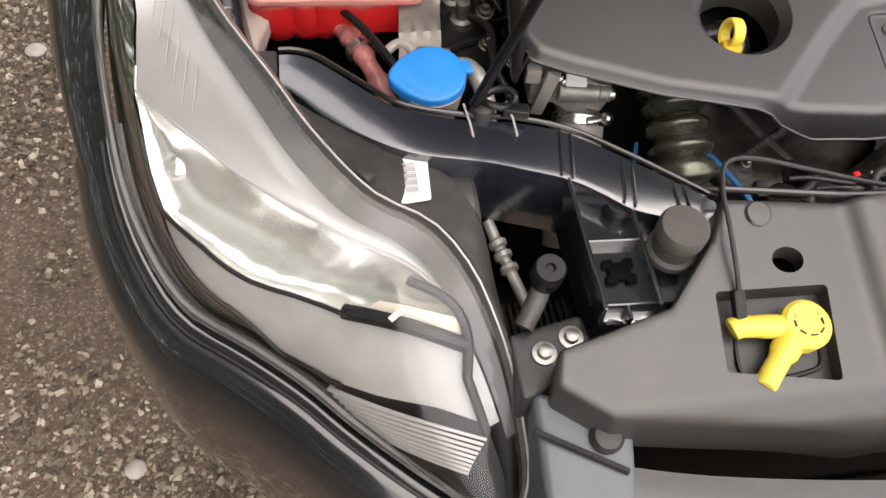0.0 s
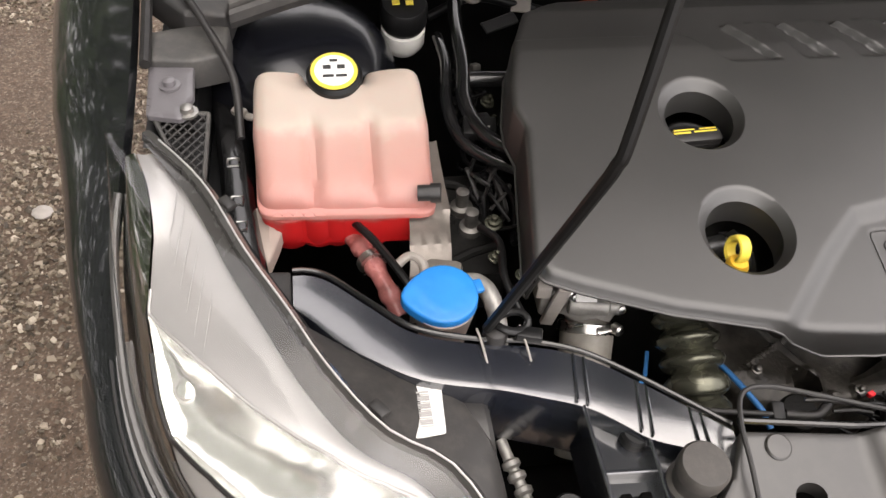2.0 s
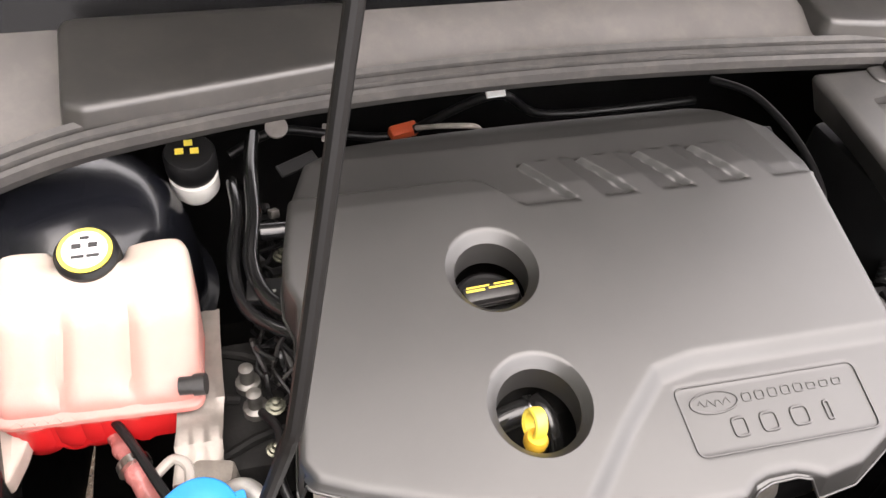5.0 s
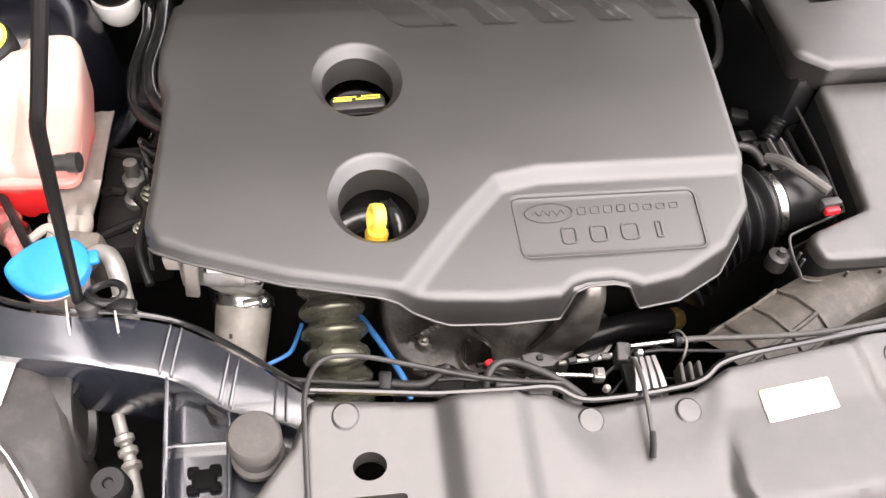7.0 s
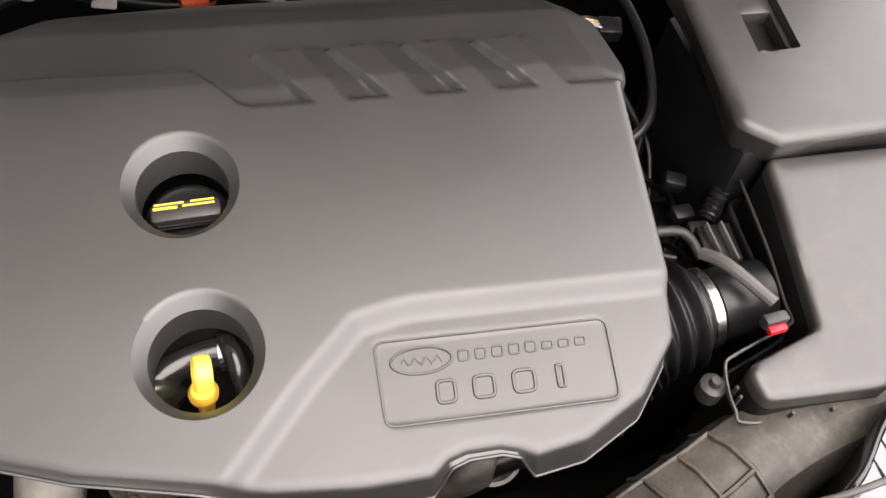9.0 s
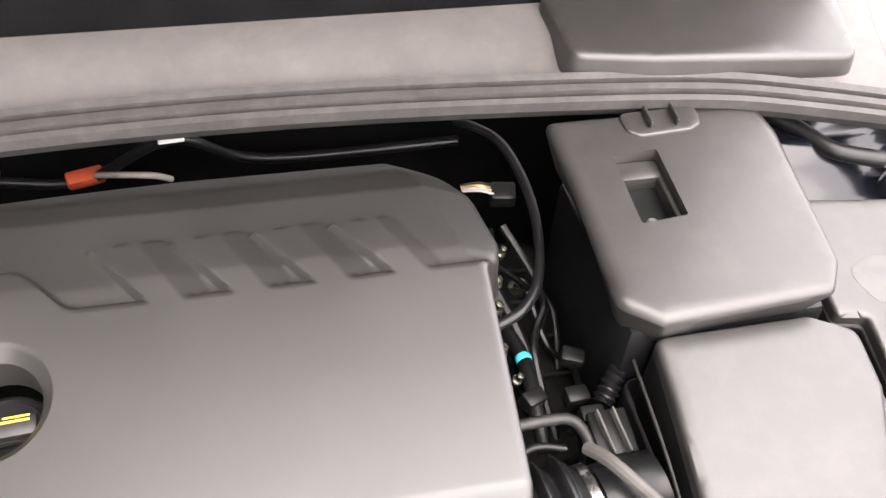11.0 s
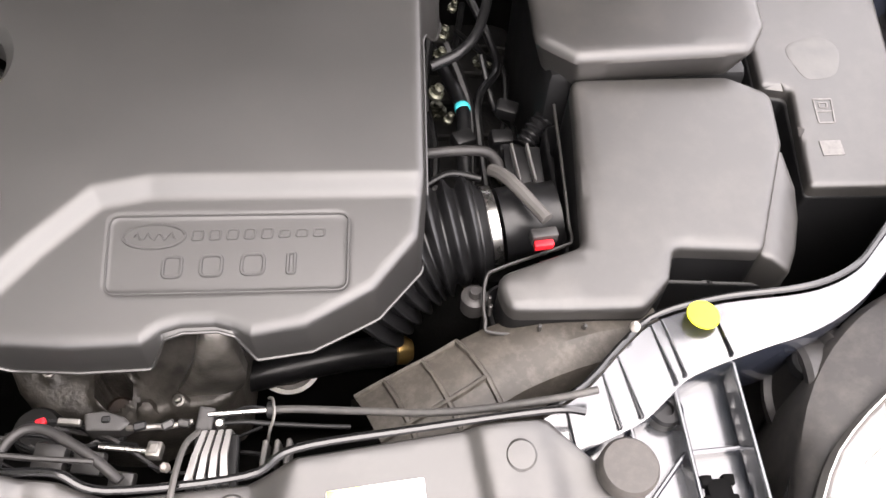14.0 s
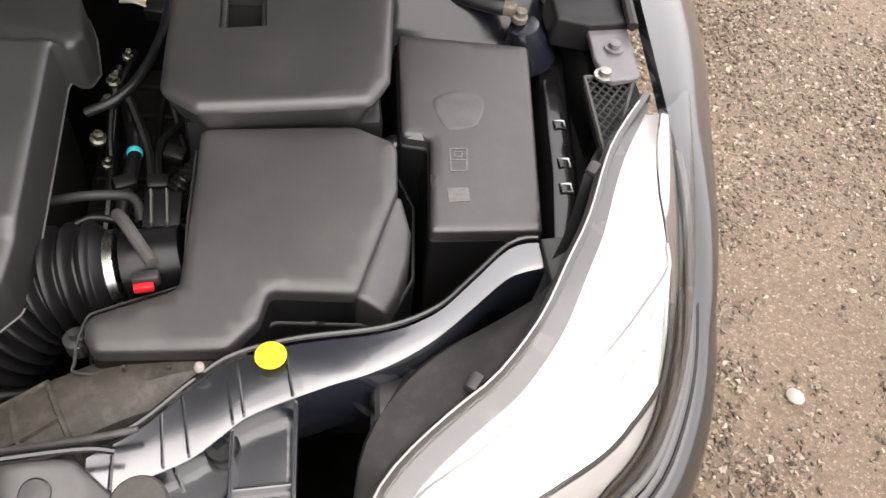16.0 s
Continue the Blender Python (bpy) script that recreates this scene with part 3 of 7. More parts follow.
    part("bezel_edge", bm, BEZEL, lamp, "stepped edge of the bezel")
    if s < 0:
        bm = bmesh.new()
        tube(bm, [spot(25.0 + 4.0 * j / 12, 0.475 - 0.33 * j / 12, 0.006) for j in range(13)], 0.0065, 8)
        part("bar", bm, DARK, lamp, "black bar under the reflector")
        bm = bmesh.new()
        block(bm, Matrix.Translation(spot(26.4, 0.325, -0.001)) @ pose(0, 0, 0, 0, 0, s * -38), (0.010, 0.005, 0.003), 0.001)
        part("bar_clip", bm, WHITE, lamp)
        part("amber_plate", sheet(25.3, 28.4, lambda i: line(lower, i) - 0.12, lambda i: line(lower, i) - 0.015, 4, lambda f, q: 0.012), surface("cream_lamp_plastic", (0.62, 0.58, 0.48), 0.3, vary=0.06, bump=0.0), lamp, "cream plate beside the black bar")
        bm = bmesh.new()
        tube(bm, [spot(25.2 + 8 * j / 14, 0.20 - 0.09 * math.sin(math.pi * min(1, j / 9)) + 0.004 * max(0, j - 9), 0.008) for j in range(15)], 0.0042, 8)
        part("divider", bm, DARK, lamp)
    bm = bmesh.new()
    tube(bm, [spot(12 + 13 * j / 30, line(lower, 12 + 13 * j / 30) + 0.008, 0.011) for j in range(31)], 0.0022, 6)
    part("trim_edge", bm, DARK, lamp)
    bm = bmesh.new()
    tube(bm, [spot(17 + 11 * j / 24, line(trim, 17 + 11 * j / 24) + 0.006, 0.011) for j in range(25)], 0.0020, 6)
    part("trim_edge", bm, DARK, lamp)
    bm = bmesh.new()
    tube(bm, [q + Vector((s * 0.001, -0.001, 0.001)) for q in outer[3:]], 0.0042, 8)
    part("lower_flange", bm, bpy.data.materials["lamp_rim"], lamp, "smoky clear lower edge of the lens")
    # bulb shield, and a pale bead added as the rim's highlight
    bm = bmesh.new()
    tip = spot(13.9, 0.60, 0.020)
    lathe(bm, tip + deep * 0.030, -deep, [(0.014, 0), (0.0145, 0.010), (0.012, 0.016), (0.007, 0.020), (0.0, 0.021)], 28)
    part("bulb_shield", bm, CHROME, lamp, "bright bulb shield")
    bm = bmesh.new()
    tube(bm, [q + Vector((0, 0, 0.0050)) for q in inner[1:]], 0.0010, 6)
    part("rim_highlight", bm, BEZEL, lamp, "pale added bead standing for the highlight along the rim")
    # housing behind the lens
    rear = flip([(-0.715, 0.818, 0.865), (-0.660, 0.720, 0.855), (-0.615, 0.656, 0.845), (-0.589, 0.630, 0.835), (-0.548, 0.613, 0.825), (-0.500, 0.590, 0.822), (-0.470, 0.567, 0.820), (-0.451, 0.538, 0.815), (-0.443, 0.508, 0.810), (-0.438, 0.463, 0.788), (-0.434, 0.430, 0.778)], s)
    if s > 0:
        rear = rear[:7] + [(0.448, 0.542, 0.815), (0.432, 0.512, 0.806), (0.424, 0.475, 0.786), (0.416, 0.445, 0.774)]
    rear = even_line(smooth_line(rear, 5), 31)
    rows = []
    for a, h in zip(inner[:31], rear):
        rows.append([a + Vector((0, 0, -0.004)), a.lerp(h, 0.15) + Vector((0, 0, -0.003)), a.lerp(h, 0.5) + Vector((0, 0, -0.001)), a.lerp(h, 0.9), h + Vector((0, 0, -0.006)), h + Vector((0, 0, -0.12)), a + Vector((0, 0, -0.16))])
    bm = bmesh.new()
    loft(bm, rows)
    part("housing", bm, SEAL, lamp, "matt black plastic lamp housing")
    bm = bmesh.new()
    lathe(bm, (s * 0.486, 0.545, 0.772), (-s, 0.06, 0.02), [(0.050, 0), (0.050, 0.014), (0.046, 0.018), (0.043, 0.020), (0.043, 0.038), (0.040, 0.042), (0.034, 0.042), (0.032, 0.036), (0.0, 0.036)], 40)
    part("rear_cap", bm, PLASTIC, lamp, "round black bulb cover")
    for i in (7, 20):
        bm = bmesh.new()
        p = inner[i]
        block(bm, Matrix.Translation(p + Vector((-s * 0.006, 0.006, 0.002))) @ pose(0, 0, 0, 0, 0, s * 52), (0.016, 0.010, 0.006), 0.002)
        part("lens_clip", bm, PLASTIC, lamp)
    return lamp


for s in (-1, 1):
    body_side(s)
bumper()
for s in (-1, 1):
    head_lamp(s)


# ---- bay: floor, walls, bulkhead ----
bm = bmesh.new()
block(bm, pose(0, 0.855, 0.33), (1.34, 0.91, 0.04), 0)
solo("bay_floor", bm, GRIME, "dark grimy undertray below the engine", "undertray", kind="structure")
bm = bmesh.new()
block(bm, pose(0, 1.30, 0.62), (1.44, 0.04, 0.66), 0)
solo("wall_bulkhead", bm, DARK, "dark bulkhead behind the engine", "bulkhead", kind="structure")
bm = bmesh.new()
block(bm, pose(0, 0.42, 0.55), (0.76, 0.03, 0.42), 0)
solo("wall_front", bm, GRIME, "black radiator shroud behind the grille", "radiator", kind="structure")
for s in (-1, 1):
    bm = bmesh.new()
    rows = [[(s * (0.690 - 0.9 * max(0, 0.62 - y)), y, z) for z in (0.33, 0.45, 0.60 if y < 0.66 else 0.70, 0.62 if y < 0.66 else 0.79)] for y in [0.50 + 0.03 * k for k in range(13)]]
    shell(bm, rows, 0.004)
    solo("wall_arch_liner", bm, DARK, "black plastic wheel arch liner behind the headlamp", "arch liner", kind="structure")
    bm = bmesh.new()
    rows = [[(s * (0.675 + 0.01 * math.sin(y * 9)), y, z) for z in (0.35, 0.55, 0.7, 0.80, 0.84)] for y in [0.84 + 0.03 * k for k in range(16)]]
    rows = [r + [(s * 0.69, r[0][1], 0.855), (s * 0.735, r[0][1], 0.86)] for r in rows]
    loft(bm, rows)
    solo("wall_inner_wing", bm, DARK, "dark painted inner wing beside the engine", "inner wing", kind="structure")


# ---- front beams and slam panel ----
PANEL = surface("blue_grey_plastic", (0.013, 0.0155, 0.0205), 0.22, vary=0.12, scale=12, bump=0.03, coat=1.0, spec=1.0)
PANEL.node_tree.nodes["Principled BSDF"].inputs["IOR"].default_value = 1.72


# near-black for solid pieces that stand for the shade inside holes
HOLE = surface("hole_shade_black", (0.0025, 0.0025, 0.0026), 0.8, vary=0.2, bump=0.0, spec=0.1)


def front_beam(s):
    beam = thing("front_beam", (s * 0.45, 0.58, 0.7), "dark navy painted front cross beam with ribs", "body panel", "front beams")
    outboard = [(-0.597, 0.686, 0.842), (-0.582, 0.685, 0.842), (-0.564, 0.676, 0.841), (-0.529, 0.643, 0.840), (-0.498, 0.616, 0.840)]
    under = [(-0.597, 0.648, 0.842), (-0.584, 0.636, 0.841), (-0.562, 0.612, 0.840), (-0.536, 0.591, 0.840), (-0.495, 0.567, 0.839)]
    if s < 0:
        top = outboard + [(-0.449, 0.602, 0.838), (-0.404, 0.598, 0.834), (-0.360, 0.587, 0.828), (-0.317, 0.558, 0.826), (-0.280, 0.527, 0.826), (-0.258, 0.508, 0.826)]
        low = under + [(-0.437, 0.554, 0.837), (-0.410, 0.548, 0.833), (-0.369, 0.538, 0.826), (-0.344, 0.522, 0.824), (-0.322, 0.506, 0.822), (-0.282, 0.490, 0.822), (-0.258, 0.474, 0.820)]
        ribs = (0.367, 0.359, 0.323, 0.315, 0.286, 0.278)
    else:
        top = outboard + [(-0.455, 0.600, 0.839), (-0.386, 0.595, 0.836), (-0.336, 0.587, 0.828), (-0.305, 0.565, 0.826), (-0.272, 0.534, 0.826), (-0.238, 0.514, 0.826)]
        low = under + [(-0.437, 0.556, 0.838), (-0.395, 0.549, 0.834), (-0.353, 0.538, 0.826), (-0.330, 0.522, 0.824), (-0.308, 0.506, 0.822), (-0.270, 0.490, 0.822), (-0.240, 0.474, 0.820)]
        low[:5] = [(-0.598, 0.656, 0.840), (-0.586, 0.654, 0.840), (-0.564, 0.646, 0.840), (-0.530, 0.617, 0.840), (-0.496, 0.589, 0.839)]
        low[5:7] = [(-0.465, 0.571, 0.838), (-0.437, 0.560, 0.837), (-0.408, 0.553, 0.835)]
        ribs = (0.380, 0.372, 0.340, 0.332, 0.297, 0.289, 0.259, 0.251)
    top, low = flip(top, s), flip(low, s)
    a, b = even_line(smooth_line(top, 6), 44), even_line(smooth_line(low, 6), 44)
    rows = []
    for p, q in zip(a, b):
        d = (q - p).normalized()
        rows.append([p + Vector((0, 0, -0.10)) - d * 0.002, p + Vector((0, 0, -0.006)), p + d * 0.004, p.lerp(q, 0.35), p.lerp(q, 0.88), q + Vector((0, 0, -0.0015)), q + d * 0.002 + Vector((0, 0, -0.010)), q - d * 0.006 + Vector((0, 0, -0.085))])
    cut = next(j for j in range(44) if abs(a[j].x) < 0.386)
    bm = bmesh.new()
    loft(bm, rows[:cut + 1])
    part("skin", bm, PAINT, beam)
    bm = bmesh.new()
    loft(bm, rows[cut:])
    part("inboard_skin", bm, PANEL, beam, "blue-grey plastic end of the beam")
    for x in ribs:
        k = min(range(44), key=lambda j: abs(abs(a[j].x) - x))
        p, q = a[k], b[k]
        d = (q - p).normalized()
        bm = bmesh.new()
        block(bm, Matrix.Translation(p.lerp(q, 0.52) + Vector((0, 0, 0.0005))) @ pose(0, 0, 0, 0, 0, math.degrees(math.atan2(d.y, d.x))), ((q - p).length - 0.004, 0.0022, 0.0045), 0.0009, 1)
        part("cross_rib", bm, PANEL, beam)
    bm = bmesh.new()
    line = [p + Vector((0, 0.001, 0.001)) for p in a]
    tube(bm, line, 0.0026, 8)
    part("edge_seal", bm, GLOSSY, beam, "shiny black rubber edge seal")
    for x, y, z in ((-0.455, 0.557, 0.806), (-0.330, 0.519, 0.815)):
        x = -s * x
        bm = bmesh.new()
        lathe(bm, (x, y, z - 0.012), (0, -0.1, 1), [(0.013, 0), (0.013, 0.010), (0.011, 0.0125), (0.0055, 0.0125), (0.005, 0.008), (0.0, 0.008)], 24)
        part("screw_lug", bm, DARK, beam, "round black screw lug below the beam's edge")
    # ribbed panel beside the slam panel, with the lamp plug
    shift = 0.014 if s < 0 else 0.0
    panel = filleted(flip([(-0.384, 0.565), (-0.380, 0.420), (-0.300, 0.412), (-0.250, 0.440), (-0.244, 0.490), (-0.270, 0.505), (-0.330, 0.545)], s), 0.004)
    panel = [(x + shift, y) for x, y in panel]
    bm = bmesh.new()
    relief(bm, panel, lambda x, y: 0.800 + 0.04 * (y - 0.46), 0.05, 0.003, 0.012)
    part("panel", bm, PANEL, beam, "blue-grey plastic panel")
    for p, q, h in (((-0.385, 0.562), (-0.381, 0.420), 0.026), ((-0.338, 0.548), (-0.337, 0.422), 0.022), ((-0.298, 0.525), (-0.300, 0.496), 0.022), ((-0.381, 0.430), (-0.300, 0.426), 0.016), ((-0.384, 0.488), (-0.338, 0.486), 0.014), ((-0.338, 0.487), (-0.296, 0.444), 0.014), ((-0.360, 0.430), (-0.360, 0.416), 0.014), ((-0.318, 0.428), (-0.318, 0.414), 0.014)):
        (x0, y0), (x1, y1) = flip([p], s)[0], flip([q], s)[0]
        x0, x1 = x0 + shift, x1 + shift
        bm = bmesh.new()
        ang = math.degrees(math.atan2(y1 - y0, x1 - x0))
        zc = 0.800 + 0.04 * ((y0 + y1) / 2 - 0.46)
        tilt = -math.degrees(math.atan2(0.04 * (y1 - y0), math.hypot(x1 - x0, y1 - y0)))
        block(bm, pose((x0 + x1) / 2, (y0 + y1) / 2, zc + h / 2 - 0.004, 0, tilt, ang), (math.hypot(x1 - x0, y1 - y0), 0.0035, h), 0.001, 1)
        part("rib", bm, PANEL, beam)
    bm = bmesh.new()
    cx, cy = flip([(-0.357, 0.461)], s)[0]
    cx += shift
    for dx, dy, w, h in ((0, 0, 0.018, 0.016), (-0.008, 0.007, 0.009, 0.008), (0.008, 0.007, 0.009, 0.008), (-0.008, -0.007, 0.009, 0.008), (0.008, -0.007, 0.009, 0.008)):
        block(bm, pose(cx + dx, cy + dy, 0.801 + 0.04 * (dy + cy - 0.46), 2.3), (w, h, 0.008), 0.002)
    part("plug_socket", bm, HOLE, beam, "slotted plastic socket, its hole's shade drawn as near-black blocks")
    return beam


for s in (-1, 1):
    front_beam(s)


def rubber_stop(s):
    bm = bmesh.new()
    x, y = (-0.302, 0.470) if s < 0 else (0.283, 0.467)
    lathe(bm, (x, y, 0.812), (0, -0.08, 1), [(0.020, 0), (0.020, 0.006), (0.0165, 0.008), (0.0172, 0.024), (0.0195, 0.027), (0.0195, 0.037), (0.0175, 0.040), (0.006, 0.0405), (0.0, 0.0402)], 32)
    return solo("rubber_stop", bm, surface("stop_rubber", (0.060, 0.055, 0.051), 0.6, vary=0.12, scale=60, bump=0.15, grain=500, dust=0.08), "round grey rubber bonnet stop on the front beam", "bonnet stop", "bonnet stops")


for s in (-1, 1):
    rubber_stop(s)


def slam_height(x, y):
    z = 0.837 + 0.27 * (y - 0.472)
    z = z - 0.012 * step((0.350 - y) / 0.022) - 0.05 * step((0.332 - y) / 0.025)
    z = z + 0.004 * (step((x + 0.168) / 0.03) - step((x - 0.20) / 0.03))
    # ridge with a broad ramp on one flank and a sharp one on the other
    z = z + 0.0065 * step((x + 0.172) / 0.020) * step((-0.096 - x) / 0.012)
    # scoop towards the engine, running out to nothing in front
    slant = 0.35 * np.clip(0.475 - y, 0, 1)
    wide = step((x + 0.088 - slant) / 0.034) * step((0.072 - 0.8 * slant - x) / 0.030)
    z = z - 0.0075 * wide * step((y - 0.400) / 0.075)
    # raised block, highest at its front edge
    pad = [(0.066, 0.470), (0.204, 0.470), (0.207, 0.410), (0.186, 0.377), (0.058, 0.366), (0.050, 0.395)]
    z = z + 0.012 * np.clip((0.452 - y) / 0.070, 0, 1) * inside(x, y, pad, 0.014)
    # second ridge, at the other end
    z = z + 0.005 * step((x - 0.180 - 0.15 * (0.49 - y)) / 0.012) * step((0.245 + 0.15 * (0.49 - y) - x) / 0.020) * step((y - 0.398) / 0.03)
    return z


def slam_panel():
    p = thing("radiator_cover", (0, 0.42, 0.75), "satin black plastic radiator cover across the car's front", "radiator cover")
    half_l = [(-0.262, 0.496), (-0.278, 0.463), (-0.319, 0.417), (-0.372, 0.403), (-0.408, 0.394), (-0.414, 0.370), (-0.375, 0.343), (-0.18, 0.322), (0, 0.316)]
    rear = [(0.236, 0.502), (0.150, 0.494), (0.072, 0.486), (0.040, 0.474), (-0.045, 0.470), (-0.075, 0.480), (-0.104, 0.483), (-0.150, 0.485), (-0.172, 0.486)]
    out = half_l + [(-x, y) for x, y in half_l[1:-1]][::-1] + rear
    out = filleted(out, 0.008)
    hole = circle(-0.2215, 0.443, 0.0125, 24, 0.0100)
    bm = bmesh.new()
    relief(bm, out, slam_height, 0.045, 0.005, 0.0045, holes=[hole, filleted([(-0.284, 0.424), (-0.196, 0.422), (-0.203, 0.352), (-0.288, 0.366)], 0.004)], hole_depth=0.016)
    part("moulding", bm, SATIN, p)
    bm = bmesh.new()
    relief(bm, filleted([(-0.288, 0.428), (-0.192, 0.426), (-0.199, 0.348), (-0.292, 0.362)], 0.004), lambda x, y: slam_height(x, y) - 0.0155, 0.002, 0.0004, 0.008)
    part("pocket_floor", bm, PLASTIC, p, "dark floor of the handle's pocket")
    bm = bmesh.new()
    line = smooth_line([(x, y + 0.003, float(slam_height(np.array([x]), np.array([y]))[0]) + (0.004 if abs(x + 0.115) > 0.04 else -0.006)) for x, y in rear[::-1]] + [(0.262, 0.505, 0.845)], 6)
    line = [Vector((-0.262, 0.502, 0.846))] + line
    tube(bm, line, 0.0028, 8)
    part("edge_seal", bm, GLOSSY, p, "shiny black rubber edge seal")
    for x, y in ((-0.236, 0.481), (-0.049, 0.459), (0.031, 0.458), (0.215, 0.478)):
        bm = bmesh.new()
        z = float(slam_height(np.array([x]), np.array([y]))[0])
        lathe(bm, (x, y, z - 0.003), (0, -0.26, 1), [(0.0105, 0), (0.0105, 0.004), (0.009, 0.0052), (0.0, 0.0056)], 24)
        part("clip", bm, SATIN, p)
    return p


slam_panel()


def plate_at(name, corners, material, lift, label, category, zf):
    bm = bmesh.new()
    out = filleted(corners, 0.002)
    relief(bm, out, lambda x, y: zf(x, y) + lift, 0.0008, 0.0004, 0.008)
    return solo(name, bm, material, label, category)


plate_at("sticker", [(0.090, 0.463), (0.152, 0.468), (0.153, 0.443), (0.090, 0.437)], WHITE, 0.0015, "blank-looking white and yellow sticker on the radiator cover", "sticker", slam_height)
bm = bmesh.new()
relief(bm, [(0.0905, 0.4625), (0.112, 0.4645), (0.1125, 0.4395), (0.0905, 0.4375)], lambda x, y: slam_height(x, y) + 0.0022, 0.0006, 0.0003, 0.006)
note = bpy.data.objects["sticker"]
part("yellow_field", bm, surface("sticker_yellow", (0.80, 0.70, 0.20), 0.5, vary=0.05), note)
for x, y in ((0.117, 0.459), (0.117, 0.4525), (0.117, 0.446), (0.133, 0.459), (0.133, 0.4525)):
    bm = bmesh.new()
    block(bm, pose(x + 0.005, y, float(slam_height(np.array([x]), np.array([y]))[0]) + 0.0022, 15, 0, 4), (0.011, 0.0012, 0.0005), 0)
    part("print_bar", bm, surface("grey_print", (0.45, 0.44, 0.43), 0.5) if "grey_print" not in bpy.data.materials else bpy.data.materials["grey_print"], note)


def bonnet_handle():
    h = thing("bonnet_pull", (-0.225, 0.385, 0.80), "bright yellow plastic bonnet release handle in a recess", "release handle")
    bm = bmesh.new()
    lathe(bm, (-0.222, 0.396, 0.802), (0, -0.2, 1), [(0.018, 0), (0.019, 0.004), (0.019, 0.018), (0.016, 0.021), (0.0, 0.022)], 28)
    tube(bm, smooth_line([(-0.222, 0.394, 0.812), (-0.245, 0.396, 0.814), (-0.268, 0.399, 0.812), (-0.275, 0.398, 0.810)], 4), [0.0092] * 6 + [0.0085] * 4 + [0.009, 0.009, 0.008], 12)
    tube(bm, smooth_line([(-0.228, 0.391, 0.812), (-0.241, 0.377, 0.808), (-0.256, 0.361, 0.804), (-0.262, 0.354, 0.803)], 4), [0.011] * 5 + [0.0085] * 6 + [0.008, 0.007], 12)
    part("grip", bm, YELLOW, h)
    for k in range(8):
        bm = bmesh.new()
        a = 2 * math.pi * k / 8
        block(bm, pose(-0.222 + 0.0105 * math.cos(a), 0.392 + 0.0105 * math.sin(a), 0.8238, 11, 0, math.degrees(a) + 90), (0.005, 0.0012, 0.001), 0)
        part("arrow_mark", bm, INK, h)
    bm = bmesh.new()
    tube(bm, smooth_line([(-0.27, 0.395, 0.800), (-0.272, 0.372, 0.796), (-0.262, 0.362, 0.793), (-0.22, 0.366, 0.793), (-0.208, 0.372, 0.795), (-0.207, 0.39, 0.798)], 5), 0.002, 6)
    part("wire_bow", bm, DARK, h)
    return h


bonnet_handle()


# ---- engine cover ----
OIL, DIP = (-0.196, 0.808), (-0.1895, 0.679)
OIL_R, DIP_R = 0.0345, 0.0362
BADGE_EDGE = [(0.30, 0.690), (-0.040, 0.695), (-0.079, 0.688), (-0.120, 0.650), (-0.175, 0.590), (-0.18, 0.50), (0.30, 0.50)]
BADGE = [(-0.069, 0.675), (0.108, 0.672), (0.105, 0.612), (-0.068, 0.615)]
FINS = [(-0.136 + 0.0625 * k, 0.925) for k in range(4)]


def cover_height(x, y):
    z = 0.864 + 0.244 * (y - 0.666)
    z = z - 0.13 * np.clip(y - 0.892, 0, 1) - 0.44 * np.clip(y - 0.962, 0, 1) - 1.0 * np.clip(y - 0.99, 0, 1) ** 1.5
    z = z - 0.46 * np.clip(0.9636 * (x - 0.161) + 0.2672 * (y - 0.878), 0, 1) * step((y - 0.872) / 0.010)
    z = z - 0.008 * inside(x, y, BADGE_EDGE, 0.016)
    crest = np.where(x < -0.19, 0.912, np.where(x < -0.14, 0.912 - 0.038 * step((x + 0.19) / 0.05), 0.874))
    front = step((crest + 0.004 - y) / 0.008)
    for fx, fy in FINS:
        tongue = [(fx, fy), (fx + 0.066, fy + 0.007), (fx + 0.1145, 0.862), (fx + 0.052, 0.862)]
        edge = fx + 0.034 + (0.931 - y) * 0.62
        fall = np.clip((x - edge) / 0.026, 0, 1) if fx < 0.04 else np.clip((x - edge) / 0.020, 0, 1)
        front = np.maximum(front, inside(x, y, tongue, 0.005) * (1 - fall))
    z = z - 0.0070 * (1 - front)
    z = z - 0.0012 * inside(x, y, filleted(BADGE, 0.008), 0.003)
    for cx, cy, r in ((*OIL, OIL_R), (*DIP, DIP_R)):
        dd = np.hypot(x - cx, y - cy) - r
        z = z - 0.009 * np.clip(1 - dd / 0.0088, 0, 1) ** 1.15
    return z


def cover_depth(x, y):
    """Height of the cover's side wall: shallow at the left, deep at the front, cut away over the lug."""
    if y > 0.66:
        return 0.045
    deep = float(np.interp(x, (-0.25, -0.195, -0.166, -0.136, -0.10, 0.04, 0.08, 0.105, 0.13, 0.16), (0.003, 0.004, 0.013, 0.026, 0.024, 0.025, 0.028, 0.031, 0.033, 0.04)))
    arch = float(step((x + 0.040) / 0.016) * step((0.036 - x) / 0.016))
    return deep * (1 - arch) + 0.001 * arch


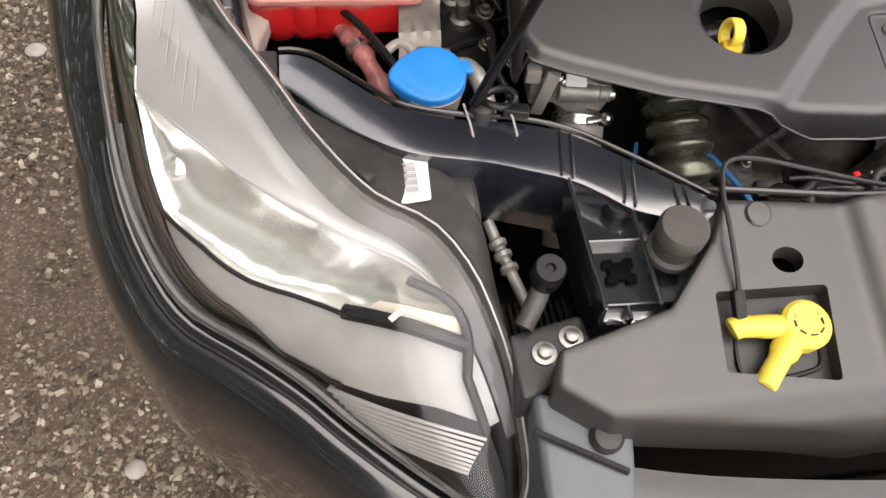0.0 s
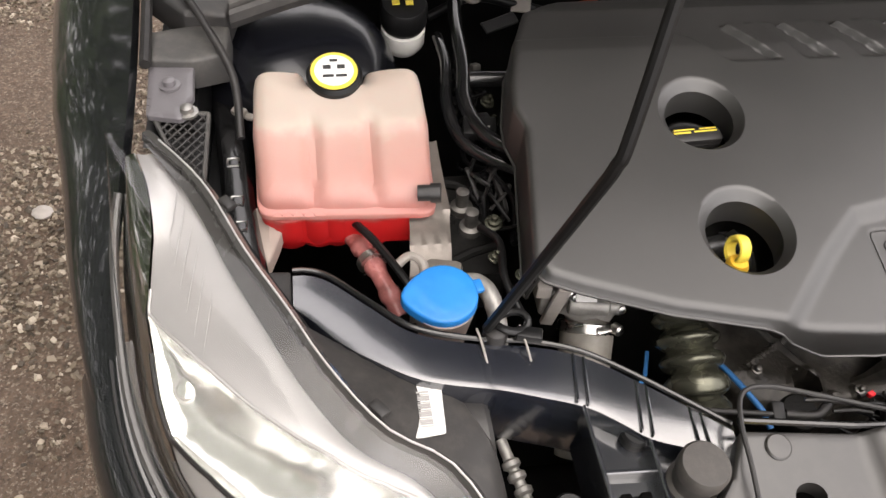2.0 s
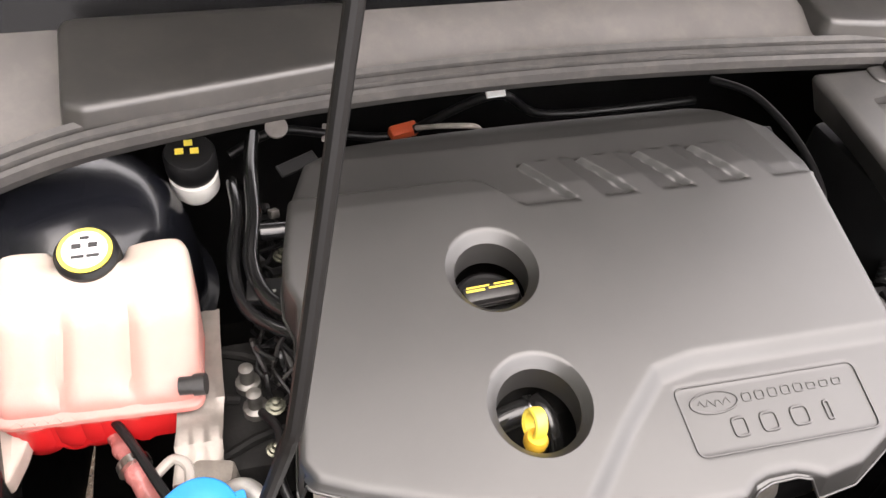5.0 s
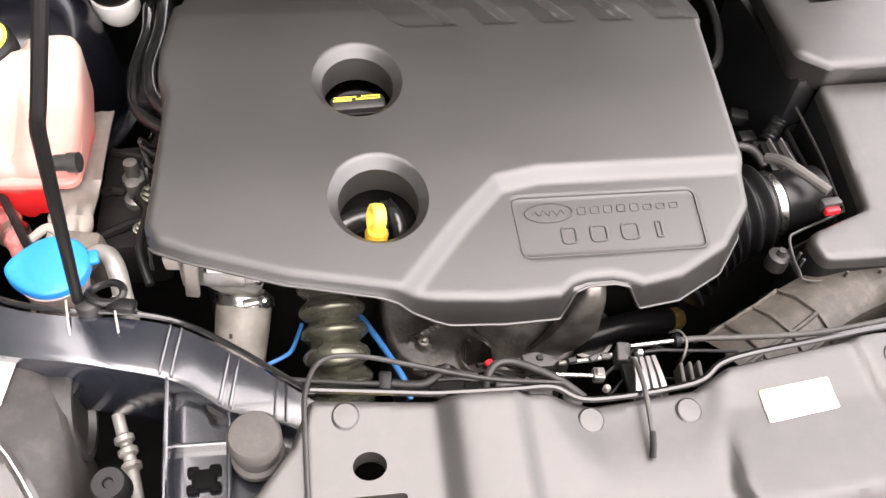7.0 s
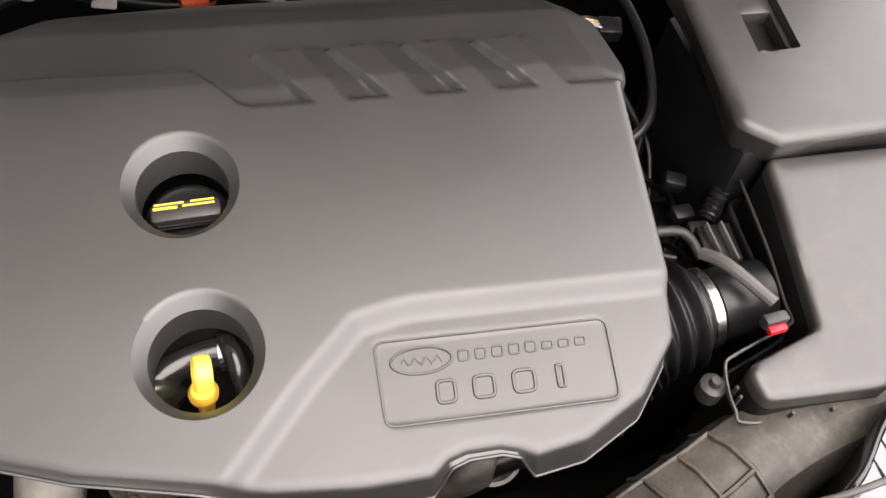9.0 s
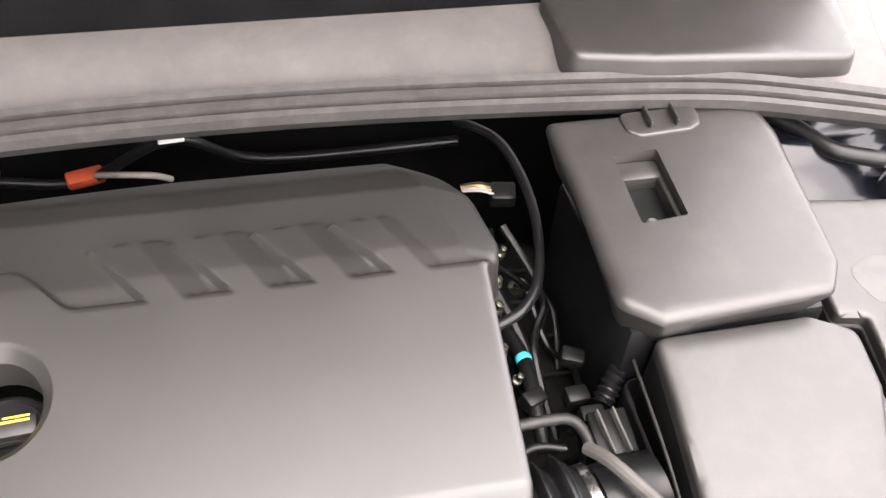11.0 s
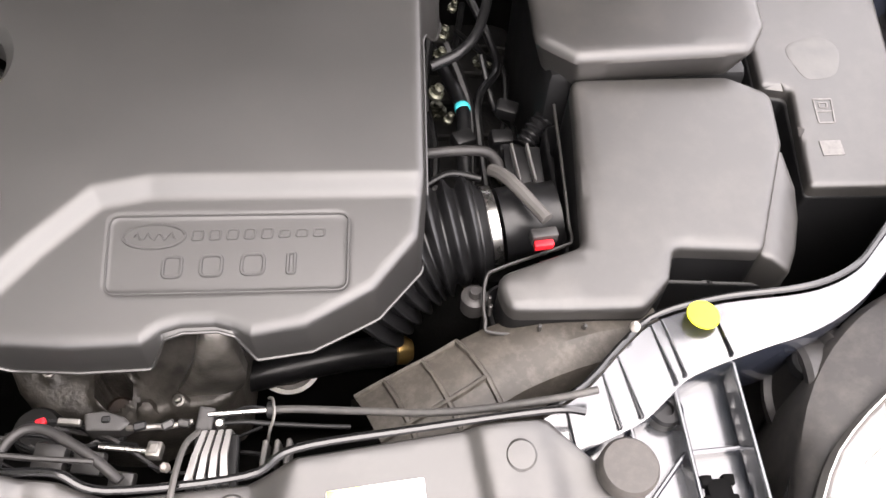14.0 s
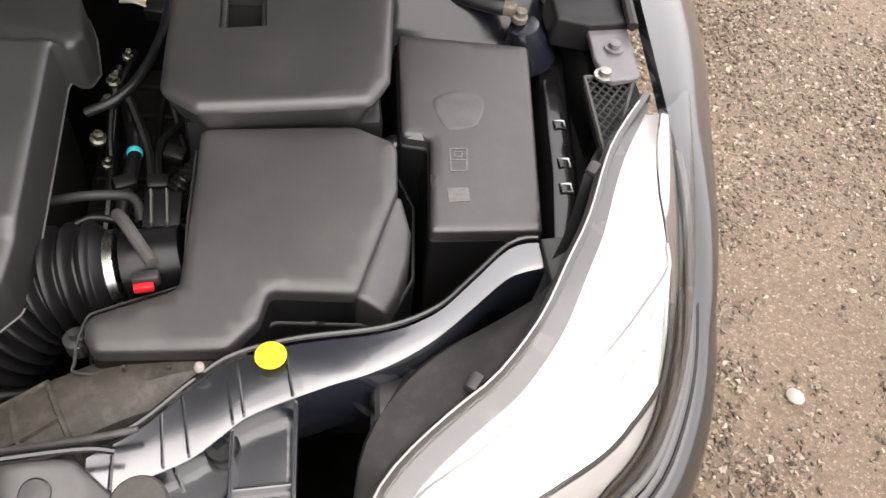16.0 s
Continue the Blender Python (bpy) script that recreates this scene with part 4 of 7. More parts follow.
def engine_cover():
    c = thing("engine_cover", (-0.1, 0.78, 0.8), "dark grey moulded plastic engine cover with two round openings", "engine cover")
    out = [(-0.390, 0.668), (-0.380, 0.650), (-0.351, 0.6375), (-0.273, 0.611), (-0.150, 0.584), (-0.09, 0.578), (-0.040, 0.5785), (-0.027, 0.588), (-0.014, 0.5915), (0.010, 0.5915), (0.022, 0.588), (0.036, 0.5815), (0.075, 0.587), (0.125, 0.612), (0.160, 0.652), (0.167, 0.700), (0.173, 0.868), (0.188, 0.886), (0.193, 0.905), (0.183, 0.955), (0.164, 1.008), (0.137, 1.046), (-0.08, 1.057), (-0.17, 1.040), (-0.300, 1.008), (-0.347, 0.962), (-0.368, 0.908), (-0.380, 0.850), (-0.381, 0.825), (-0.374, 0.802), (-0.386, 0.700)]
    out = filleted(out, [0.014] * 6 + [0.006] * 6 + [0.014] * (len(out) - 12))
    bm = bmesh.new()
    relief(bm, out, cover_height, cover_depth, 0.006, 0.0026, holes=[circle(*OIL, OIL_R, 64), circle(*DIP, DIP_R, 64)], hole_depth=0.026, draft=0.003, collar=0.0088)
    part("moulding", bm, COVER, c)
    # turned-out lip along the foot of the side wall
    bm = bmesh.new()
    foot = []
    for x, y in dense(out, 0.006):
        away = Vector((x + 0.1, y - 0.8, 0)).normalized() * 0.004
        foot.append((x + away.x, y + away.y, float(cover_height(np.array([x]), np.array([y]))[0]) - 0.006 - cover_depth(x, y)))
    tube(bm, foot + foot[:1], 0.0013, 6, cap=False)
    part("lip", bm, COVER, c, "thin turned-out lip at the cover's foot")
    bm = bmesh.new()
    ring = [(x, y, float(cover_height(np.array([x]), np.array([y]))[0]) + 0.0004) for x, y in dense(filleted(BADGE, 0.008), 0.01)]
    tube(bm, ring + ring[:1], 0.0010, 6, cap=False)
    part("badge_frame", bm, COVER, c)
    # raised badge: an oval and plain letter-sized outlines
    def raised(cx, cy, w, h, r, name):
        frame_line = filleted([(cx - w / 2, cy - h / 2), (cx + w / 2, cy - h / 2), (cx + w / 2 + 0.0008, cy + h / 2), (cx - w / 2 + 0.0008, cy + h / 2)], min(w, h) * 0.3)
        bm = bmesh.new()
        pts = [(x, y, float(cover_height(np.array([x]), np.array([y]))[0])) for x, y in frame_line]
        tube(bm, pts + pts[:1], r, 6, cap=False)
        part(name, bm, COVER, c)
    bm = bmesh.new()
    ov = [(-0.036 + 0.0225 * math.cos(a), 0.6585 + 0.0095 * math.sin(a)) for a in [2 * math.pi * k / 32 for k in range(32)]]
    pts = [(x, y, float(cover_height(np.array([x]), np.array([y]))[0]) + 0.0003) for x, y in ov]
    tube(bm, pts + pts[:1], 0.0011, 6, cap=False)
    part("oval_badge", bm, COVER, c)
    bm = bmesh.new()
    wave = [(-0.051 + 0.0025 * k, 0.6585 + 0.0032 * math.sin(k * 1.9)) for k in range(13)]
    tube(bm, [(x, y, float(cover_height(np.array([x]), np.array([y]))[0])) for x, y in wave], 0.0008, 6)
    part("oval_wave", bm, COVER, c)
    for k in range(8):
        raised(-0.005 + 0.0128 * k, 0.6585 if k < 5 else 0.6580, 0.0078, 0.0075 if k < 5 else 0.0055, 0.0009, "badge_outline")
    for x, w in ((-0.022, 0.013), (0.006, 0.015), (0.036, 0.016), (0.064, 0.005)):
        raised(x, 0.6345, w, 0.0155, 0.0014, "badge_outline")
    return c


engine_cover()


def oil_cap():
    o = thing("oil_filler_cap", (*OIL, 0.86), "black oil filler cap with yellow print down in the cover", "oil cap")
    bm = bmesh.new()
    lathe(bm, (OIL[0], OIL[1] + 0.001, 0.840), (0, -0.15, 1), [(0.0345, 0), (0.0345, 0.014), (0.032, 0.019), (0.029, 0.020), (0.027, 0.018), (0.0, 0.019)], 40)
    part("cap", bm, DARK, o)
    bm = bmesh.new()
    tilt = pose(OIL[0], OIL[1] - 0.004, 0.868, 12, 0, 3)
    block(bm, tilt, (0.054, 0.017, 0.017), 0.004)
    bar = part("grip_bar", bm, PLASTIC, o)
    for k in range(2):
        bm = bmesh.new()
        block(bm, tilt @ pose(0, -0.0088, 0.001 - 0.005 * k), (0.046, 0.0012, 0.0016), 0.0005, 1)
        part("grip_ridge", bm, PLASTIC, bar)
    for dx, dy, w, h in ((-0.012, 0.0060, 0.022, 0.0014), (0.013, 0.0062, 0.018, 0.0013), (-0.015, 0.0025, 0.018, 0.0022), (0.010, 0.0030, 0.024, 0.0016)):
        bm = bmesh.new()
        block(bm, tilt @ pose(dx, dy, 0.0088), (w, h, 0.0008), 0)
        part("yellow_print", bm, YELLOW, bar)
    for dx, dy, w in ((-0.004, 0.0148, 0.009), (0.006, 0.0160, 0.005), (0.001, 0.0185, 0.006)):
        bm = bmesh.new()
        block(bm, pose(OIL[0] + dx, OIL[1] + dy, 0.8605 - 0.15 * dy, -8), (w, 0.0020, 0.0012), 0)
        part("yellow_print", bm, YELLOW, o)
    return o


oil_cap()


def dipstick():
    d = thing("dipstick", (DIP[0], DIP[1], 0.8), "yellow dipstick pull ring standing in the cover's opening", "dipstick")
    bm = bmesh.new()
    c = Vector((-0.1915, 0.677, 0.842))
    axis = Vector((-0.97, -0.15, 0.20)).normalized()
    tall = (Vector((0, 0.35, 1)) - axis * axis.dot(Vector((0, 0.35, 1)))).normalized()
    wide = axis.cross(tall)
    rows = []
    for k in range(28):
        a = 2 * math.pi * k / 28
        out = wide * math.cos(a) + tall * 1.15 * math.sin(a)
        rows.append([c + out * (0.0098 + dr) + axis * dx for dx, dr in ((-0.0062, 0.0010), (-0.0052, 0.0024), (0.0, 0.0031), (0.0052, 0.0024), (0.0062, 0.0010), (0.0050, -0.0016), (-0.0050, -0.0016))])
    loft(bm, rows + rows[:1], closed=True)
    bmesh.ops.remove_doubles(bm, verts=bm.verts, dist=1e-6)
    ring = part("pull_ring", bm, YELLOW, d)
    bm = bmesh.new()
    lathe(bm, (-0.1935, 0.669, 0.803), (0.05, -0.05, 1), [(0.006, 0), (0.006, 0.022), (0.0105, 0.024), (0.0110, 0.029), (0.0085, 0.034), (0.0, 0.035)], 20)
    part("collar", bm, surface("orange_yellow_plastic", (0.85, 0.50, 0.05), 0.4, vary=0.08), d, "deeper yellow collar of the dipstick")
    return d


dipstick()
h = thing("charge_pipe", (-0.20, 0.70, 0.80), "grey curved pipe below the dipstick opening", "pipe")
GREYPIPE = surface("pale_grey_pipe", (0.016, 0.016, 0.016), 0.22, vary=0.15, scale=40, bump=0.05, coat=0.4)
bm = bmesh.new()
tube(bm, smooth_line([(-0.262, 0.672, 0.800), (-0.235, 0.694, 0.806), (-0.212, 0.706, 0.808), (-0.190, 0.712, 0.808), (-0.176, 0.713, 0.808)], 6), 0.0125, 18)
part("pipe", bm, GREYPIPE, h)
bm = bmesh.new()
tube(bm, smooth_line([(-0.176, 0.716, 0.818), (-0.170, 0.700, 0.818), (-0.166, 0.684, 0.806), (-0.164, 0.670, 0.775)], 6), 0.0085, 16)
part("branch", bm, GREYPIPE, h)
bm = bmesh.new()
lathe(bm, (-0.183, 0.712, 0.808), (1, 0.03, 0), [(0.0127, 0), (0.0142, 0.0005), (0.0142, 0.006), (0.0127, 0.0065)], 20)
part("clamp", bm, STEEL, h)
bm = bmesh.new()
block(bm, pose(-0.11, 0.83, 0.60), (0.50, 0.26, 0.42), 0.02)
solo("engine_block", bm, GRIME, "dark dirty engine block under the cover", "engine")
# ---- right of the engine: air box, battery box, fuse box ----
def air_box():
    a = thing("air_filter_box", (0.35, 0.70, 0.75), "black plastic air filter box with a flat lid", "air filter box")
    out = filleted([(0.301, 0.807), (0.441, 0.808), (0.479, 0.789), (0.476, 0.738), (0.436, 0.640), (0.363, 0.646), (0.355, 0.620), (0.331, 0.596), (0.225, 0.599), (0.217, 0.628), (0.290, 0.651), (0.299, 0.765)], [0.01, 0.02, 0.015, 0.01, 0.01, 0.008, 0.01, 0.012, 0.014, 0.014, 0.012, 0.01])
    bm = bmesh.new()
    relief(bm, out, lambda x, y: 0.84 + 0.205 * (y - 0.67), 0.012, 0.006, 0.012)
    part("lid", bm, SATIN, a)
    # wall in near-black instead of the lid's plastic: shade put into its colour
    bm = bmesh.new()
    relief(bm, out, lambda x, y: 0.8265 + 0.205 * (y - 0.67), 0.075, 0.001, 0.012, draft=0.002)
    part("side_wall", bm, DARK, a, "wall under the lid's edge, blackened to stand for its shade")
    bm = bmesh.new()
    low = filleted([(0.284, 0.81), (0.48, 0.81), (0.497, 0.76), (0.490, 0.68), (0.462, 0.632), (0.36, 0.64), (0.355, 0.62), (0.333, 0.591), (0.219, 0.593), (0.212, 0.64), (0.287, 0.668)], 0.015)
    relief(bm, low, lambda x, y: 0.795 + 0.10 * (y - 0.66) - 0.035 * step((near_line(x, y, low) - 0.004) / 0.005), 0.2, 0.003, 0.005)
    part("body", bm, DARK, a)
    bm = bmesh.new()
    relief(bm, filleted([(0.432, 0.640), (0.459, 0.628), (0.472, 0.650), (0.483, 0.680), (0.487, 0.708), (0.480, 0.738), (0.470, 0.742)], 0.006), lambda x, y: 0.832 + 0.15 * (y - 0.66) - 0.5 * np.clip(x - 0.445 - 0.35 * (y - 0.64), 0, 1), 0.05, 0.004, 0.006)
    part("end_cap", bm, SATIN, a, "rounded end of the filter box")
    bm = bmesh.new()
    edge = smooth_line([(0.293, 0.812, 0.832), (0.290, 0.736, 0.824), (0.289, 0.690, 0.813), (0.289, 0.674, 0.811), (0.280, 0.668, 0.810), (0.228, 0.650, 0.809), (0.214, 0.640, 0.808), (0.210, 0.606, 0.803), (0.222, 0.593, 0.801), (0.334, 0.589, 0.800)], 5)
    tube(bm, edge, 0.0015, 6)
    part("lid_rim", bm, SATIN, a, "raised rim of the lid")
    for x, y in ((0.214, 0.612), (0.2145, 0.620), (0.25, 0.5925), (0.285, 0.591)):
        bm = bmesh.new()
        block(bm, pose(x, y, 0.806), (0.003, 0.003, 0.014), 0.0006, 1)
        part("rim_tooth", bm, SATIN, a)
    bm = bmesh.new()
    lathe(bm, (0.205, 0.632, 0.780), (0, 0, 1), [(0.011, 0), (0.011, 0.016), (0.008, 0.018), (0.005, 0.018), (0.004, 0.024), (0.0, 0.024)], 16)
    part("screw_lug", bm, PLASTIC, a)
    return a


air_box()


def battery_box():
    b = thing("battery_box", (0.375, 0.91, 0.7), "black plastic battery box lid with a square pocket", "battery box")
    out = filleted([(0.266, 1.03), (0.484, 1.03), (0.490, 0.990), (0.474, 0.835), (0.455, 0.806), (0.301, 0.798), (0.268, 0.822), (0.270, 0.964)], [0.01, 0.02, 0.02, 0.015, 0.015, 0.015, 0.02, 0.01])
    zf = lambda x, y: 0.91 + 0.12 * (y - 0.9)
    pocket = filleted([(0.3165, 0.975), (0.361, 0.980), (0.361, 0.900), (0.3165, 0.896)], 0.003)
    bm = bmesh.new()
    relief(bm, out, zf, 0.036, 0.008, 0.008, holes=[pocket], hole_depth=0.030, draft=-0.016)
    part("lid", bm, SATIN, b)
    bm = bmesh.new()
    block(bm, pose(0.339, 0.937, 0.888, 7), (0.060, 0.095, 0.006), 0)
    part("pocket_floor", bm, DARK, b)
    bm = bmesh.new()
    block(bm, pose(0.3385, 0.966, 0.901, 7), (0.0436, 0.022, 0.016), 0.002)
    block(bm, pose(0.3195, 0.93, 0.897, 7), (0.005, 0.066, 0.014), 0.001, 1)
    block(bm, pose(0.358, 0.93, 0.897, 7), (0.005, 0.066, 0.014), 0.001, 1)
    part("pocket_step", bm, SATIN, b)
    bm = bmesh.new()
    lathe(bm, (0.335, 0.909, 0.8895), (0, -0.1, 1), [(0.006, 0), (0.006, 0.006), (0.003, 0.004), (0.003, 0.002), (0, 0.002)], 16)
    part("rivet", bm, PLASTIC, b)
    bm = bmesh.new()
    block(bm, pose(0.376, 0.915, 0.715), (0.184, 0.20, 0.30), 0.01)
    part("battery_case", bm, DARK, b)
    bm = bmesh.new()
    relief(bm, filleted([(0.338, 1.028), (0.420, 1.030), (0.416, 1.006), (0.404, 0.999), (0.352, 0.996), (0.340, 1.004)], 0.009), lambda x, y: zf(x, y) + 0.0025, 0.004, 0.002, 0.008)
    part("hinge_tab", bm, SATIN, b)
    for x in (0.364, 0.391):
        bm = bmesh.new()
        block(bm, pose(x, 1.016, 0.930, 7), (0.003, 0.024, 0.008), 0.001, 1)
        part("hinge_rib", bm, PLASTIC, b)
    return b


battery_box()


def fuse_height(x, y):
    return 0.83 + 0.2 * (y - 0.75)


def fuse_box():
    f = thing("fuse_box", (0.56, 0.82, 0.75), "black plastic fuse box with a flat dusty lid", "fuse box")
    out = filleted([(0.491, 0.946), (0.629, 0.931), (0.611, 0.712), (0.505, 0.714), (0.514, 0.815), (0.486, 0.820)], 0.006)
    bm = bmesh.new()
    relief(bm, out, fuse_height, 0.012, 0.004, 0.010)
    part("lid", bm, SATIN, f)
    bm = bmesh.new()
    relief(bm, [(0.546 + 0.025 * math.cos(q) * (1 + 0.12 * math.sin(3 * q)), 0.849 + 0.027 * math.sin(q) * (1 + 0.15 * math.sin(2 * q + 1))) for q in [2 * math.pi * j / 24 for j in range(24)]], lambda x, y: fuse_height(x, y) + 0.0003, 0.0006, 0.0002, 0.006)
    part("dust_patch", bm, surface("dusty_plastic", (0.048, 0.046, 0.043), 0.42, vary=0.25, scale=60, spec=0.85), f, "pale round dust patch")
    # near-black body below a shallow lid: its colour carries the shade there
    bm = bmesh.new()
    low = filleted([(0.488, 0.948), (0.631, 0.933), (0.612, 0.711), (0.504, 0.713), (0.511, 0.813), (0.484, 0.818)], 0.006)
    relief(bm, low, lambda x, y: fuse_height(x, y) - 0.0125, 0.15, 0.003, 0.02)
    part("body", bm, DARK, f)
    ink = surface("pale_print", (0.13, 0.125, 0.12), 0.5, vary=0.25, scale=200)

    def stroke(name, pts, r, label=""):
        bm = bmesh.new()
        for (ax, ay), (bx, by) in zip(pts, pts[1:]):
            wx, wy = ay - by, bx - ax
            k = r / math.hypot(wx, wy)
            wx, wy = wx * k, wy * k
            vs = []
            for dz in (-0.0004, 0.0007):
                vs += [bm.verts.new((x, y, fuse_height(x, y) + dz)) for x, y in ((ax + wx, ay + wy), (bx + wx, by + wy), (bx - wx, by - wy), (ax - wx, ay - wy))]
            for q in ((0, 1, 2, 3), (7, 6, 5, 4), (0, 4, 5, 1), (1, 5, 6, 2), (2, 6, 7, 3), (3, 7, 4, 0)):
                bm.faces.new([vs[j] for j in q])
        bmesh.ops.recalc_face_normals(bm, faces=bm.faces[:])
        part(name, bm, ink, f, label)

    stroke("book_mark", [(0.532, 0.803), (0.549, 0.803), (0.546, 0.778), (0.531, 0.778), (0.532, 0.803)], 0.0007, "pale printed outline of a book")
    stroke("book_spine", [(0.5315, 0.790), (0.5475, 0.790)], 0.0006)
    stroke("book_mark", [(0.536, 0.799), (0.544, 0.799), (0.543, 0.794), (0.536, 0.794), (0.536, 0.799)], 0.0005)
    stroke("warning_mark", [(0.5255, 0.7515), (0.5455, 0.7520)], 0.0075, "pale printed warning symbol")
    return f


fuse_box()


# ---- air intake ----
def bellows():
    h = thing("intake_hose", (0.2, 0.68, 0.75), "ribbed black rubber intake hose with a steel clamp", "intake hose")
    axis = even_line(smooth_line([(0.106, 0.672, 0.736), (0.132, 0.687, 0.755), (0.165, 0.701, 0.773), (0.200, 0.706, 0.782), (0.228, 0.709, 0.786)], 8), 105)
    rr = [(0.0545 - 0.0105 * i / 95 + 0.0050 * math.sin(2 * math.pi * i / 105 * 9.5)) if i < 95 else 0.044 - 0.008 * min(1, (i - 95) / 5) for i in range(105)]
    bm = bmesh.new()
    tube(bm, axis, rr, 32)
    part("bellows", bm, HOSE, h)
    d = (axis[-1] - axis[-6]).normalized()
    bm = bmesh.new()
    lathe(bm, axis[-1] - d * 0.004, d, [(0.034, 0), (0.037, 0.0), (0.037, 0.008), (0.034, 0.008)], 32)
    part("clamp", bm, STEEL, h, "bright steel hose clamp")
    bm = bmesh.new()
    lathe(bm, axis[-1] + d * 0.008, d, [(0.033, 0), (0.033, 0.034), (0.031, 0.038), (0.031, 0.050), (0.0, 0.050)], 32)
    part("flow_meter", bm, HOSE, h, "shiny black flow meter tube")
    bm = bmesh.new()
    tube(bm, smooth_line([(0.229, 0.742, 0.824), (0.240, 0.722, 0.834), (0.266, 0.680, 0.832)], 4), 0.0056, 10)
    part("breather_pipe", bm, surface("grey_pipe", (0.09, 0.085, 0.08), 0.5), h, "grey corrugated breather pipe")
    bm = bmesh.new()
    block(bm, pose(0.261, 0.6585, 0.826, 0, 0, 6), (0.016, 0.006, 0.007), 0.001)
    part("connector_clip", bm, REDP, h, "small red connector clip")
    bm = bmesh.new()
    block(bm, pose(0.262, 0.6670, 0.827, 0, 0, 6), (0.022, 0.010, 0.012), 0.002)
    part("connector", bm, PLASTIC, h)
    return h


bellows()


def intake_duct():
    d = thing("intake_duct", (0.2, 0.56, 0.7), "dusty brown-grey plastic air duct with a ribbed mouth", "air duct")
    line = even_line(smooth_line([(0.345, 0.600, 0.778), (0.285, 0.592, 0.782), (0.225, 0.575, 0.780), (0.182, 0.555, 0.772), (0.145, 0.540, 0.762), (0.122, 0.530, 0.755)], 6), 30)
    rows = []
    for i, p in enumerate(line):
        f = i / 29
        w = 0.036 + 0.010 * f
        t = (line[min(i + 1, 29)] - line[max(i - 1, 0)]).normalized()
        n = Vector((t.y, -t.x, 0)).normalized()
        high = 0.030 * (1 - 0.35 * f)
        rows.append([p + n * w * 1.1 + Vector((0, 0, -0.05)), p + n * w + Vector((0, 0, -0.012)), p + n * w * 0.8 + Vector((0, 0, high * 0.45)), p + n * w * 0.35 + Vector((0, 0, high * 0.9)), p - n * w * 0.2 + Vector((0, 0, high)), p - n * w * 0.7 + Vector((0, 0, high * 0.6)), p - n * w + Vector((0, 0, -0.01)), p - n * w * 1.05 + Vector((0, 0, -0.06))])
    bm = bmesh.new()
    loft(bm, rows)
    part("shell", bm, DUCT, d)
    for i in range(18, 30, 4):
        bm = bmesh.new()
        tube(bm, [q + Vector((0, 0, 0.001)) for q in rows[i][1:7]], 0.0025, 6)
        part("rib", bm, DUCT, d)
    for j in (2, 4, 5):
        bm = bmesh.new()
        tube(bm, [rows[i][j] + Vector((0, 0, 0.001)) for i in range(18, 30)], 0.0024, 6)
        part("rib", bm, DUCT, d)
    return d


intake_duct()

# ---- left of the engine: coolant, washer, brake ----
def coolant_material():
    """Milky plastic with pink coolant inside, deeper in colour below the fill line."""
    m = surface("coolant_tank", (0.75, 0.5, 0.42), 0.4, vary=0.08, scale=22, bump=0.08, grain=500)
    t = m.node_tree
    n = t.nodes
    b = n["Principled BSDF"]
    geo = n.new("ShaderNodeNewGeometry")
    sep = n.new("ShaderNodeSeparateXYZ")
    t.links.new(geo.outputs["Position"], sep.inputs[0])
    ramp = n.new("ShaderNodeValToRGB")
    e = ramp.color_ramp.elements
    e[0].position, e[0].color = 0.0, (0.60, 0.010, 0.014, 1)
    e[1].position, e[1].color = 1.0, (0.46, 0.39, 0.335, 1)
    k = ramp.color_ramp.elements.new(0.37)
    k.color = (0.62, 0.02, 0.02, 1)
    k = ramp.color_ramp.elements.new(0.44)
    k.color = (0.49, 0.195, 0.17, 1)
    k = ramp.color_ramp.elements.new(0.76)
    k.color = (0.46, 0.28, 0.24, 1)
    k = ramp.color_ramp.elements.new(0.81)
    k.color = (0.45, 0.37, 0.315, 1)
    mr = n.new("ShaderNodeMapRange")
    mr.inputs["From Min"].default_value, mr.inputs["From Max"].default_value = 0.76, 0.90
    blot = n.new("ShaderNodeTexNoise")
    blot.inputs["Scale"].default_value, blot.inputs["Detail"].default_value = 26, 5
    t.links.new(geo.outputs["Position"], blot.inputs["Vector"])
    wob = n.new("ShaderNodeMath")
    wob.operation = "MULTIPLY_ADD"
    wob.inputs[1].default_value = 0.024
    t.links.new(blot.outputs["Fac"], wob.inputs[0])
    low = n.new("ShaderNodeMath")
    low.operation = "SUBTRACT"
    low.inputs[1].default_value = 0.012
    t.links.new(sep.outputs["Z"], low.inputs[0])
    t.links.new(low.outputs[0], wob.inputs[2])
    t.links.new(wob.outputs[0], mr.inputs["Value"])
    t.links.new(mr.outputs["Result"], ramp.inputs["Fac"])
    t.links.new(ramp.outputs["Color"], b.inputs["Base Color"])
    b.inputs["Subsurface Weight"].default_value = 0.15
    b.inputs["Subsurface Radius"].default_value = (0.02, 0.008, 0.006)
    b.inputs["Subsurface Scale"].default_value = 0.5
    return m


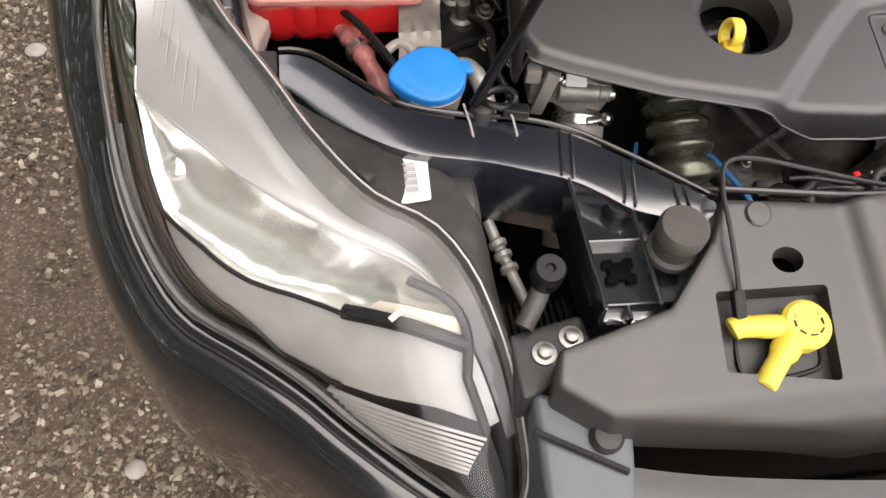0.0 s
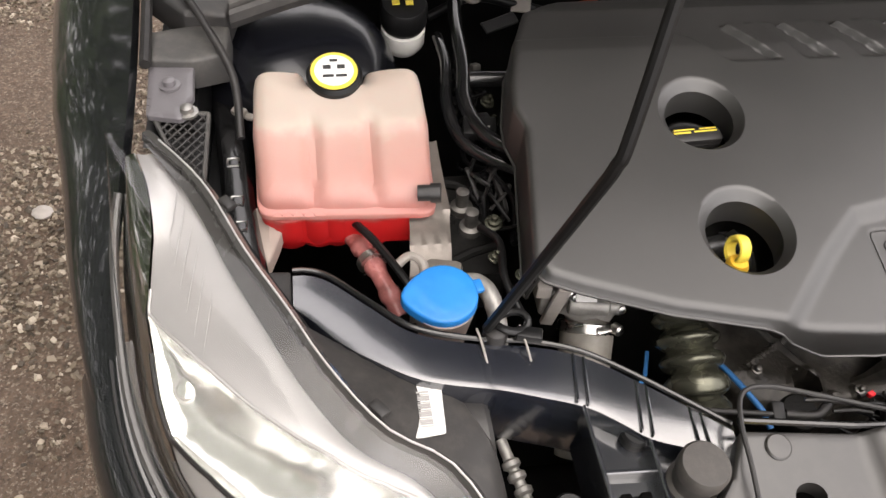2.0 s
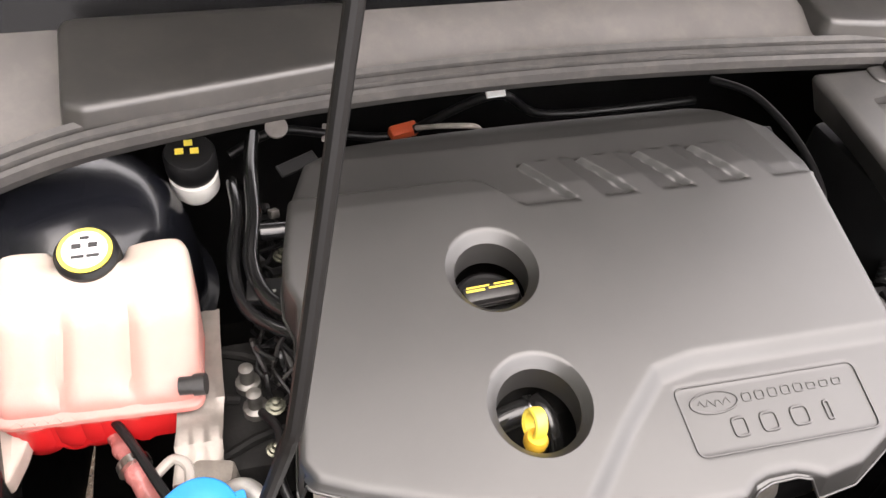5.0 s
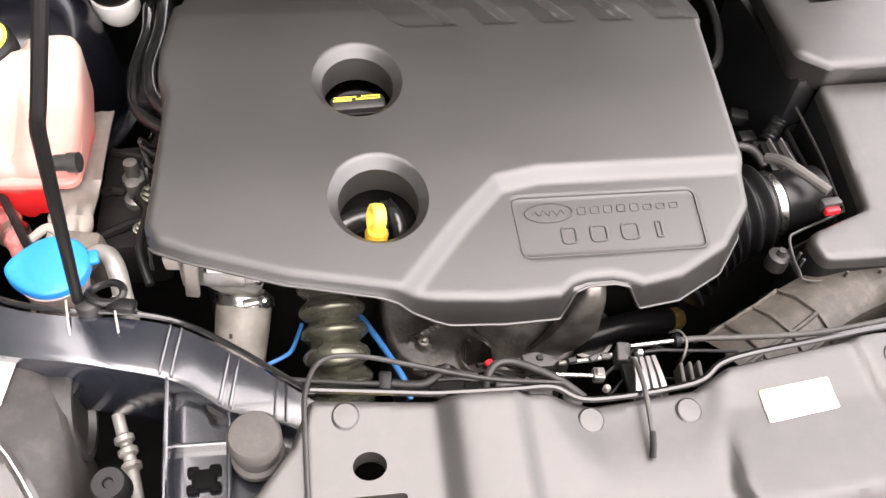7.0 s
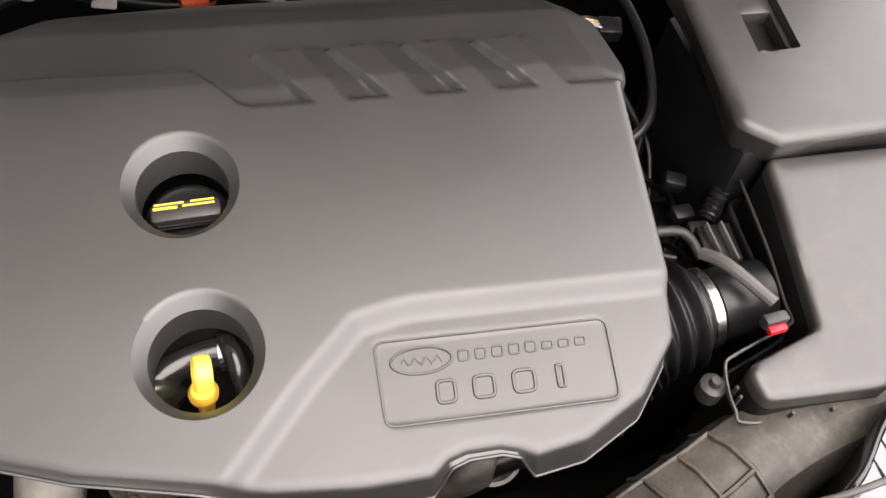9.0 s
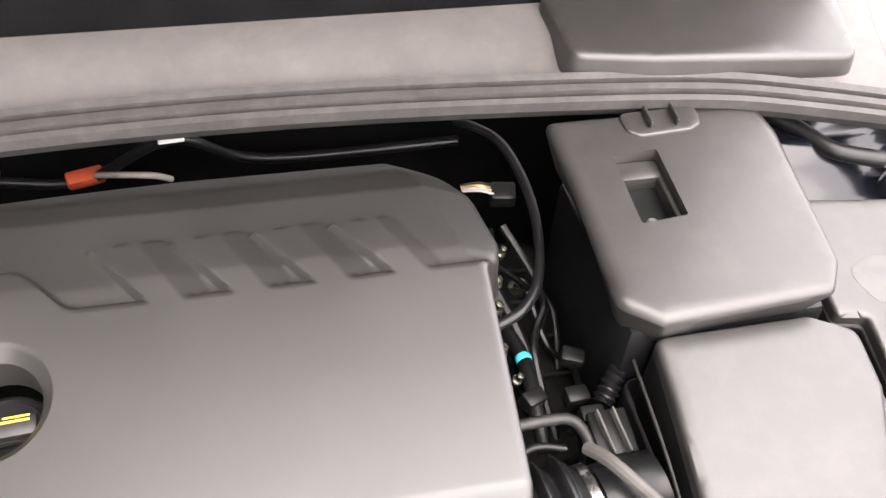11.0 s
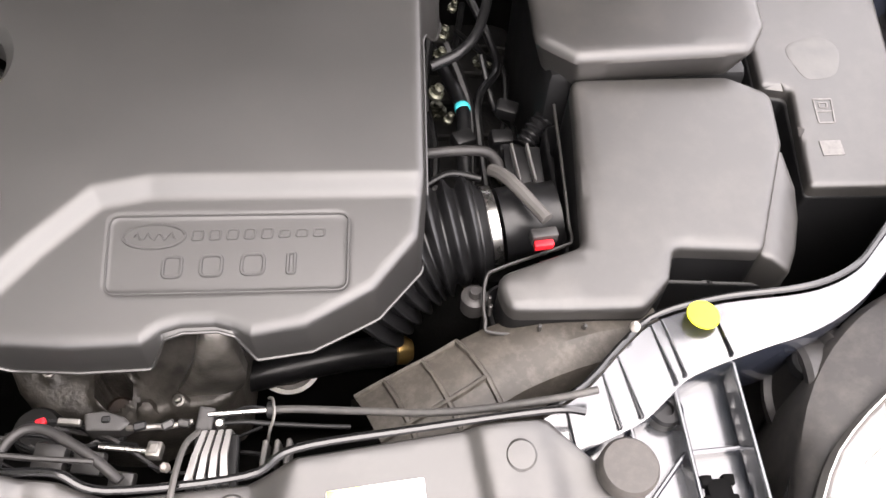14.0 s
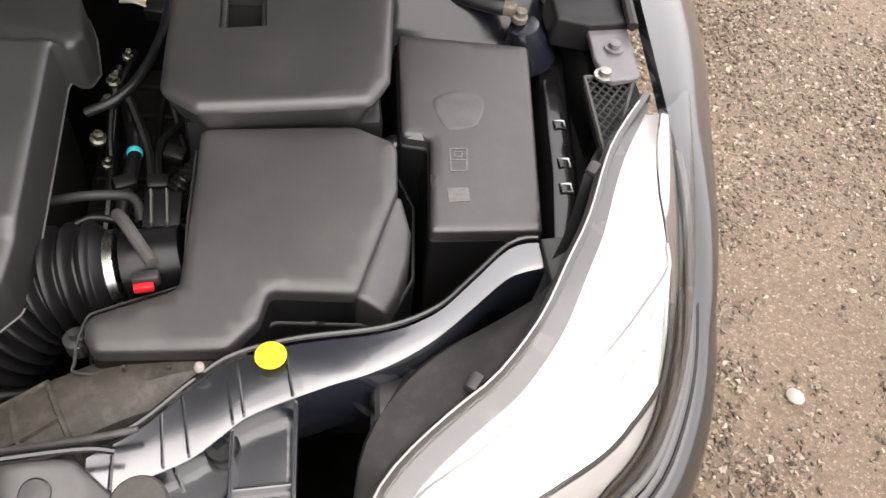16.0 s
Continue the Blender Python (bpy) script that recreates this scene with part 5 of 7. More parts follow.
def coolant_tank():
    r = thing("coolant_tank", (-0.55, 0.84, 0.7), "translucent coolant expansion tank holding pink-red coolant", "coolant tank")
    mat = coolant_material()
    zf0 = lambda y: 0.85 + 0.35 * (y - 0.78)

    def zf(x, y):
        z = zf0(y)
        z = z - 0.004 * step((0.850 - y) / 0.012)
        for gx in (-0.575, -0.518):
            z = z - 0.007 * np.exp(-((x - gx) / 0.006) ** 2) * step((0.865 - y) / 0.02)
        z = z - 0.016 * np.exp(-(((x + 0.549) / 0.04) ** 2)) * step((y - 0.885) / 0.02)
        return z
    out = filleted([(-0.630, 0.915), (-0.582, 0.919), (-0.575, 0.905), (-0.524, 0.903), (-0.517, 0.917), (-0.463, 0.913), (-0.459, 0.850), (-0.462, 0.769), (-0.628, 0.777), (-0.632, 0.850)], [0.018, 0.008, 0.006, 0.006, 0.008, 0.018, 0.02, 0.016, 0.016, 0.02])
    bm = bmesh.new()
    relief(bm, out, zf, 0.046, 0.014, 0.006)
    part("tank", bm, mat, r)
    bm = bmesh.new()
    relief(bm, filleted([(-0.631, 0.85), (-0.461, 0.848), (-0.459, 0.763), (-0.630, 0.771)], 0.014), lambda x, y: zf0(y) - 0.018, 0.004, 0.002, 0.01)
    part("seam", bm, mat, r, "moulded seam round the tank")
    bm = bmesh.new()
    for x in (-0.602, -0.574, -0.556):
        lathe(bm, (x, 0.798, 0.766), (0, 0, 1), [(0.004, 0), (0.016, 0.002), (0.023, 0.010), (0.026, 0.026), (0.026, 0.05), (0.02, 0.055)], 20)
    part("lower_tank", bm, mat, r, "red coolant-filled lower chamber")
    bm = bmesh.new()
    relief(bm, filleted([(-0.640, 0.806), (-0.604, 0.790), (-0.622, 0.738), (-0.634, 0.742)], 0.005), lambda x, y: 0.806 + 0.25 * (y - 0.78) + 0.002 * np.sin(x * 300), 0.014, 0.003, 0.006)
    part("foot", bm, surface("milky_plastic", (0.38, 0.31, 0.27), 0.45), r, "milky plastic mounting foot")
    bm = bmesh.new()
    lathe(bm, (-0.549, 0.907, 0.865), (0, -0.25, 1), [(0.028, 0), (0.0285, 0.012), (0.028, 0.030), (0.025, 0.034), (0.0, 0.034)], 36)
    cap = part("cap", bm, DARK, r, "black screw cap")
    bm = bmesh.new()
    lathe(bm, (-0.549, 0.8985, 0.8985), (0, -0.25, 1), [(0.0235, 0), (0.0235, 0.0012), (0.0, 0.0012)], 36)
    part("cap_ring", bm, YELLOW, cap, "yellow-edged cap label")
    bm = bmesh.new()
    lathe(bm, (-0.549, 0.8983, 0.8993), (0, -0.25, 1), [(0.0195, 0), (0.0195, 0.0010), (0.0, 0.0010)], 36)
    part("cap_label", bm, WHITE, cap)
    for dx, dy, w, h in ((-0.007, 0.004, 0.008, 0.005), (0.007, 0.004, 0.008, 0.005), (-0.006, -0.007, 0.011, 0.003), (0.007, -0.007, 0.011, 0.003), (0, 0.012, 0.008, 0.003)):
        bm = bmesh.new()
        block(bm, pose(-0.549 + dx, 0.898 + dy, 0.9005 + 0.25 * dy, 14), (w, h, 0.0008), 0)
        part("cap_print", bm, INK, cap)
    bm = bmesh.new()
    lathe(bm, (-0.478, 0.772, 0.846), (1, -0.15, 0.1), [(0.008, 0), (0.008, 0.012), (0.0095, 0.012), (0.0095, 0.022), (0.0, 0.022)], 16)
    part("hose_stub", bm, PLASTIC, r)
    return r


coolant_tank()


def foil_bracket():
    bm = bmesh.new()
    line = [(0.885, 0.813), (0.85, 0.815), (0.80, 0.817), (0.775, 0.8185), (0.768, 0.814), (0.755, 0.813), (0.735, 0.8125), (0.728, 0.807), (0.705, 0.803), (0.695, 0.79), (0.685, 0.76)]
    shell(bm, [[(x - 0.10 * (0.78 - y) * (y < 0.78) + 0.0006 * math.sin(y * 400 + x * 300), y, z + 0.0008 * math.sin(x * 500 + y * 210)) for x in (-0.484 + 0.0044 * k for k in range(10))] for y, z in line], 0.002)
    return solo("heat_shield", bm, FOIL, "bright crinkled foil heat shield strip behind the washer filler", "heat shield")


foil_bracket()


def washer_filler():
    w = thing("washer_filler", (-0.468, 0.655, 0.78), "bright blue washer fluid cap on a filler neck", "washer cap")
    out = [(-0.468 + 0.030 * math.cos(a), 0.656 + 0.030 * math.sin(a)) for a in [2 * math.pi * k / 40 for k in range(40)]]
    out = [(x - 0.008 * max(0, math.cos(math.atan2(y - 0.656, x + 0.468) - math.pi)) ** 6, y) for x, y in out]
    bm = bmesh.new()
    relief(bm, out, lambda x, y: 0.836 + 0.12 * (y - 0.65) + 0.0014 * step((0.023 - np.hypot(x + 0.466, y - 0.656)) / 0.003), 0.007, 0.003, 0.005)
    part("cap", bm, BLUE, w)
    bm = bmesh.new()
    block(bm, pose(-0.437, 0.664, 0.832, 7, 0, 12), (0.010, 0.014, 0.005), 0.002)
    part("hinge", bm, BLUE, w)
    bm = bmesh.new()
    lathe(bm, (-0.468, 0.652, 0.76), (0, 0, 1), [(0.020, 0), (0.022, 0.03), (0.027, 0.06), (0.028, 0.066), (0.0, 0.066)], 28)
    part("neck", bm, bpy.data.materials["milky_plastic"], w, "dirty translucent filler neck")
    return w


washer_filler()


def brake_reservoir():
    b = thing("brake_fluid_reservoir", (-0.455, 1.075, 0.8), "white brake fluid reservoir with a black cap and yellow print", "brake reservoir")
    bm = bmesh.new()
    lathe(bm, (-0.460, 1.082, 0.833), (0, -0.2, 1), [(0.025, 0), (0.0285, 0.008), (0.0285, 0.030), (0.026, 0.034), (0.0, 0.034)], 32)
    cap = part("cap", bm, DARK, b)
    bm = bmesh.new()
    lathe(bm, (-0.460, 1.088, 0.798), (0, -0.2, 1), [(0.02, 0), (0.027, 0.012), (0.027, 0.034), (0.0, 0.034)], 28)
    part("bottle", bm, surface("white_plastic", (0.75, 0.74, 0.70), 0.4), b)
    for dx, dy in ((-0.010, 0.0), (0.006, -0.001), (0.0, 0.011)):
        bm = bmesh.new()
        block(bm, pose(-0.460 + dx, 1.0745 + dy, 0.8677 + 0.2 * dy, 11), (0.009, 0.008, 0.001), 0)
        part("yellow_print", bm, YELLOW, cap)
    return b


brake_reservoir()
for s in (-1,):
    bm = bmesh.new()
    lathe(bm, (s * 0.592, 1.03, 0.70), (0, 0, 1), [(0.13, 0), (0.127, 0.06), (0.121, 0.100), (0.112, 0.130), (0.098, 0.152), (0.080, 0.165), (0.058, 0.172), (0.03, 0.1755), (0.0, 0.176)], 64)
    tower = thing("strut_tower", (s * 0.592, 1.03, 0.70), "shiny black domed suspension strut tower", "strut tower")
    black = surface("black_paint", (0.006, 0.0065, 0.009), 0.24, vary=0.15, scale=12, bump=0.0, coat=0.25, rvary=0.04)
    part("dome", bm, black, tower)
    bm = bmesh.new()
    lathe(bm, (s * 0.592, 1.03, 0.700), (0, 0, 1), [(0.131, 0), (0.142, 0.001), (0.142, 0.005), (0.131, 0.009)], 64)
    part("flange", bm, black, tower)

# ---- cowl and its seal ----
SEAL_LINE = [(-0.650, 0.972, 0.926), (-0.567, 1.008, 0.932), (-0.464, 1.030, 0.936), (-0.326, 1.050, 0.939), (-0.150, 1.062, 0.940), (0.05, 1.062, 0.940), (0.277, 1.050, 0.938), (0.440, 1.034, 0.936), (0.540, 1.008, 0.934), (0.632, 0.980, 0.930)]


def cowl():
    c = thing("cowl_panel", (0, 1.15, 0.9), "grey plastic windscreen cowl panel with two raised lids", "cowl panel")
    line = even_line(smooth_line(SEAL_LINE, 6), 60)
    prof = [(-0.004, -0.020), (-0.010, -0.010), (-0.009, -0.001), (-0.004, 0.002), (-0.0015, -0.006), (0.001, -0.006), (0.003, 0.004), (0.009, 0.007), (0.0112, -0.004), (0.0128, -0.004), (0.0145, 0.009), (0.020, 0.013), (0.025, 0.006), (0.026, -0.02)]
    bm = bmesh.new()
    loft(bm, [[p + Vector((0, dy, dz)) for dy, dz in prof] for p in line])
    part("rubber_seal", bm, SEAL, c, "grey ribbed rubber seal", angle=28)
    bm = bmesh.new()
    loft(bm, [[p + Vector((0, 0.022, 0.002)), p + Vector((0, 0.04, 0.006)), Vector((p.x * 1.03, 1.12, 0.962)), Vector((p.x * 1.06, 1.165, 0.972)), Vector((p.x * 1.06, 1.17, 0.955))] for p in line])
    part("panel", bm, COWL, c)
    for poly in ([(0.291, 1.17), (0.301, 1.072), (0.381, 1.059), (0.481, 1.050), (0.592, 1.040), (0.622, 1.17)], [(-0.574, 1.17), (-0.566, 1.036), (-0.545, 1.028), (-0.300, 1.064), (-0.278, 1.075), (-0.262, 1.17)]):
        bm = bmesh.new()
        relief(bm, filleted(poly, 0.020), lambda x, y: 0.966 + 0.16 * (y - 1.06), 0.024, 0.006, 0.014, draft=0.004)
        part("raised_lid", bm, SATIN, c, "raised dark plastic lid")
    return c


cowl()
bm = bmesh.new()
shell(bm, [[(x, y, z) for x in (-0.75, -0.4, 0, 0.4, 0.75)] for y, z in ((1.172, 0.95), (1.25, 0.985), (1.6, 1.18), (1.95, 1.40))], 0.006)
solo("windscreen", bm, GLOSSY, "dark windscreen glass behind the cowl", "windscreen")


# ---- bonnet and its stay ----
def bonnet():
    b = thing("bonnet", (0, 1.22, 0.98), "raised car bonnet seen from below, dark inner panel", "bonnet")
    rows = []
    for k in range(13):
        f = k / 12
        y, z = 1.235 - 0.50 * f, 1.0 + 0.84 * f
        half = 0.70 - 0.33 * f + 0.10 * f * f
        rows.append([(half * u, y + 0.03 * (1 - u * u) + 0.03 * math.sin(math.pi * f), z) for u in [-1 + k2 / 8 for k2 in range(17)]])
    bm = bmesh.new()
    shell(bm, rows[::-1], 0.012)
    part("panel", bm, BODY, b)
    bm = bmesh.new()
    shell(bm, [[(q[0] * 0.86, q[1] - 0.030, q[2] - 0.02) for q in r] for r in rows[1:12]][::-1], 0.008)
    part("inner_panel", bm, DARK, b)
    return b


bonnet()


def prop_rod():
    r = thing("bonnet_stay", (-0.44, 0.61, 0.85), "thin black steel bonnet prop rod standing in its clip", "prop rod")
    bm = bmesh.new()
    tube(bm, smooth_line([(-0.439, 0.608, 0.845), (-0.418, 0.578, 0.955), (-0.400, 0.553, 1.050), (-0.395, 0.548, 1.075), (-0.388, 0.554, 1.100), (-0.352, 0.612, 1.25), (-0.316, 0.672, 1.40), (-0.27, 0.76, 1.60), (-0.245, 0.805, 1.70)], 4), 0.0045, 10)
    part("rod", bm, surface("black_steel_rod", (0.006, 0.006, 0.0062), 0.5, vary=0.2, scale=30, bump=0.05, spec=0.22), r)
    bm = bmesh.new()
    lathe(bm, (-0.432, 0.606, 0.83), (0, 0, 1), [(0.010, 0), (0.011, 0.008), (0.009, 0.014), (0.006, 0.016), (0.0, 0.016)], 20)
    part("pivot", bm, RUBBER, r)
    bm = bmesh.new()
    ring = [Vector((-0.418 + 0.014 * math.cos(q), 0.612 + 0.010 * math.sin(q), 0.846 + 0.002 * math.sin(2 * q))) for q in [2 * math.pi * j / 20 for j in range(21)]]
    tube(bm, ring, 0.0034, 8)
    block(bm, pose(-0.405, 0.600, 0.843, 0, 0, -15), (0.022, 0.012, 0.008), 0.002)
    part("rod_clip", bm, HOSE, r, "curled black clip at the rod's foot")
    return r


prop_rod()
# ---- small parts at the lamp corners ----
STUD = surface("zinc_bolt", (0.34, 0.33, 0.31), 0.35, metal=0.8, vary=0.2, scale=80, bump=0.1)
GREYP = surface("mid_grey_plastic", (0.055, 0.053, 0.051), 0.55, vary=0.15, scale=20, bump=0.15, dust=0.15)
PALE = surface("pale_plastic", (0.36, 0.33, 0.30), 0.45, vary=0.12, scale=60)
PINK = surface("pink_hose", (0.36, 0.13, 0.12), 0.25, vary=0.45, scale=60)
COIL = surface("oily_metal_coil", (0.105, 0.105, 0.080), 0.25, metal=0.7, vary=0.35, scale=40, bump=0.15, grain=300)
LEAF = surface("orange_leaf", (0.5, 0.18, 0.05), 0.6, vary=0.2, scale=80)


def bolt(name, at, up, r, material, label, group=""):
    bm = bmesh.new()
    lathe(bm, at, up, [(r, 0), (r, 0.0025), (r * 0.62, 0.003), (r * 0.58, 0.008), (r * 0.3, 0.009), (0.0, 0.009)], 18)
    return solo(name, bm, material, label, "bolt", group)


def pipe(name, pts, r, material, label, category, parent=None, n=6, sides=12):
    bm = bmesh.new()
    tube(bm, smooth_line(pts, n), r, sides)
    if parent is not None:
        return part(name, bm, material, parent)
    return solo(name, bm, material, label, category)


def wing_corner(s):
    # mount bracket with its two bolts
    bm = bmesh.new()
    relief(bm, filleted(flip([(-0.735, 0.948), (-0.690, 0.948), (-0.686, 0.885), (-0.694, 0.850), (-0.729, 0.858)], s), 0.006), lambda x, y: 0.886 + 0.02 * (y - 0.9), 0.004, 0.002, 0.01)
    solo("wing_bracket", bm, surface("grey_painted_steel", (0.13, 0.122, 0.13), 0.35, vary=0.12, coat=0.3) if s < 0 else bpy.data.materials["grey_painted_steel"], "grey painted steel bracket below the wing's edge", "bracket", "wing brackets")
    bolt("wing_bolt", (s * 0.710, 0.901, 0.886), (0, 0, 1), 0.0105, bpy.data.materials["grey_painted_steel"], "grey flanged bolt in the wing bracket", "wing bolts")
    bolt("guard_bolt", (s * 0.691, 0.862, 0.882), (0, 0, 1), 0.0105, STUD, "pale zinc bolt holding the mesh guard", "guard bolts")
    g = thing("mesh_guard", (s * 0.7, 0.82, 0.87), "black plastic diamond mesh guard behind the headlamp", "mesh guard", "mesh guards")
    poly = flip([(-0.726, 0.868), (-0.672, 0.864), (-0.674, 0.770), (-0.690, 0.785)], s)
    zf = lambda x, y: 0.880 + 0.16 * (y - 0.87)
    bm = bmesh.new()
    relief(bm, filleted(poly, 0.003), lambda x, y: zf(x, y) - 0.010, 0.004, 0.001, 0.02)
    part("backing", bm, DARK, g)
    for k in range(4):
        a, b = poly[k], poly[(k + 1) % 4]
        bm = bmesh.new()
        tube(bm, [(a[0], a[1], zf(*a)), (b[0], b[1], zf(*b))], 0.0022, 6)
        part("frame", bm, GREYP, g)
    for d in (1, -1):
        for k in range(26):
            c = 0.70 + 0.011 * k
            pts = []
            for j in range(40):
                x = 0.668 + 0.060 * j / 39
                y = c + d * (x - 0.70) * 1.2
                if within(np.array([s * x]), np.array([y]), poly)[0]:
                    pts.append((s * x, y, zf(x, y)))
            if len(pts) > 3:
                bm = bmesh.new()
                tube(bm, [pts[0], pts[-1]], 0.0011, 5)
                part("strand", bm, PLASTIC, g)
    # black rail with square holes
    r = thing("inner_rail", (s * 0.65, 0.82, 0.80), "shiny black inner wing rail with square slots", "rail", "inner rails")
    bm = bmesh.new()
    line = smooth_line(flip([(-0.672, 0.985, 0.822), (-0.664, 0.93, 0.822), (-0.655, 0.855, 0.818), (-0.650, 0.80, 0.814), (-0.644, 0.76, 0.810), (-0.636, 0.712, 0.806)], s), 4)
    loft(bm, [[p + Vector((w, 0, h)) for w, h in ((-0.017, -0.06), (-0.016, -0.004), (-0.011, 0.003), (0.0, 0.0055), (0.011, 0.003), (0.016, -0.004), (0.017, -0.06))] for p in line])
    part("channel", bm, GLOSSY, r)
    for x, y, z in ((-0.656, 0.855, 0.8235), (-0.651, 0.803, 0.8195), (-0.647, 0.771, 0.8165)):
        bm = bmesh.new()
        w = 0.0055
        sq = [(-s * x - w, y - w, z), (-s * x + w, y - w, z), (-s * x + w, y + w, z), (-s * x - w, y + w, z)]
        tube(bm, sq + sq[:1], 0.0014, 5, cap=False)
        part("slot", bm, STEEL, r, "bright-edged square slot")
    bm = bmesh.new()
    relief(bm, filleted(flip([(-0.737, 0.982), (-0.655, 0.998), (-0.655, 0.940), (-0.690, 0.930), (-0.735, 0.934)], s), 0.005), lambda x, y: 0.896 + 0.05 * (y - 0.95), 0.03, 0.004, 0.015)
    solo("corner_cover", bm, GREYP if s < 0 else DARK, "grey plastic cover piece at the cowl's corner" if s < 0 else "black plastic cover piece at the cowl's corner", "trim piece", "corner covers")
    bm = bmesh.new()
    relief(bm, filleted(flip([(-0.752, 1.17), (-0.665, 1.17), (-0.645, 1.02), (-0.655, 0.985), (-0.700, 0.990), (-0.742, 1.03)], s), 0.006), lambda x, y: 0.915 + 0.28 * (y - 1.0) + (0.012 if s < 0 else 0.0) * np.sin(x * 160) * step((y - 1.04) / 0.02), 0.03, 0.004, 0.010)
    h = tagged(part("hinge_cover", bm, PLASTIC if s < 0 else COWL), "folded grey plastic panel beside the cowl by the bonnet hinge" if s < 0 else "grey plastic panel with wedge slots by the bonnet hinge", "trim piece", "hinge covers")
    if s > 0:
        # thin near-black plates on the surface, painted shade of the slots
        for wedge in ([(0.672, 1.100), (0.690, 1.096), (0.676, 1.052)], [(0.686, 1.040), (0.694, 1.036), (0.682, 0.998), (0.676, 1.004)], [(0.702, 1.108), (0.722, 1.100), (0.720, 1.090), (0.700, 1.096)]):
            bm = bmesh.new()
            relief(bm, filleted(wedge, 0.002), lambda x, y: 0.9155 + 0.28 * (y - 1.0), 0.002, 0.0003, 0.006)
            part("slot", bm, HOLE, h, "wedge-shaped slot, its shade drawn as a near-black plate")
        bm = bmesh.new()
        lathe(bm, (0.661, 1.010, 0.917), (0, -0.28, 1), [(0.008, 0), (0.008, 0.003), (0.005, 0.004), (0.005, 0.010), (0.0, 0.011)], 16)
        part("screw", bm, DARK, h)
    if s < 0:
        pipe("washer_pipe", flip([(-0.722, 1.16, 0.970), (-0.726, 1.08, 0.948), (-0.705, 1.02, 0.932), (-0.676, 0.965, 0.915), (-0.650, 0.915, 0.885), (-0.645, 0.86, 0.85)], s), 0.0042, RUBBER, "thin black washer pipe beside the cowl", "pipe")
    bm = bmesh.new()
    block(bm, pose(s * 0.704, 0.955, 0.793), (0.084, 0.40, 0.004), 0)
    solo("wall_arch_top", bm, DARK, "black plastic top of the wheel arch liner", "arch liner", kind="structure")
    # flap at the beam's outer end, lamp corner bracket with bolts
    bm = bmesh.new()
    relief(bm, filleted(flip([(-0.630, 0.686), (-0.5985, 0.684), (-0.5985, 0.620), (-0.610, 0.640)], s), 0.003), lambda x, y: 0.846 + 0 * x, 0.02, 0.002, 0.01)
    solo("beam_flap", bm, PLASTIC, "black plastic flap between beam and headlamp", "flap", "beam flaps")
    bm = bmesh.new()
    relief(bm, filleted(flip([(-0.436, 0.425), (-0.376, 0.437), (-0.372, 0.404), (-0.405, 0.385), (-0.434, 0.372)], s), 0.006), lambda x, y: 0.782 + 0.1 * (y - 0.41), 0.05, 0.003, 0.008)
    solo("lamp_bracket", bm, PLASTIC, "dark bracket fixing the headlamp's inner corner", "bracket", "lamp brackets")
    for x, y in ((-0.411, 0.407), (-0.388, 0.418)):
        bolt("lamp_bolt", (-s * x, y, 0.782), (0, -0.1, 1), 0.0095, STUD, "pale round bolt at the headlamp's inner corner", "lamp bolts")
    rad = thing("radiator_end", (s * 0.40, 0.455, 0.66), "dark finned end of the radiator in the gap", "radiator", "radiator ends")
    bm = bmesh.new()
    block(bm, pose(s * 0.40, 0.455, 0.685), (0.10, 0.05, 0.06), 0.003)
    part("core", bm, GRIME, rad)
    for k in range(12):
        bm = bmesh.new()
        block(bm, pose(s * (0.436 - 0.006 * k), 0.455, 0.695), (0.002, 0.06, 0.06), 0)
        part("fin", bm, GRIME, rad)


for s in (-1, 1):
    wing_corner(s)
for k in ((-0.448, 0.604), (-0.412, 0.604)):
    bm = bmesh.new()
    tube(bm, [(k[0], k[1] + 0.004, 0.846), (k[0] + 0.003, k[1] - 0.014, 0.842), (k[0] + 0.005, k[1] - 0.026, 0.836)], 0.0010, 6)
    solo("beam_clip", bm, PALE, "thin pale clip over the beam's edge", "clip", "beam clips")
bm = bmesh.new()
lathe(bm, (0.366, 0.579, 0.8404), (0, 0, 1), [(0.0125, 0), (0.012, 0.0010), (0.0, 0.0012)], 18)
solo("paint_mark", bm, surface("yellow_paint_dab", (0.8, 0.78, 0.03), 0.5, vary=0.1), "bright yellow paint dab on the front beam", "paint mark")
bm = bmesh.new()
lathe(bm, (0.313, 0.572, 0.838), (0, 0, 1), [(0.004, 0), (0.004, 0.003), (0.002, 0.006), (0.0, 0.006)], 12)
solo("clip_pin", bm, PALE, "small white plastic pin on the beam's edge", "clip")

# pipe, knob and sticker in the gap by the lamp
bm = bmesh.new()
axis = even_line(smooth_line([(-0.426, 0.560, 0.744), (-0.422, 0.545, 0.740), (-0.415, 0.522, 0.734), (-0.409, 0.498, 0.732), (-0.404, 0.475, 0.732)], 6), 40)
tube(bm, axis, [0.0052 + (0.0032 if k in (9, 10, 11, 14, 15, 16, 20, 21, 22) else 0) for k in range(40)], 14)
solo("coolant_pipe", bm, ALLOY, "aluminium pipe with ringed end fitting beside the headlamp", "pipe")
k = thing("valve_cap", (-0.405, 0.455, 0.80), "black round valve cap on a pipe stub", "valve cap")
bm = bmesh.new()
lathe(bm, (-0.404, 0.458, 0.805), (0, -0.2, 1), [(0.010, 0), (0.0125, 0.004), (0.0125, 0.024), (0.011, 0.027), (0.004, 0.027), (0.003, 0.024), (0.0, 0.024)], 22)
part("cap", bm, DARK, k)
bm = bmesh.new()
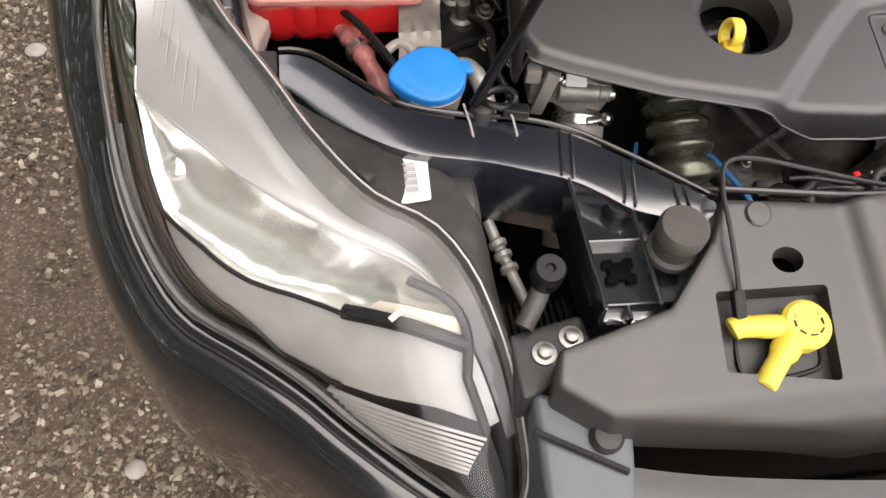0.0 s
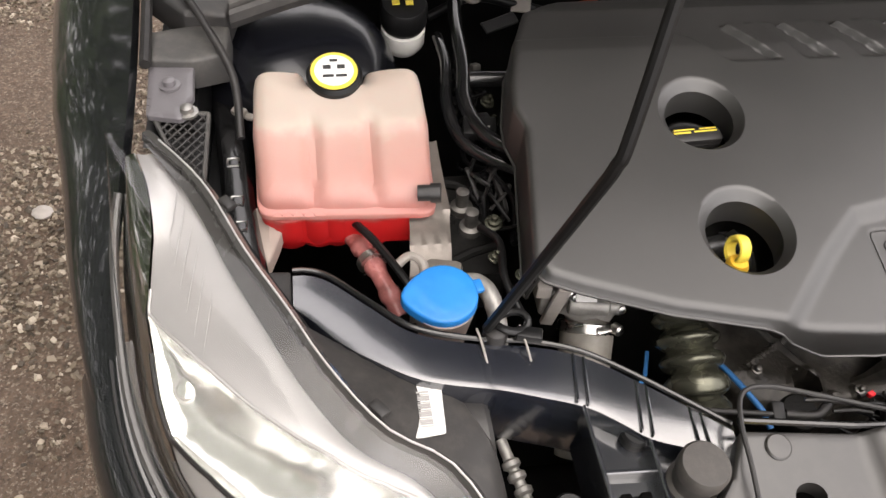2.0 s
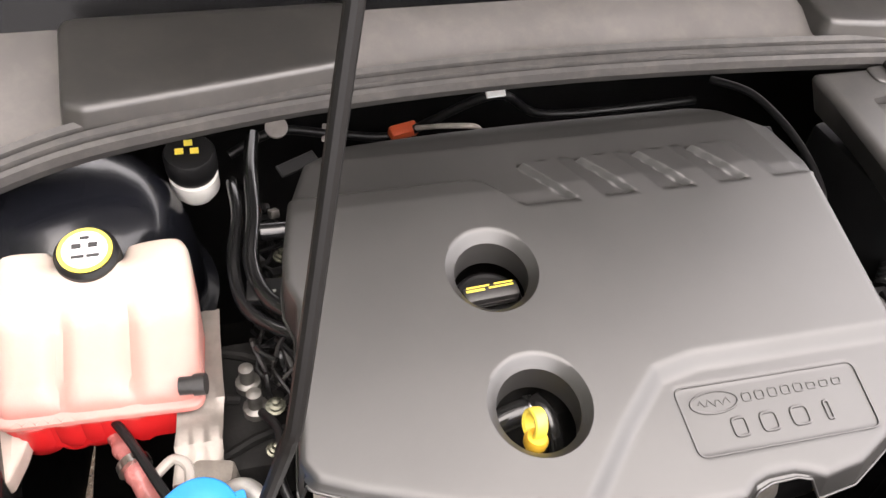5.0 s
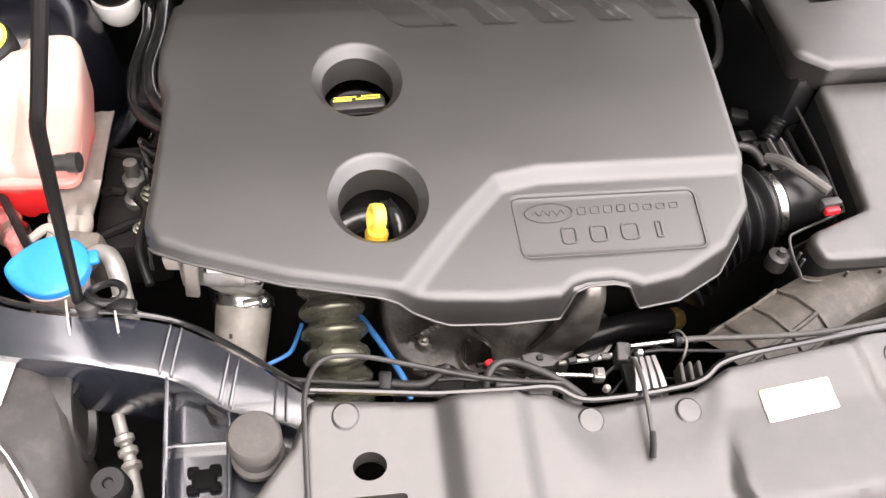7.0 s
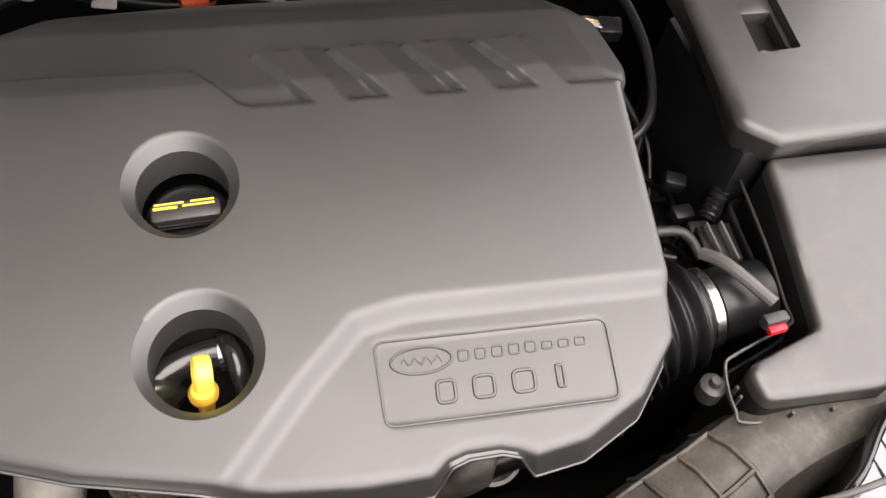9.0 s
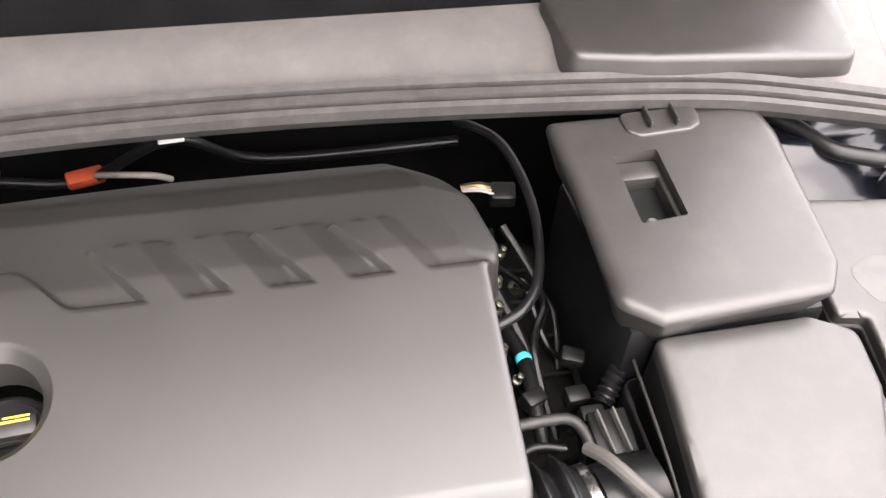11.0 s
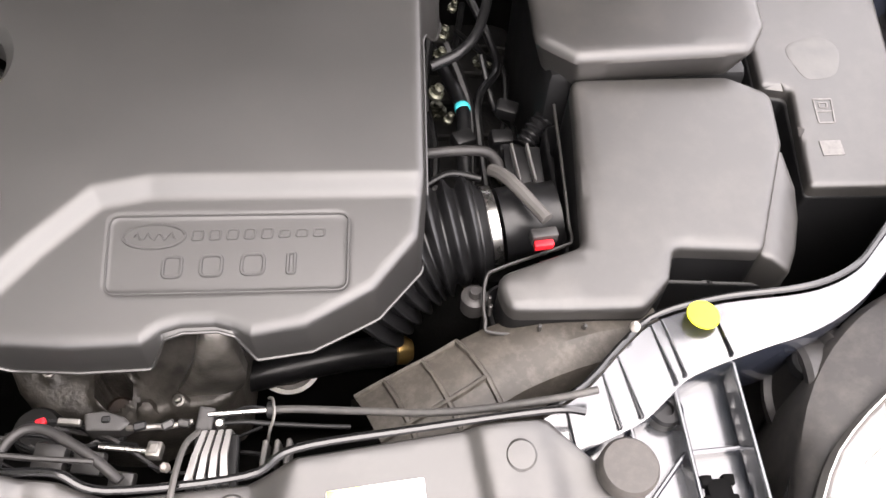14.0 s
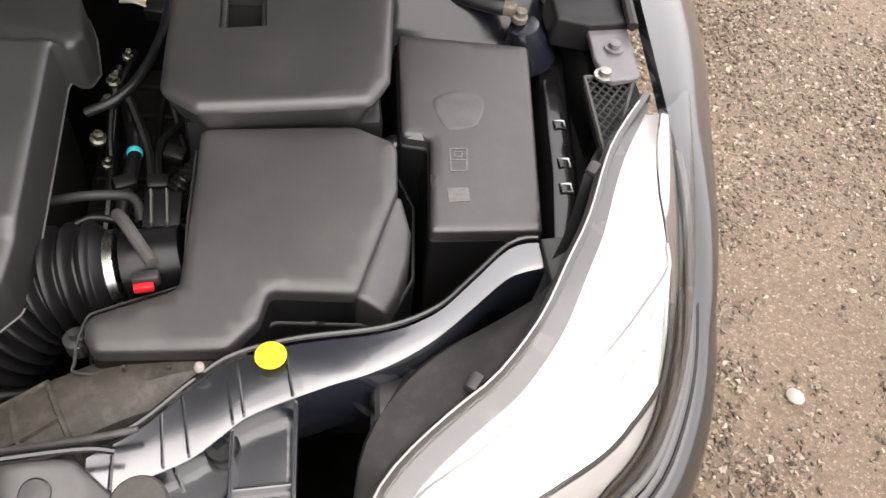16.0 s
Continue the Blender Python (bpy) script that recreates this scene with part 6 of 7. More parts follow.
tube(bm, smooth_line([(-0.404, 0.462, 0.808), (-0.410, 0.448, 0.798), (-0.424, 0.428, 0.788)], 4), 0.008, 12)
part("stub", bm, GREYP, k)
bm = bmesh.new()
relief(bm, filleted([(-0.508, 0.578), (-0.482, 0.580), (-0.485, 0.520), (-0.511, 0.517)], 0.003), lambda x, y: 0.8375 - 0.16 * (y - 0.52), 0.0012, 0.0005, 0.008)
lab = tagged(part("lamp_sticker", bm, WHITE), "white paper sticker with a barcode on the lamp housing", "sticker")
for j in range(14):
    bm = bmesh.new()
    y = 0.527 + 0.0026 * j
    block(bm, pose(-0.4985, y, 0.8380 - 0.16 * (y - 0.52), -9), (0.010, 0.0006 + 0.0009 * (j * 7 % 3), 0.0006), 0)
    part("barcode_bar", bm, bpy.data.materials["grey_print"], lab)

# ---- left of the engine ----
h = thing("heater_hoses", (-0.40, 0.95, 0.8), "pair of shiny black coolant hoses beside the engine", "hose")
pipe("hose", [(-0.390, 1.13, 0.840), (-0.397, 1.075, 0.838), (-0.400, 0.996, 0.834), (-0.408, 0.925, 0.832), (-0.394, 0.868, 0.832), (-0.350, 0.835, 0.828)], 0.0086, GLOSSY, "", "", h)
pipe("hose", [(-0.415, 1.085, 0.800), (-0.419, 1.068, 0.822), (-0.417, 1.011, 0.824), (-0.426, 0.930, 0.822), (-0.412, 0.864, 0.820), (-0.350, 0.820, 0.816)], 0.0072, GLOSSY, "", "", h)
pipe("cross_pipe", [(-0.395, 0.975, 0.826), (-0.345, 0.972, 0.826)], 0.010, GLOSSY, "", "", h)
bm = bmesh.new()
lathe(bm, (-0.360, 1.165, 0.822), (0, -0.5, 0.85), [(0.014, 0), (0.014, 0.004), (0.0, 0.004)], 20)
solo("round_tag", bm, PALE, "round pale grey tag near the bulkhead", "tag")
bm = bmesh.new()
block(bm, pose(-0.290, 1.175, 0.800, 35, 0, -12), (0.027, 0.024, 0.003), 0.001, 1)
solo("square_tag", bm, PALE, "square pale paper tag near the bulkhead", "tag")
bm = bmesh.new()
block(bm, pose(-0.345, 1.060, 0.845, 25, 0, 28), (0.050, 0.016, 0.004), 0.001, 1)
solo("black_label", bm, DARK, "black printed strip on a bracket near the bulkhead", "label")
bm = bmesh.new()
block(bm, pose(-0.089, 1.140, 0.862, 30, 0, 3), (0.026, 0.012, 0.003), 0.001, 1)
solo("white_tag", bm, WHITE, "small white tag tucked under the cowl seal", "tag")
o = thing("orange_connector", (-0.18, 1.19, 0.78), "orange-red wiring connector under the cowl with a pale lead", "connector")
bm = bmesh.new()
block(bm, pose(-0.195, 1.185, 0.785, 20, 0, 15), (0.040, 0.018, 0.016), 0.004)
part("plug", bm, ORANGE, o)
pipe("lead", [(-0.18, 1.175, 0.795), (-0.15, 1.150, 0.812), (-0.115, 1.140, 0.815), (-0.10, 1.150, 0.80)], 0.0035, PALE, "", "", o)
bm = bmesh.new()
block(bm, pose(-0.460, 0.708, 0.783, 12, 0, -12), (0.036, 0.036, 0.046), 0.006)
solo("rubber_block", bm, surface("brown_rubber", (0.16, 0.14, 0.12), 0.7, vary=0.2, scale=50, bump=0.3, dust=0.3), "dusty brown rubber mount behind the washer cap", "mount")
pipe("air_con_pipe", [(-0.452, 0.684, 0.802), (-0.440, 0.686, 0.812), (-0.429, 0.680, 0.814), (-0.422, 0.666, 0.811), (-0.418, 0.648, 0.798), (-0.416, 0.636, 0.770)], 0.0085, ALLOY, "bent aluminium pipe beside the washer cap", "pipe")
c = thing("coolant_return", (-0.52, 0.73, 0.78), "pink coolant hose with steel clamps below the tank", "hose")
bm = bmesh.new()
ax = even_line(smooth_line([(-0.548, 0.790, 0.782), (-0.530, 0.752, 0.788), (-0.516, 0.715, 0.786), (-0.502, 0.685, 0.77)], 6), 24)
tube(bm, ax, [0.0088 + 0.0022 * (k % 6 in (0, 1)) for k in range(24)], 14)
part("hose", bm, PINK, c)
bm = bmesh.new()
d = (ax[11] - ax[9]).normalized()
lathe(bm, ax[10], d, [(0.012, 0), (0.0145, 0), (0.0145, 0.008), (0.012, 0.008)], 18)
part("clamp", bm, STEEL, c)
bm = bmesh.new()
tube(bm, smooth_line([(-0.505, 0.720, 0.80), (-0.490, 0.728, 0.806), (-0.478, 0.716, 0.806), (-0.480, 0.695, 0.80)], 5), 0.0045, 10)
part("loop_tube", bm, PALE, c)
bm = bmesh.new()
tube(bm, smooth_line([(-0.540, 0.778, 0.806), (-0.522, 0.745, 0.812), (-0.500, 0.700, 0.812), (-0.482, 0.668, 0.80)], 5), 0.0042, 8)
part("black_lead", bm, HOSE, c)
for x, y in ((-0.425, 0.815), (-0.420, 0.785)):
    bm = bmesh.new()
    lathe(bm, (x, y, 0.775), (0, 0, 1), [(0.012, 0), (0.012, 0.008), (0.007, 0.010), (0.007, 0.028), (0.0, 0.030)], 14)
    solo("mount_stud", bm, surface("dull_steel", (0.24, 0.23, 0.215), 0.45, metal=0.8, vary=0.3, scale=60) if y > 0.8 else bpy.data.materials["dull_steel"], "dull steel stud on the engine mount", "stud", "mount studs")
bm = bmesh.new()
block(bm, pose(-0.425, 0.80, 0.745), (0.07, 0.15, 0.06), 0.01)
em = thing("engine_mount", (-0.425, 0.80, 0.72), "dark cast engine mount beside the engine", "engine mount")
part("body", bm, GRIME, em)
for x0, y0, x1, y1 in ((-0.452, 0.862, -0.398, 0.835), (-0.452, 0.740, -0.396, 0.762), (-0.455, 0.80, -0.435, 0.80)):
    bm = bmesh.new()
    tube(bm, [(x0, y0, 0.776), ((x0 + x1) / 2, (y0 + y1) / 2, 0.780), (x1, y1, 0.776)], 0.005, 8)
    part("rib", bm, GRIME, em)
bm = bmesh.new()
block(bm, pose(-0.648, 0.905, 0.848, 15, 0, -35), (0.016, 0.010, 0.008), 0.002)
lathe(bm, (-0.640, 0.899, 0.846), (0.8, -0.5, 0.2), [(0.004, 0), (0.004, 0.008), (0.0025, 0.010), (0.0, 0.010)], 10)
solo("pale_connector", bm, PALE, "small pale plastic clip on the pipe beside the coolant tank", "clip")
pipe("mount_lead", [(-0.415, 0.765, 0.80), (-0.402, 0.735, 0.81), (-0.405, 0.690, 0.81), (-0.395, 0.655, 0.80)], 0.004, HOSE, "thin black hose curling beside the engine cover", "hose")

# ---- clutter between the hoses and the engine cover ----
sl = thing("side_loom", (-0.40, 0.95, 0.76), "knot of black wiring, clips and plugs beside the engine", "wiring loom")
srnd = random.Random(8)
for k in range(16):
    y0 = srnd.uniform(0.80, 1.06)
    pts = [(srnd.uniform(-0.415, -0.372), y0, srnd.uniform(0.775, 0.812))]
    for j in range(3):
        pts.append((srnd.uniform(-0.42, -0.372), pts[-1][1] - srnd.uniform(0.012, 0.045), srnd.uniform(0.77, 0.812)))
    pipe("wire", pts, srnd.uniform(0.0015, 0.004), srnd.choice((HOSE, DARK, RUBBER, GREYP, GLOSSY)), "", "", sl, 5, 6)
for k in range(12):
    bm = bmesh.new()
    block(bm, pose(srnd.uniform(-0.415, -0.378), srnd.uniform(0.74, 1.05), srnd.uniform(0.785, 0.812), srnd.uniform(-25, 25), srnd.uniform(-25, 25), srnd.uniform(-60, 60)), (srnd.uniform(0.010, 0.026), srnd.uniform(0.008, 0.014), 0.010), 0.002)
    part("plug", bm, srnd.choice((PLASTIC, DARK, GREYP)), sl)
for x, y, z, r in ((-0.378, 0.945, 0.815, 0.006), (-0.380, 0.905, 0.818, 0.0055), (-0.396, 0.985, 0.812, 0.005), (-0.402, 0.765, 0.805, 0.0065), (-0.408, 0.722, 0.802, 0.005), (-0.385, 0.70, 0.80, 0.005)):
    bm = bmesh.new()
    lathe(bm, (x, y, z), (srnd.uniform(-0.3, 0.3), -0.2, 1), [(r * 1.4, 0), (r * 1.4, 0.0015), (r, 0.002), (r, 0.006), (r * 0.5, 0.0065), (r * 0.5, 0.012), (0.0, 0.0125)], 12)
    part("nut", bm, COIL, sl)
bm = bmesh.new()
block(bm, pose(-0.398, 0.885, 0.828, 10, 0, -8), (0.036, 0.026, 0.012), 0.002)
part("relay", bm, DARK, sl, "square black relay with a grey mark")
bm = bmesh.new()
block(bm, pose(-0.398, 0.881, 0.8342, 10, 0, -8), (0.020, 0.0022, 0.0008), 0)
part("relay_mark", bm, bpy.data.materials["grey_print"], sl)

# ---- front of the engine ----
e = thing("exhaust_valve", (-0.33, 0.66, 0.70), "dull alloy exhaust gas valve with a clamped canister", "engine part")
bm = bmesh.new()
lathe(bm, (-0.338, 0.580, 0.661), (0.15, 0.72, 0.67), [(0.0215, 0), (0.0235, 0.05), (0.0260, 0.100), (0.0268, 0.130), (0.022, 0.134), (0.018, 0.138), (0.0, 0.139)], 32)
part("canister", bm, surface("cream_metal", (0.34, 0.32, 0.285), 0.45, metal=0.15, vary=0.25, scale=50, bump=0.2, dust=0.2), e, "cream-grey metal canister")
bm = bmesh.new()
lathe(bm, (-0.3199, 0.6685, 0.7425), (0.15, 0.72, 0.67), [(0.0268, 0), (0.0288, 0.001), (0.0288, 0.010), (0.0268, 0.011)], 32)
lathe(bm, (-0.3000, 0.6557, 0.7651), (0.5, -0.8, 0.3), [(0.006, 0), (0.006, 0.008), (0.004, 0.010), (0.0, 0.010)], 12)
block(bm, pose(-0.308, 0.6545, 0.7635, 20, 0, 12), (0.022, 0.008, 0.010), 0.002)
part("band_clamp", bm, STEEL, e)
for j in range(3):
    bm = bmesh.new()
    block(bm, pose(-0.332 + 0.0065 * j, 0.6325, 0.7430, 45), (0.003, 0.0045, 0.001), 0)
    part("stamp_bar", bm, INK, e)
bm = bmesh.new()
relief(bm, filleted([(-0.372, 0.700), (-0.300, 0.700), (-0.298, 0.664), (-0.305, 0.658), (-0.330, 0.660), (-0.354, 0.668), (-0.372, 0.672)], 0.004), lambda x, y: 0.808 + 0.06 * (y - 0.66) + 0.003 * np.sin(x * 210), 0.030, 0.003, 0.004)
part("casting", bm, ALLOY, e)
bm = bmesh.new()
block(bm, pose(-0.3605, 0.664, 0.794, 8, 8, -8), (0.013, 0.006, 0.062), 0.002)
block(bm, pose(-0.374, 0.667, 0.817, 8, 0, -8), (0.014, 0.010, 0.018), 0.002)
part("side_plate", bm, PALE, e, "pale upright plate beside the valve")
bm = bmesh.new()
lathe(bm, (-0.348, 0.664, 0.797), (1, -0.15, -0.02), [(0.009, 0), (0.010, 0.002), (0.010, 0.036), (0.008, 0.038), (0.008, 0.048), (0.0, 0.048)], 20)
part("actuator", bm, ALLOY, e)
bm = bmesh.new()
lathe(bm, (-0.322, 0.680, 0.752), (0.10, 0.20, 0.97), [(0.018, 0), (0.020, 0.004), (0.020, 0.010), (0.017, 0.012), (0.017, 0.030)], 28)
part("neck", bm, ALLOY, e)
for x, y, z in ((-0.302, 0.652, 0.796), (-0.318, 0.655, 0.793), (-0.345, 0.662, 0.806)):
    bm = bmesh.new()
    lathe(bm, (x, y + 0.006, z), (0.1, -0.9, 0.4), [(0.0055, 0), (0.0055, 0.005), (0.0038, 0.006), (0.0038, 0.010), (0.0, 0.011)], 12)
    part("bolt_head", bm, STEEL, e)
bm = bmesh.new()
block(bm, pose(-0.335, 0.6585, 0.8135, 40, 0, -8), (0.019, 0.011, 0.001), 0)
part("paper_label", bm, WHITE, e)
bm = bmesh.new()
ax = even_line([(-0.240, 0.70, 0.795), (-0.238, 0.65, 0.782), (-0.236, 0.595, 0.755), (-0.234, 0.555, 0.715)], 120)
tube(bm, ax, [0.0215 + 0.0095 * abs(math.sin(math.pi * k / 120 * 8.1)) for k in range(120)], 28)
solo("corrugated_pipe", bm, COIL, "oily dark metal corrugated exhaust pipe", "corrugated pipe")
pipe("blue_lead", [(-0.266, 0.640, 0.742), (-0.271, 0.626, 0.741), (-0.277, 0.612, 0.740), (-0.286, 0.605, 0.740), (-0.300, 0.600, 0.738)], 0.0021, WIREBLUE, "bright blue wire beside the corrugated pipe", "wire")
pipe("blue_lead", [(-0.222, 0.662, 0.736), (-0.208, 0.641, 0.740), (-0.196, 0.615, 0.741), (-0.188, 0.597, 0.741), (-0.181, 0.580, 0.740), (-0.176, 0.566, 0.739), (-0.173, 0.550, 0.734)], 0.0030, WIREBLUE, "bright blue wire beside the corrugated pipe", "wire")


def casting_height(x, y):
    z = 0.700 + 0.35 * (y - 0.610) + 0.003 * np.sin(x * 34 + 0.6) + 0.002 * np.sin(y * 90 + x * 30)
    bore = np.hypot(x + 0.097, y - 0.611)
    z = z - 0.040 * step((0.0150 - bore) / 0.003) + 0.004 * step((0.022 - bore) / 0.006)
    for cx, cy, r, h in ((-0.043, 0.601, 0.009, 0.004), (-0.149, 0.626, 0.009, 0.004), (-0.070, 0.595, 0.010, 0.006)):
        z = z + h * step((r - np.hypot(x - cx, y - cy)) / (r * 0.5))
    for cx, cy, slope in ((-0.087, 0.628, -1.0), (-0.150, 0.636, 1.8), (-0.010, 0.625, 0.5)):
        ridge = np.abs(x - cx - slope * (y - cy))
        z = z + 0.004 * np.clip(1 - ridge / 0.0055, 0, 1) * step((y - cy + 0.012) / 0.008)
    return z


bm = bmesh.new()
relief(bm, filleted([(-0.188, 0.700), (-0.187, 0.655), (-0.185, 0.635), (-0.176, 0.615), (-0.152, 0.597), (-0.113, 0.585), (-0.080, 0.583), (-0.050, 0.593), (-0.012, 0.596), (0.000, 0.602), (0.008, 0.614), (0.012, 0.640), (0.014, 0.700)], 0.008), casting_height, 0.08, 0.006, 0.0028)
ec = thing("engine_casting", (-0.08, 0.62, 0.66), "dark oily cast alloy front of the engine below the cover", "engine part")
OILY = surface("dirty_alloy", (0.050, 0.045, 0.039), 0.36, metal=0.25, vary=0.6, scale=50, bump=0.5, grain=260, dust=0.05)
part("casting", bm, OILY, ec)
bm = bmesh.new()
lathe(bm, (-0.097, 0.611, 0.660), (0, -0.35, 1), [(0.0125, 0), (0.0125, 0.018), (0.0100, 0.020), (0.0, 0.020)], 26)
part("core_plug", bm, surface("rusty_plug", (0.030, 0.019, 0.014), 0.5, metal=0.3, vary=0.4, scale=90, bump=0.3), ec, "rusty brown core plug deep in its bore")
bm = bmesh.new()
lathe(bm, (-0.139, 0.567, 0.715), (0, -0.2, 1), [(0.019, 0), (0.019, 0.020), (0.017, 0.023), (0.012, 0.024), (0.0, 0.024)], 26)
part("dark_boss", bm, GRIME, ec, "black round boss below the core plug")
for x, y in ((-0.149, 0.626), (-0.043, 0.601)):
    bolt("casting_bolt", (x, y, float(casting_height(np.array([x]), np.array([y]))[0])), (0, -0.3, 1), 0.0052, bpy.data.materials["dull_steel"], "grimy bolt in the engine casting", "casting bolts")
bm = bmesh.new()
rows = []
for y, z, x0, x1 in ((0.640, 0.820, -0.009, 0.014), (0.612, 0.8145, -0.009, 0.0145), (0.604, 0.810, -0.009, 0.0148), (0.5965, 0.800, -0.010, 0.015), (0.5940, 0.790, -0.013, 0.016), (0.594, 0.765, -0.019, 0.0175), (0.595, 0.743, -0.027, 0.019), (0.600, 0.718, -0.038, 0.014), (0.608, 0.690, -0.050, 0.005)):
    us = (0, 0.08, 0.18, 0.3, 0.42, 0.58, 0.7, 0.82, 0.92, 1)
    rows.append([(x0 + (x1 - x0) * u, y + 0.006 * (2 * u - 1) ** 4, z - 0.002 * (2 * u - 1) ** 4) for u in us] + [(x0 + (x1 - x0) * u, max(y + 0.010, 0.612), z - 0.004) for u in us[::-1]])
loft(bm, rows, closed=True)
solo("alloy_bracket", bm, surface("grimy_alloy", (0.22, 0.205, 0.185), 0.32, metal=0.7, vary=0.5, scale=45, bump=0.35, grain=260, dust=0.05), "grimy cast alloy lug standing under the cover's arch", "bracket")
t = thing("throttle_fitting", (0.10, 0.66, 0.62), "black hose end with a brass fitting below the cover", "hose fitting")
pipe("hose_end", [(0.00, 0.640, 0.66), (0.06, 0.650, 0.665), (0.105, 0.660, 0.660), (0.140, 0.667, 0.650)], 0.015, HOSE, "", "", t)
bm = bmesh.new()
lathe(bm, (0.138, 0.667, 0.651), (1, 0.1, -0.15), [(0.010, 0), (0.010, 0.006), (0.014, 0.006), (0.014, 0.016), (0.010, 0.022), (0.0, 0.024)], 16)
part("brass_end", bm, BRASS, t)
bm = bmesh.new()
lathe(bm, (0.042, 0.662, 0.646), (0.10, -0.35, 0.93), [(0.029, 0), (0.031, 0.003), (0.031, 0.011), (0.027, 0.012), (0.0255, 0.006)], 36)
part("alloy_flange", bm, ALLOY, t, "round alloy flange")
bm = bmesh.new()
lathe(bm, (0.042, 0.662, 0.646), (0.10, -0.35, 0.93), [(0.0262, 0.0), (0.0262, 0.007), (0.022, 0.008), (0.021, 0.006), (0.010, 0.006), (0.009, 0.010), (0.0, 0.010)], 32)
part("flange_disc", bm, OILY, t, "dark dished disc inside the flange")

rc = thing("release_cable", (-0.2, 0.5, 0.83), "thin black bonnet release cable looped over the radiator cover", "cable")
pipe("cable", [(-0.268, 0.402, 0.816), (-0.267, 0.430, 0.832), (-0.266, 0.465, 0.846), (-0.264, 0.496, 0.853), (-0.252, 0.522, 0.852), (-0.226, 0.527, 0.849), (-0.182, 0.518, 0.842), (-0.121, 0.502, 0.835), (-0.06, 0.497, 0.826)], 0.0021, RUBBER, "", "", rc, 6, 8)
bm = bmesh.new()
block(bm, pose(-0.268, 0.412, 0.820, 30, 0, 0), (0.010, 0.026, 0.010), 0.003)
part("cable_end", bm, DARK, rc)
lc = thing("latch_cable", (0.1, 0.52, 0.82), "thin grey latch cable running along the radiator cover", "cable")
pipe("cable", [(0.050, 0.530, 0.820), (0.072, 0.529, 0.821), (0.110, 0.524, 0.824), (0.170, 0.516, 0.832), (0.235, 0.517, 0.840), (0.275, 0.522, 0.842)], 0.0027, GREYP, "", "", lc)
bm = bmesh.new()
tube(bm, [(0.009, 0.529, 0.820), (0.050, 0.530, 0.820)], 0.0019, 8)
part("inner_wire", bm, STEEL, lc)
bm = bmesh.new()
lathe(bm, (0.048, 0.530, 0.820), (1, 0, 0), [(0.003, 0), (0.006, 0.001), (0.006, 0.005), (0.003, 0.006)], 12)
part("stop", bm, DARK, lc)
bm = bmesh.new()
tube(bm, smooth_line([(0.049, 0.540, 0.818), (0.053, 0.534, 0.828), (0.0545, 0.522, 0.829), (0.051, 0.513, 0.822), (0.049, 0.510, 0.812)], 4), 0.0011, 6)
part("wire_loop", bm, bpy.data.materials["dull_steel"], lc, "thin bent wire loop")
hk = thing("safety_hook", (0.0, 0.47, 0.82), "grey steel bonnet safety hook through the radiator cover", "hook")
bm = bmesh.new()
tube(bm, smooth_line([(0.004, 0.516, 0.822), (0.000, 0.500, 0.838), (-0.003, 0.477, 0.844), (-0.006, 0.450, 0.840), (-0.0085, 0.430, 0.834), (-0.010, 0.424, 0.830)], 4), 0.0021, 8)
part("rod", bm, GREYP, hk)
bm = bmesh.new()
tube(bm, smooth_line([(-0.0066, 0.440, 0.8375), (-0.0085, 0.430, 0.834), (-0.0100, 0.423, 0.829)], 4), 0.0026, 8)
part("hook_tip", bm, DARK, hk, "black dipped tip of the hook")
for k in range(4):
    bm = bmesh.new()
    shell(bm, [[(x0 + dx, y, z) for dx in (-w0, w0)] for x0, y, z, w0 in ((0.0085 + 0.0052 * k, 0.520, 0.806, 0.0016), (0.0082 + 0.0053 * k, 0.516, 0.823, 0.0017), (0.0040 + 0.0062 * k, 0.498, 0.826, 0.0021), (-0.0002 + 0.0078 * k, 0.480, 0.823, 0.0024), (-0.0004 + 0.0078 * k, 0.478, 0.806, 0.0024))], 0.003)
    part("guide_fin", bm, surface("bright_plated", (0.42, 0.41, 0.40), 0.32, metal=0.6, vary=0.15) if k == 0 else bpy.data.materials["bright_plated"], hk)
bm = bmesh.new()
block(bm, pose(0.014, 0.499, 0.806, 5), (0.030, 0.038, 0.008), 0.001, 1)
part("guide_base", bm, DARK, hk)
for k in range(3):
    bm = bmesh.new()
    block(bm, pose(0.047 + 0.008 * k, 0.502, 0.808, 8, 0, -8), (0.0035, 0.018, 0.018), 0.001, 1)
    part("outer_fin", bm, GREYP, hk)
w = thing("front_loom", (-0.08, 0.51, 0.80), "tangle of black wiring along the front of the engine", "wiring loom")
pipe("thick_hose", [(-0.124, 0.488, 0.812), (-0.123, 0.500, 0.822), (-0.119, 0.512, 0.825), (-0.110, 0.521, 0.826), (-0.097, 0.5215, 0.826), (-0.079, 0.512, 0.826), (-0.061, 0.500, 0.824), (-0.044, 0.486, 0.818)], 0.0036, RUBBER, "", "", w)
pipe("rail", [(-0.292, 0.545, 0.800), (-0.273, 0.541, 0.800), (-0.240, 0.535, 0.800), (-0.203, 0.529, 0.800), (-0.194, 0.528, 0.800)], 0.0026, RUBBER, "", "", w)
pipe("hose_end", [(-0.194, 0.528, 0.800), (-0.180, 0.525, 0.800), (-0.167, 0.524, 0.801), (-0.157, 0.530, 0.801), (-0.146, 0.540, 0.798)], 0.0042, RUBBER, "", "", w)
bm = bmesh.new()
block(bm, pose(-0.1995, 0.532, 0.798, 15, 0, -8), (0.011, 0.016, 0.012), 0.002)
part("connector", bm, DARK, w)
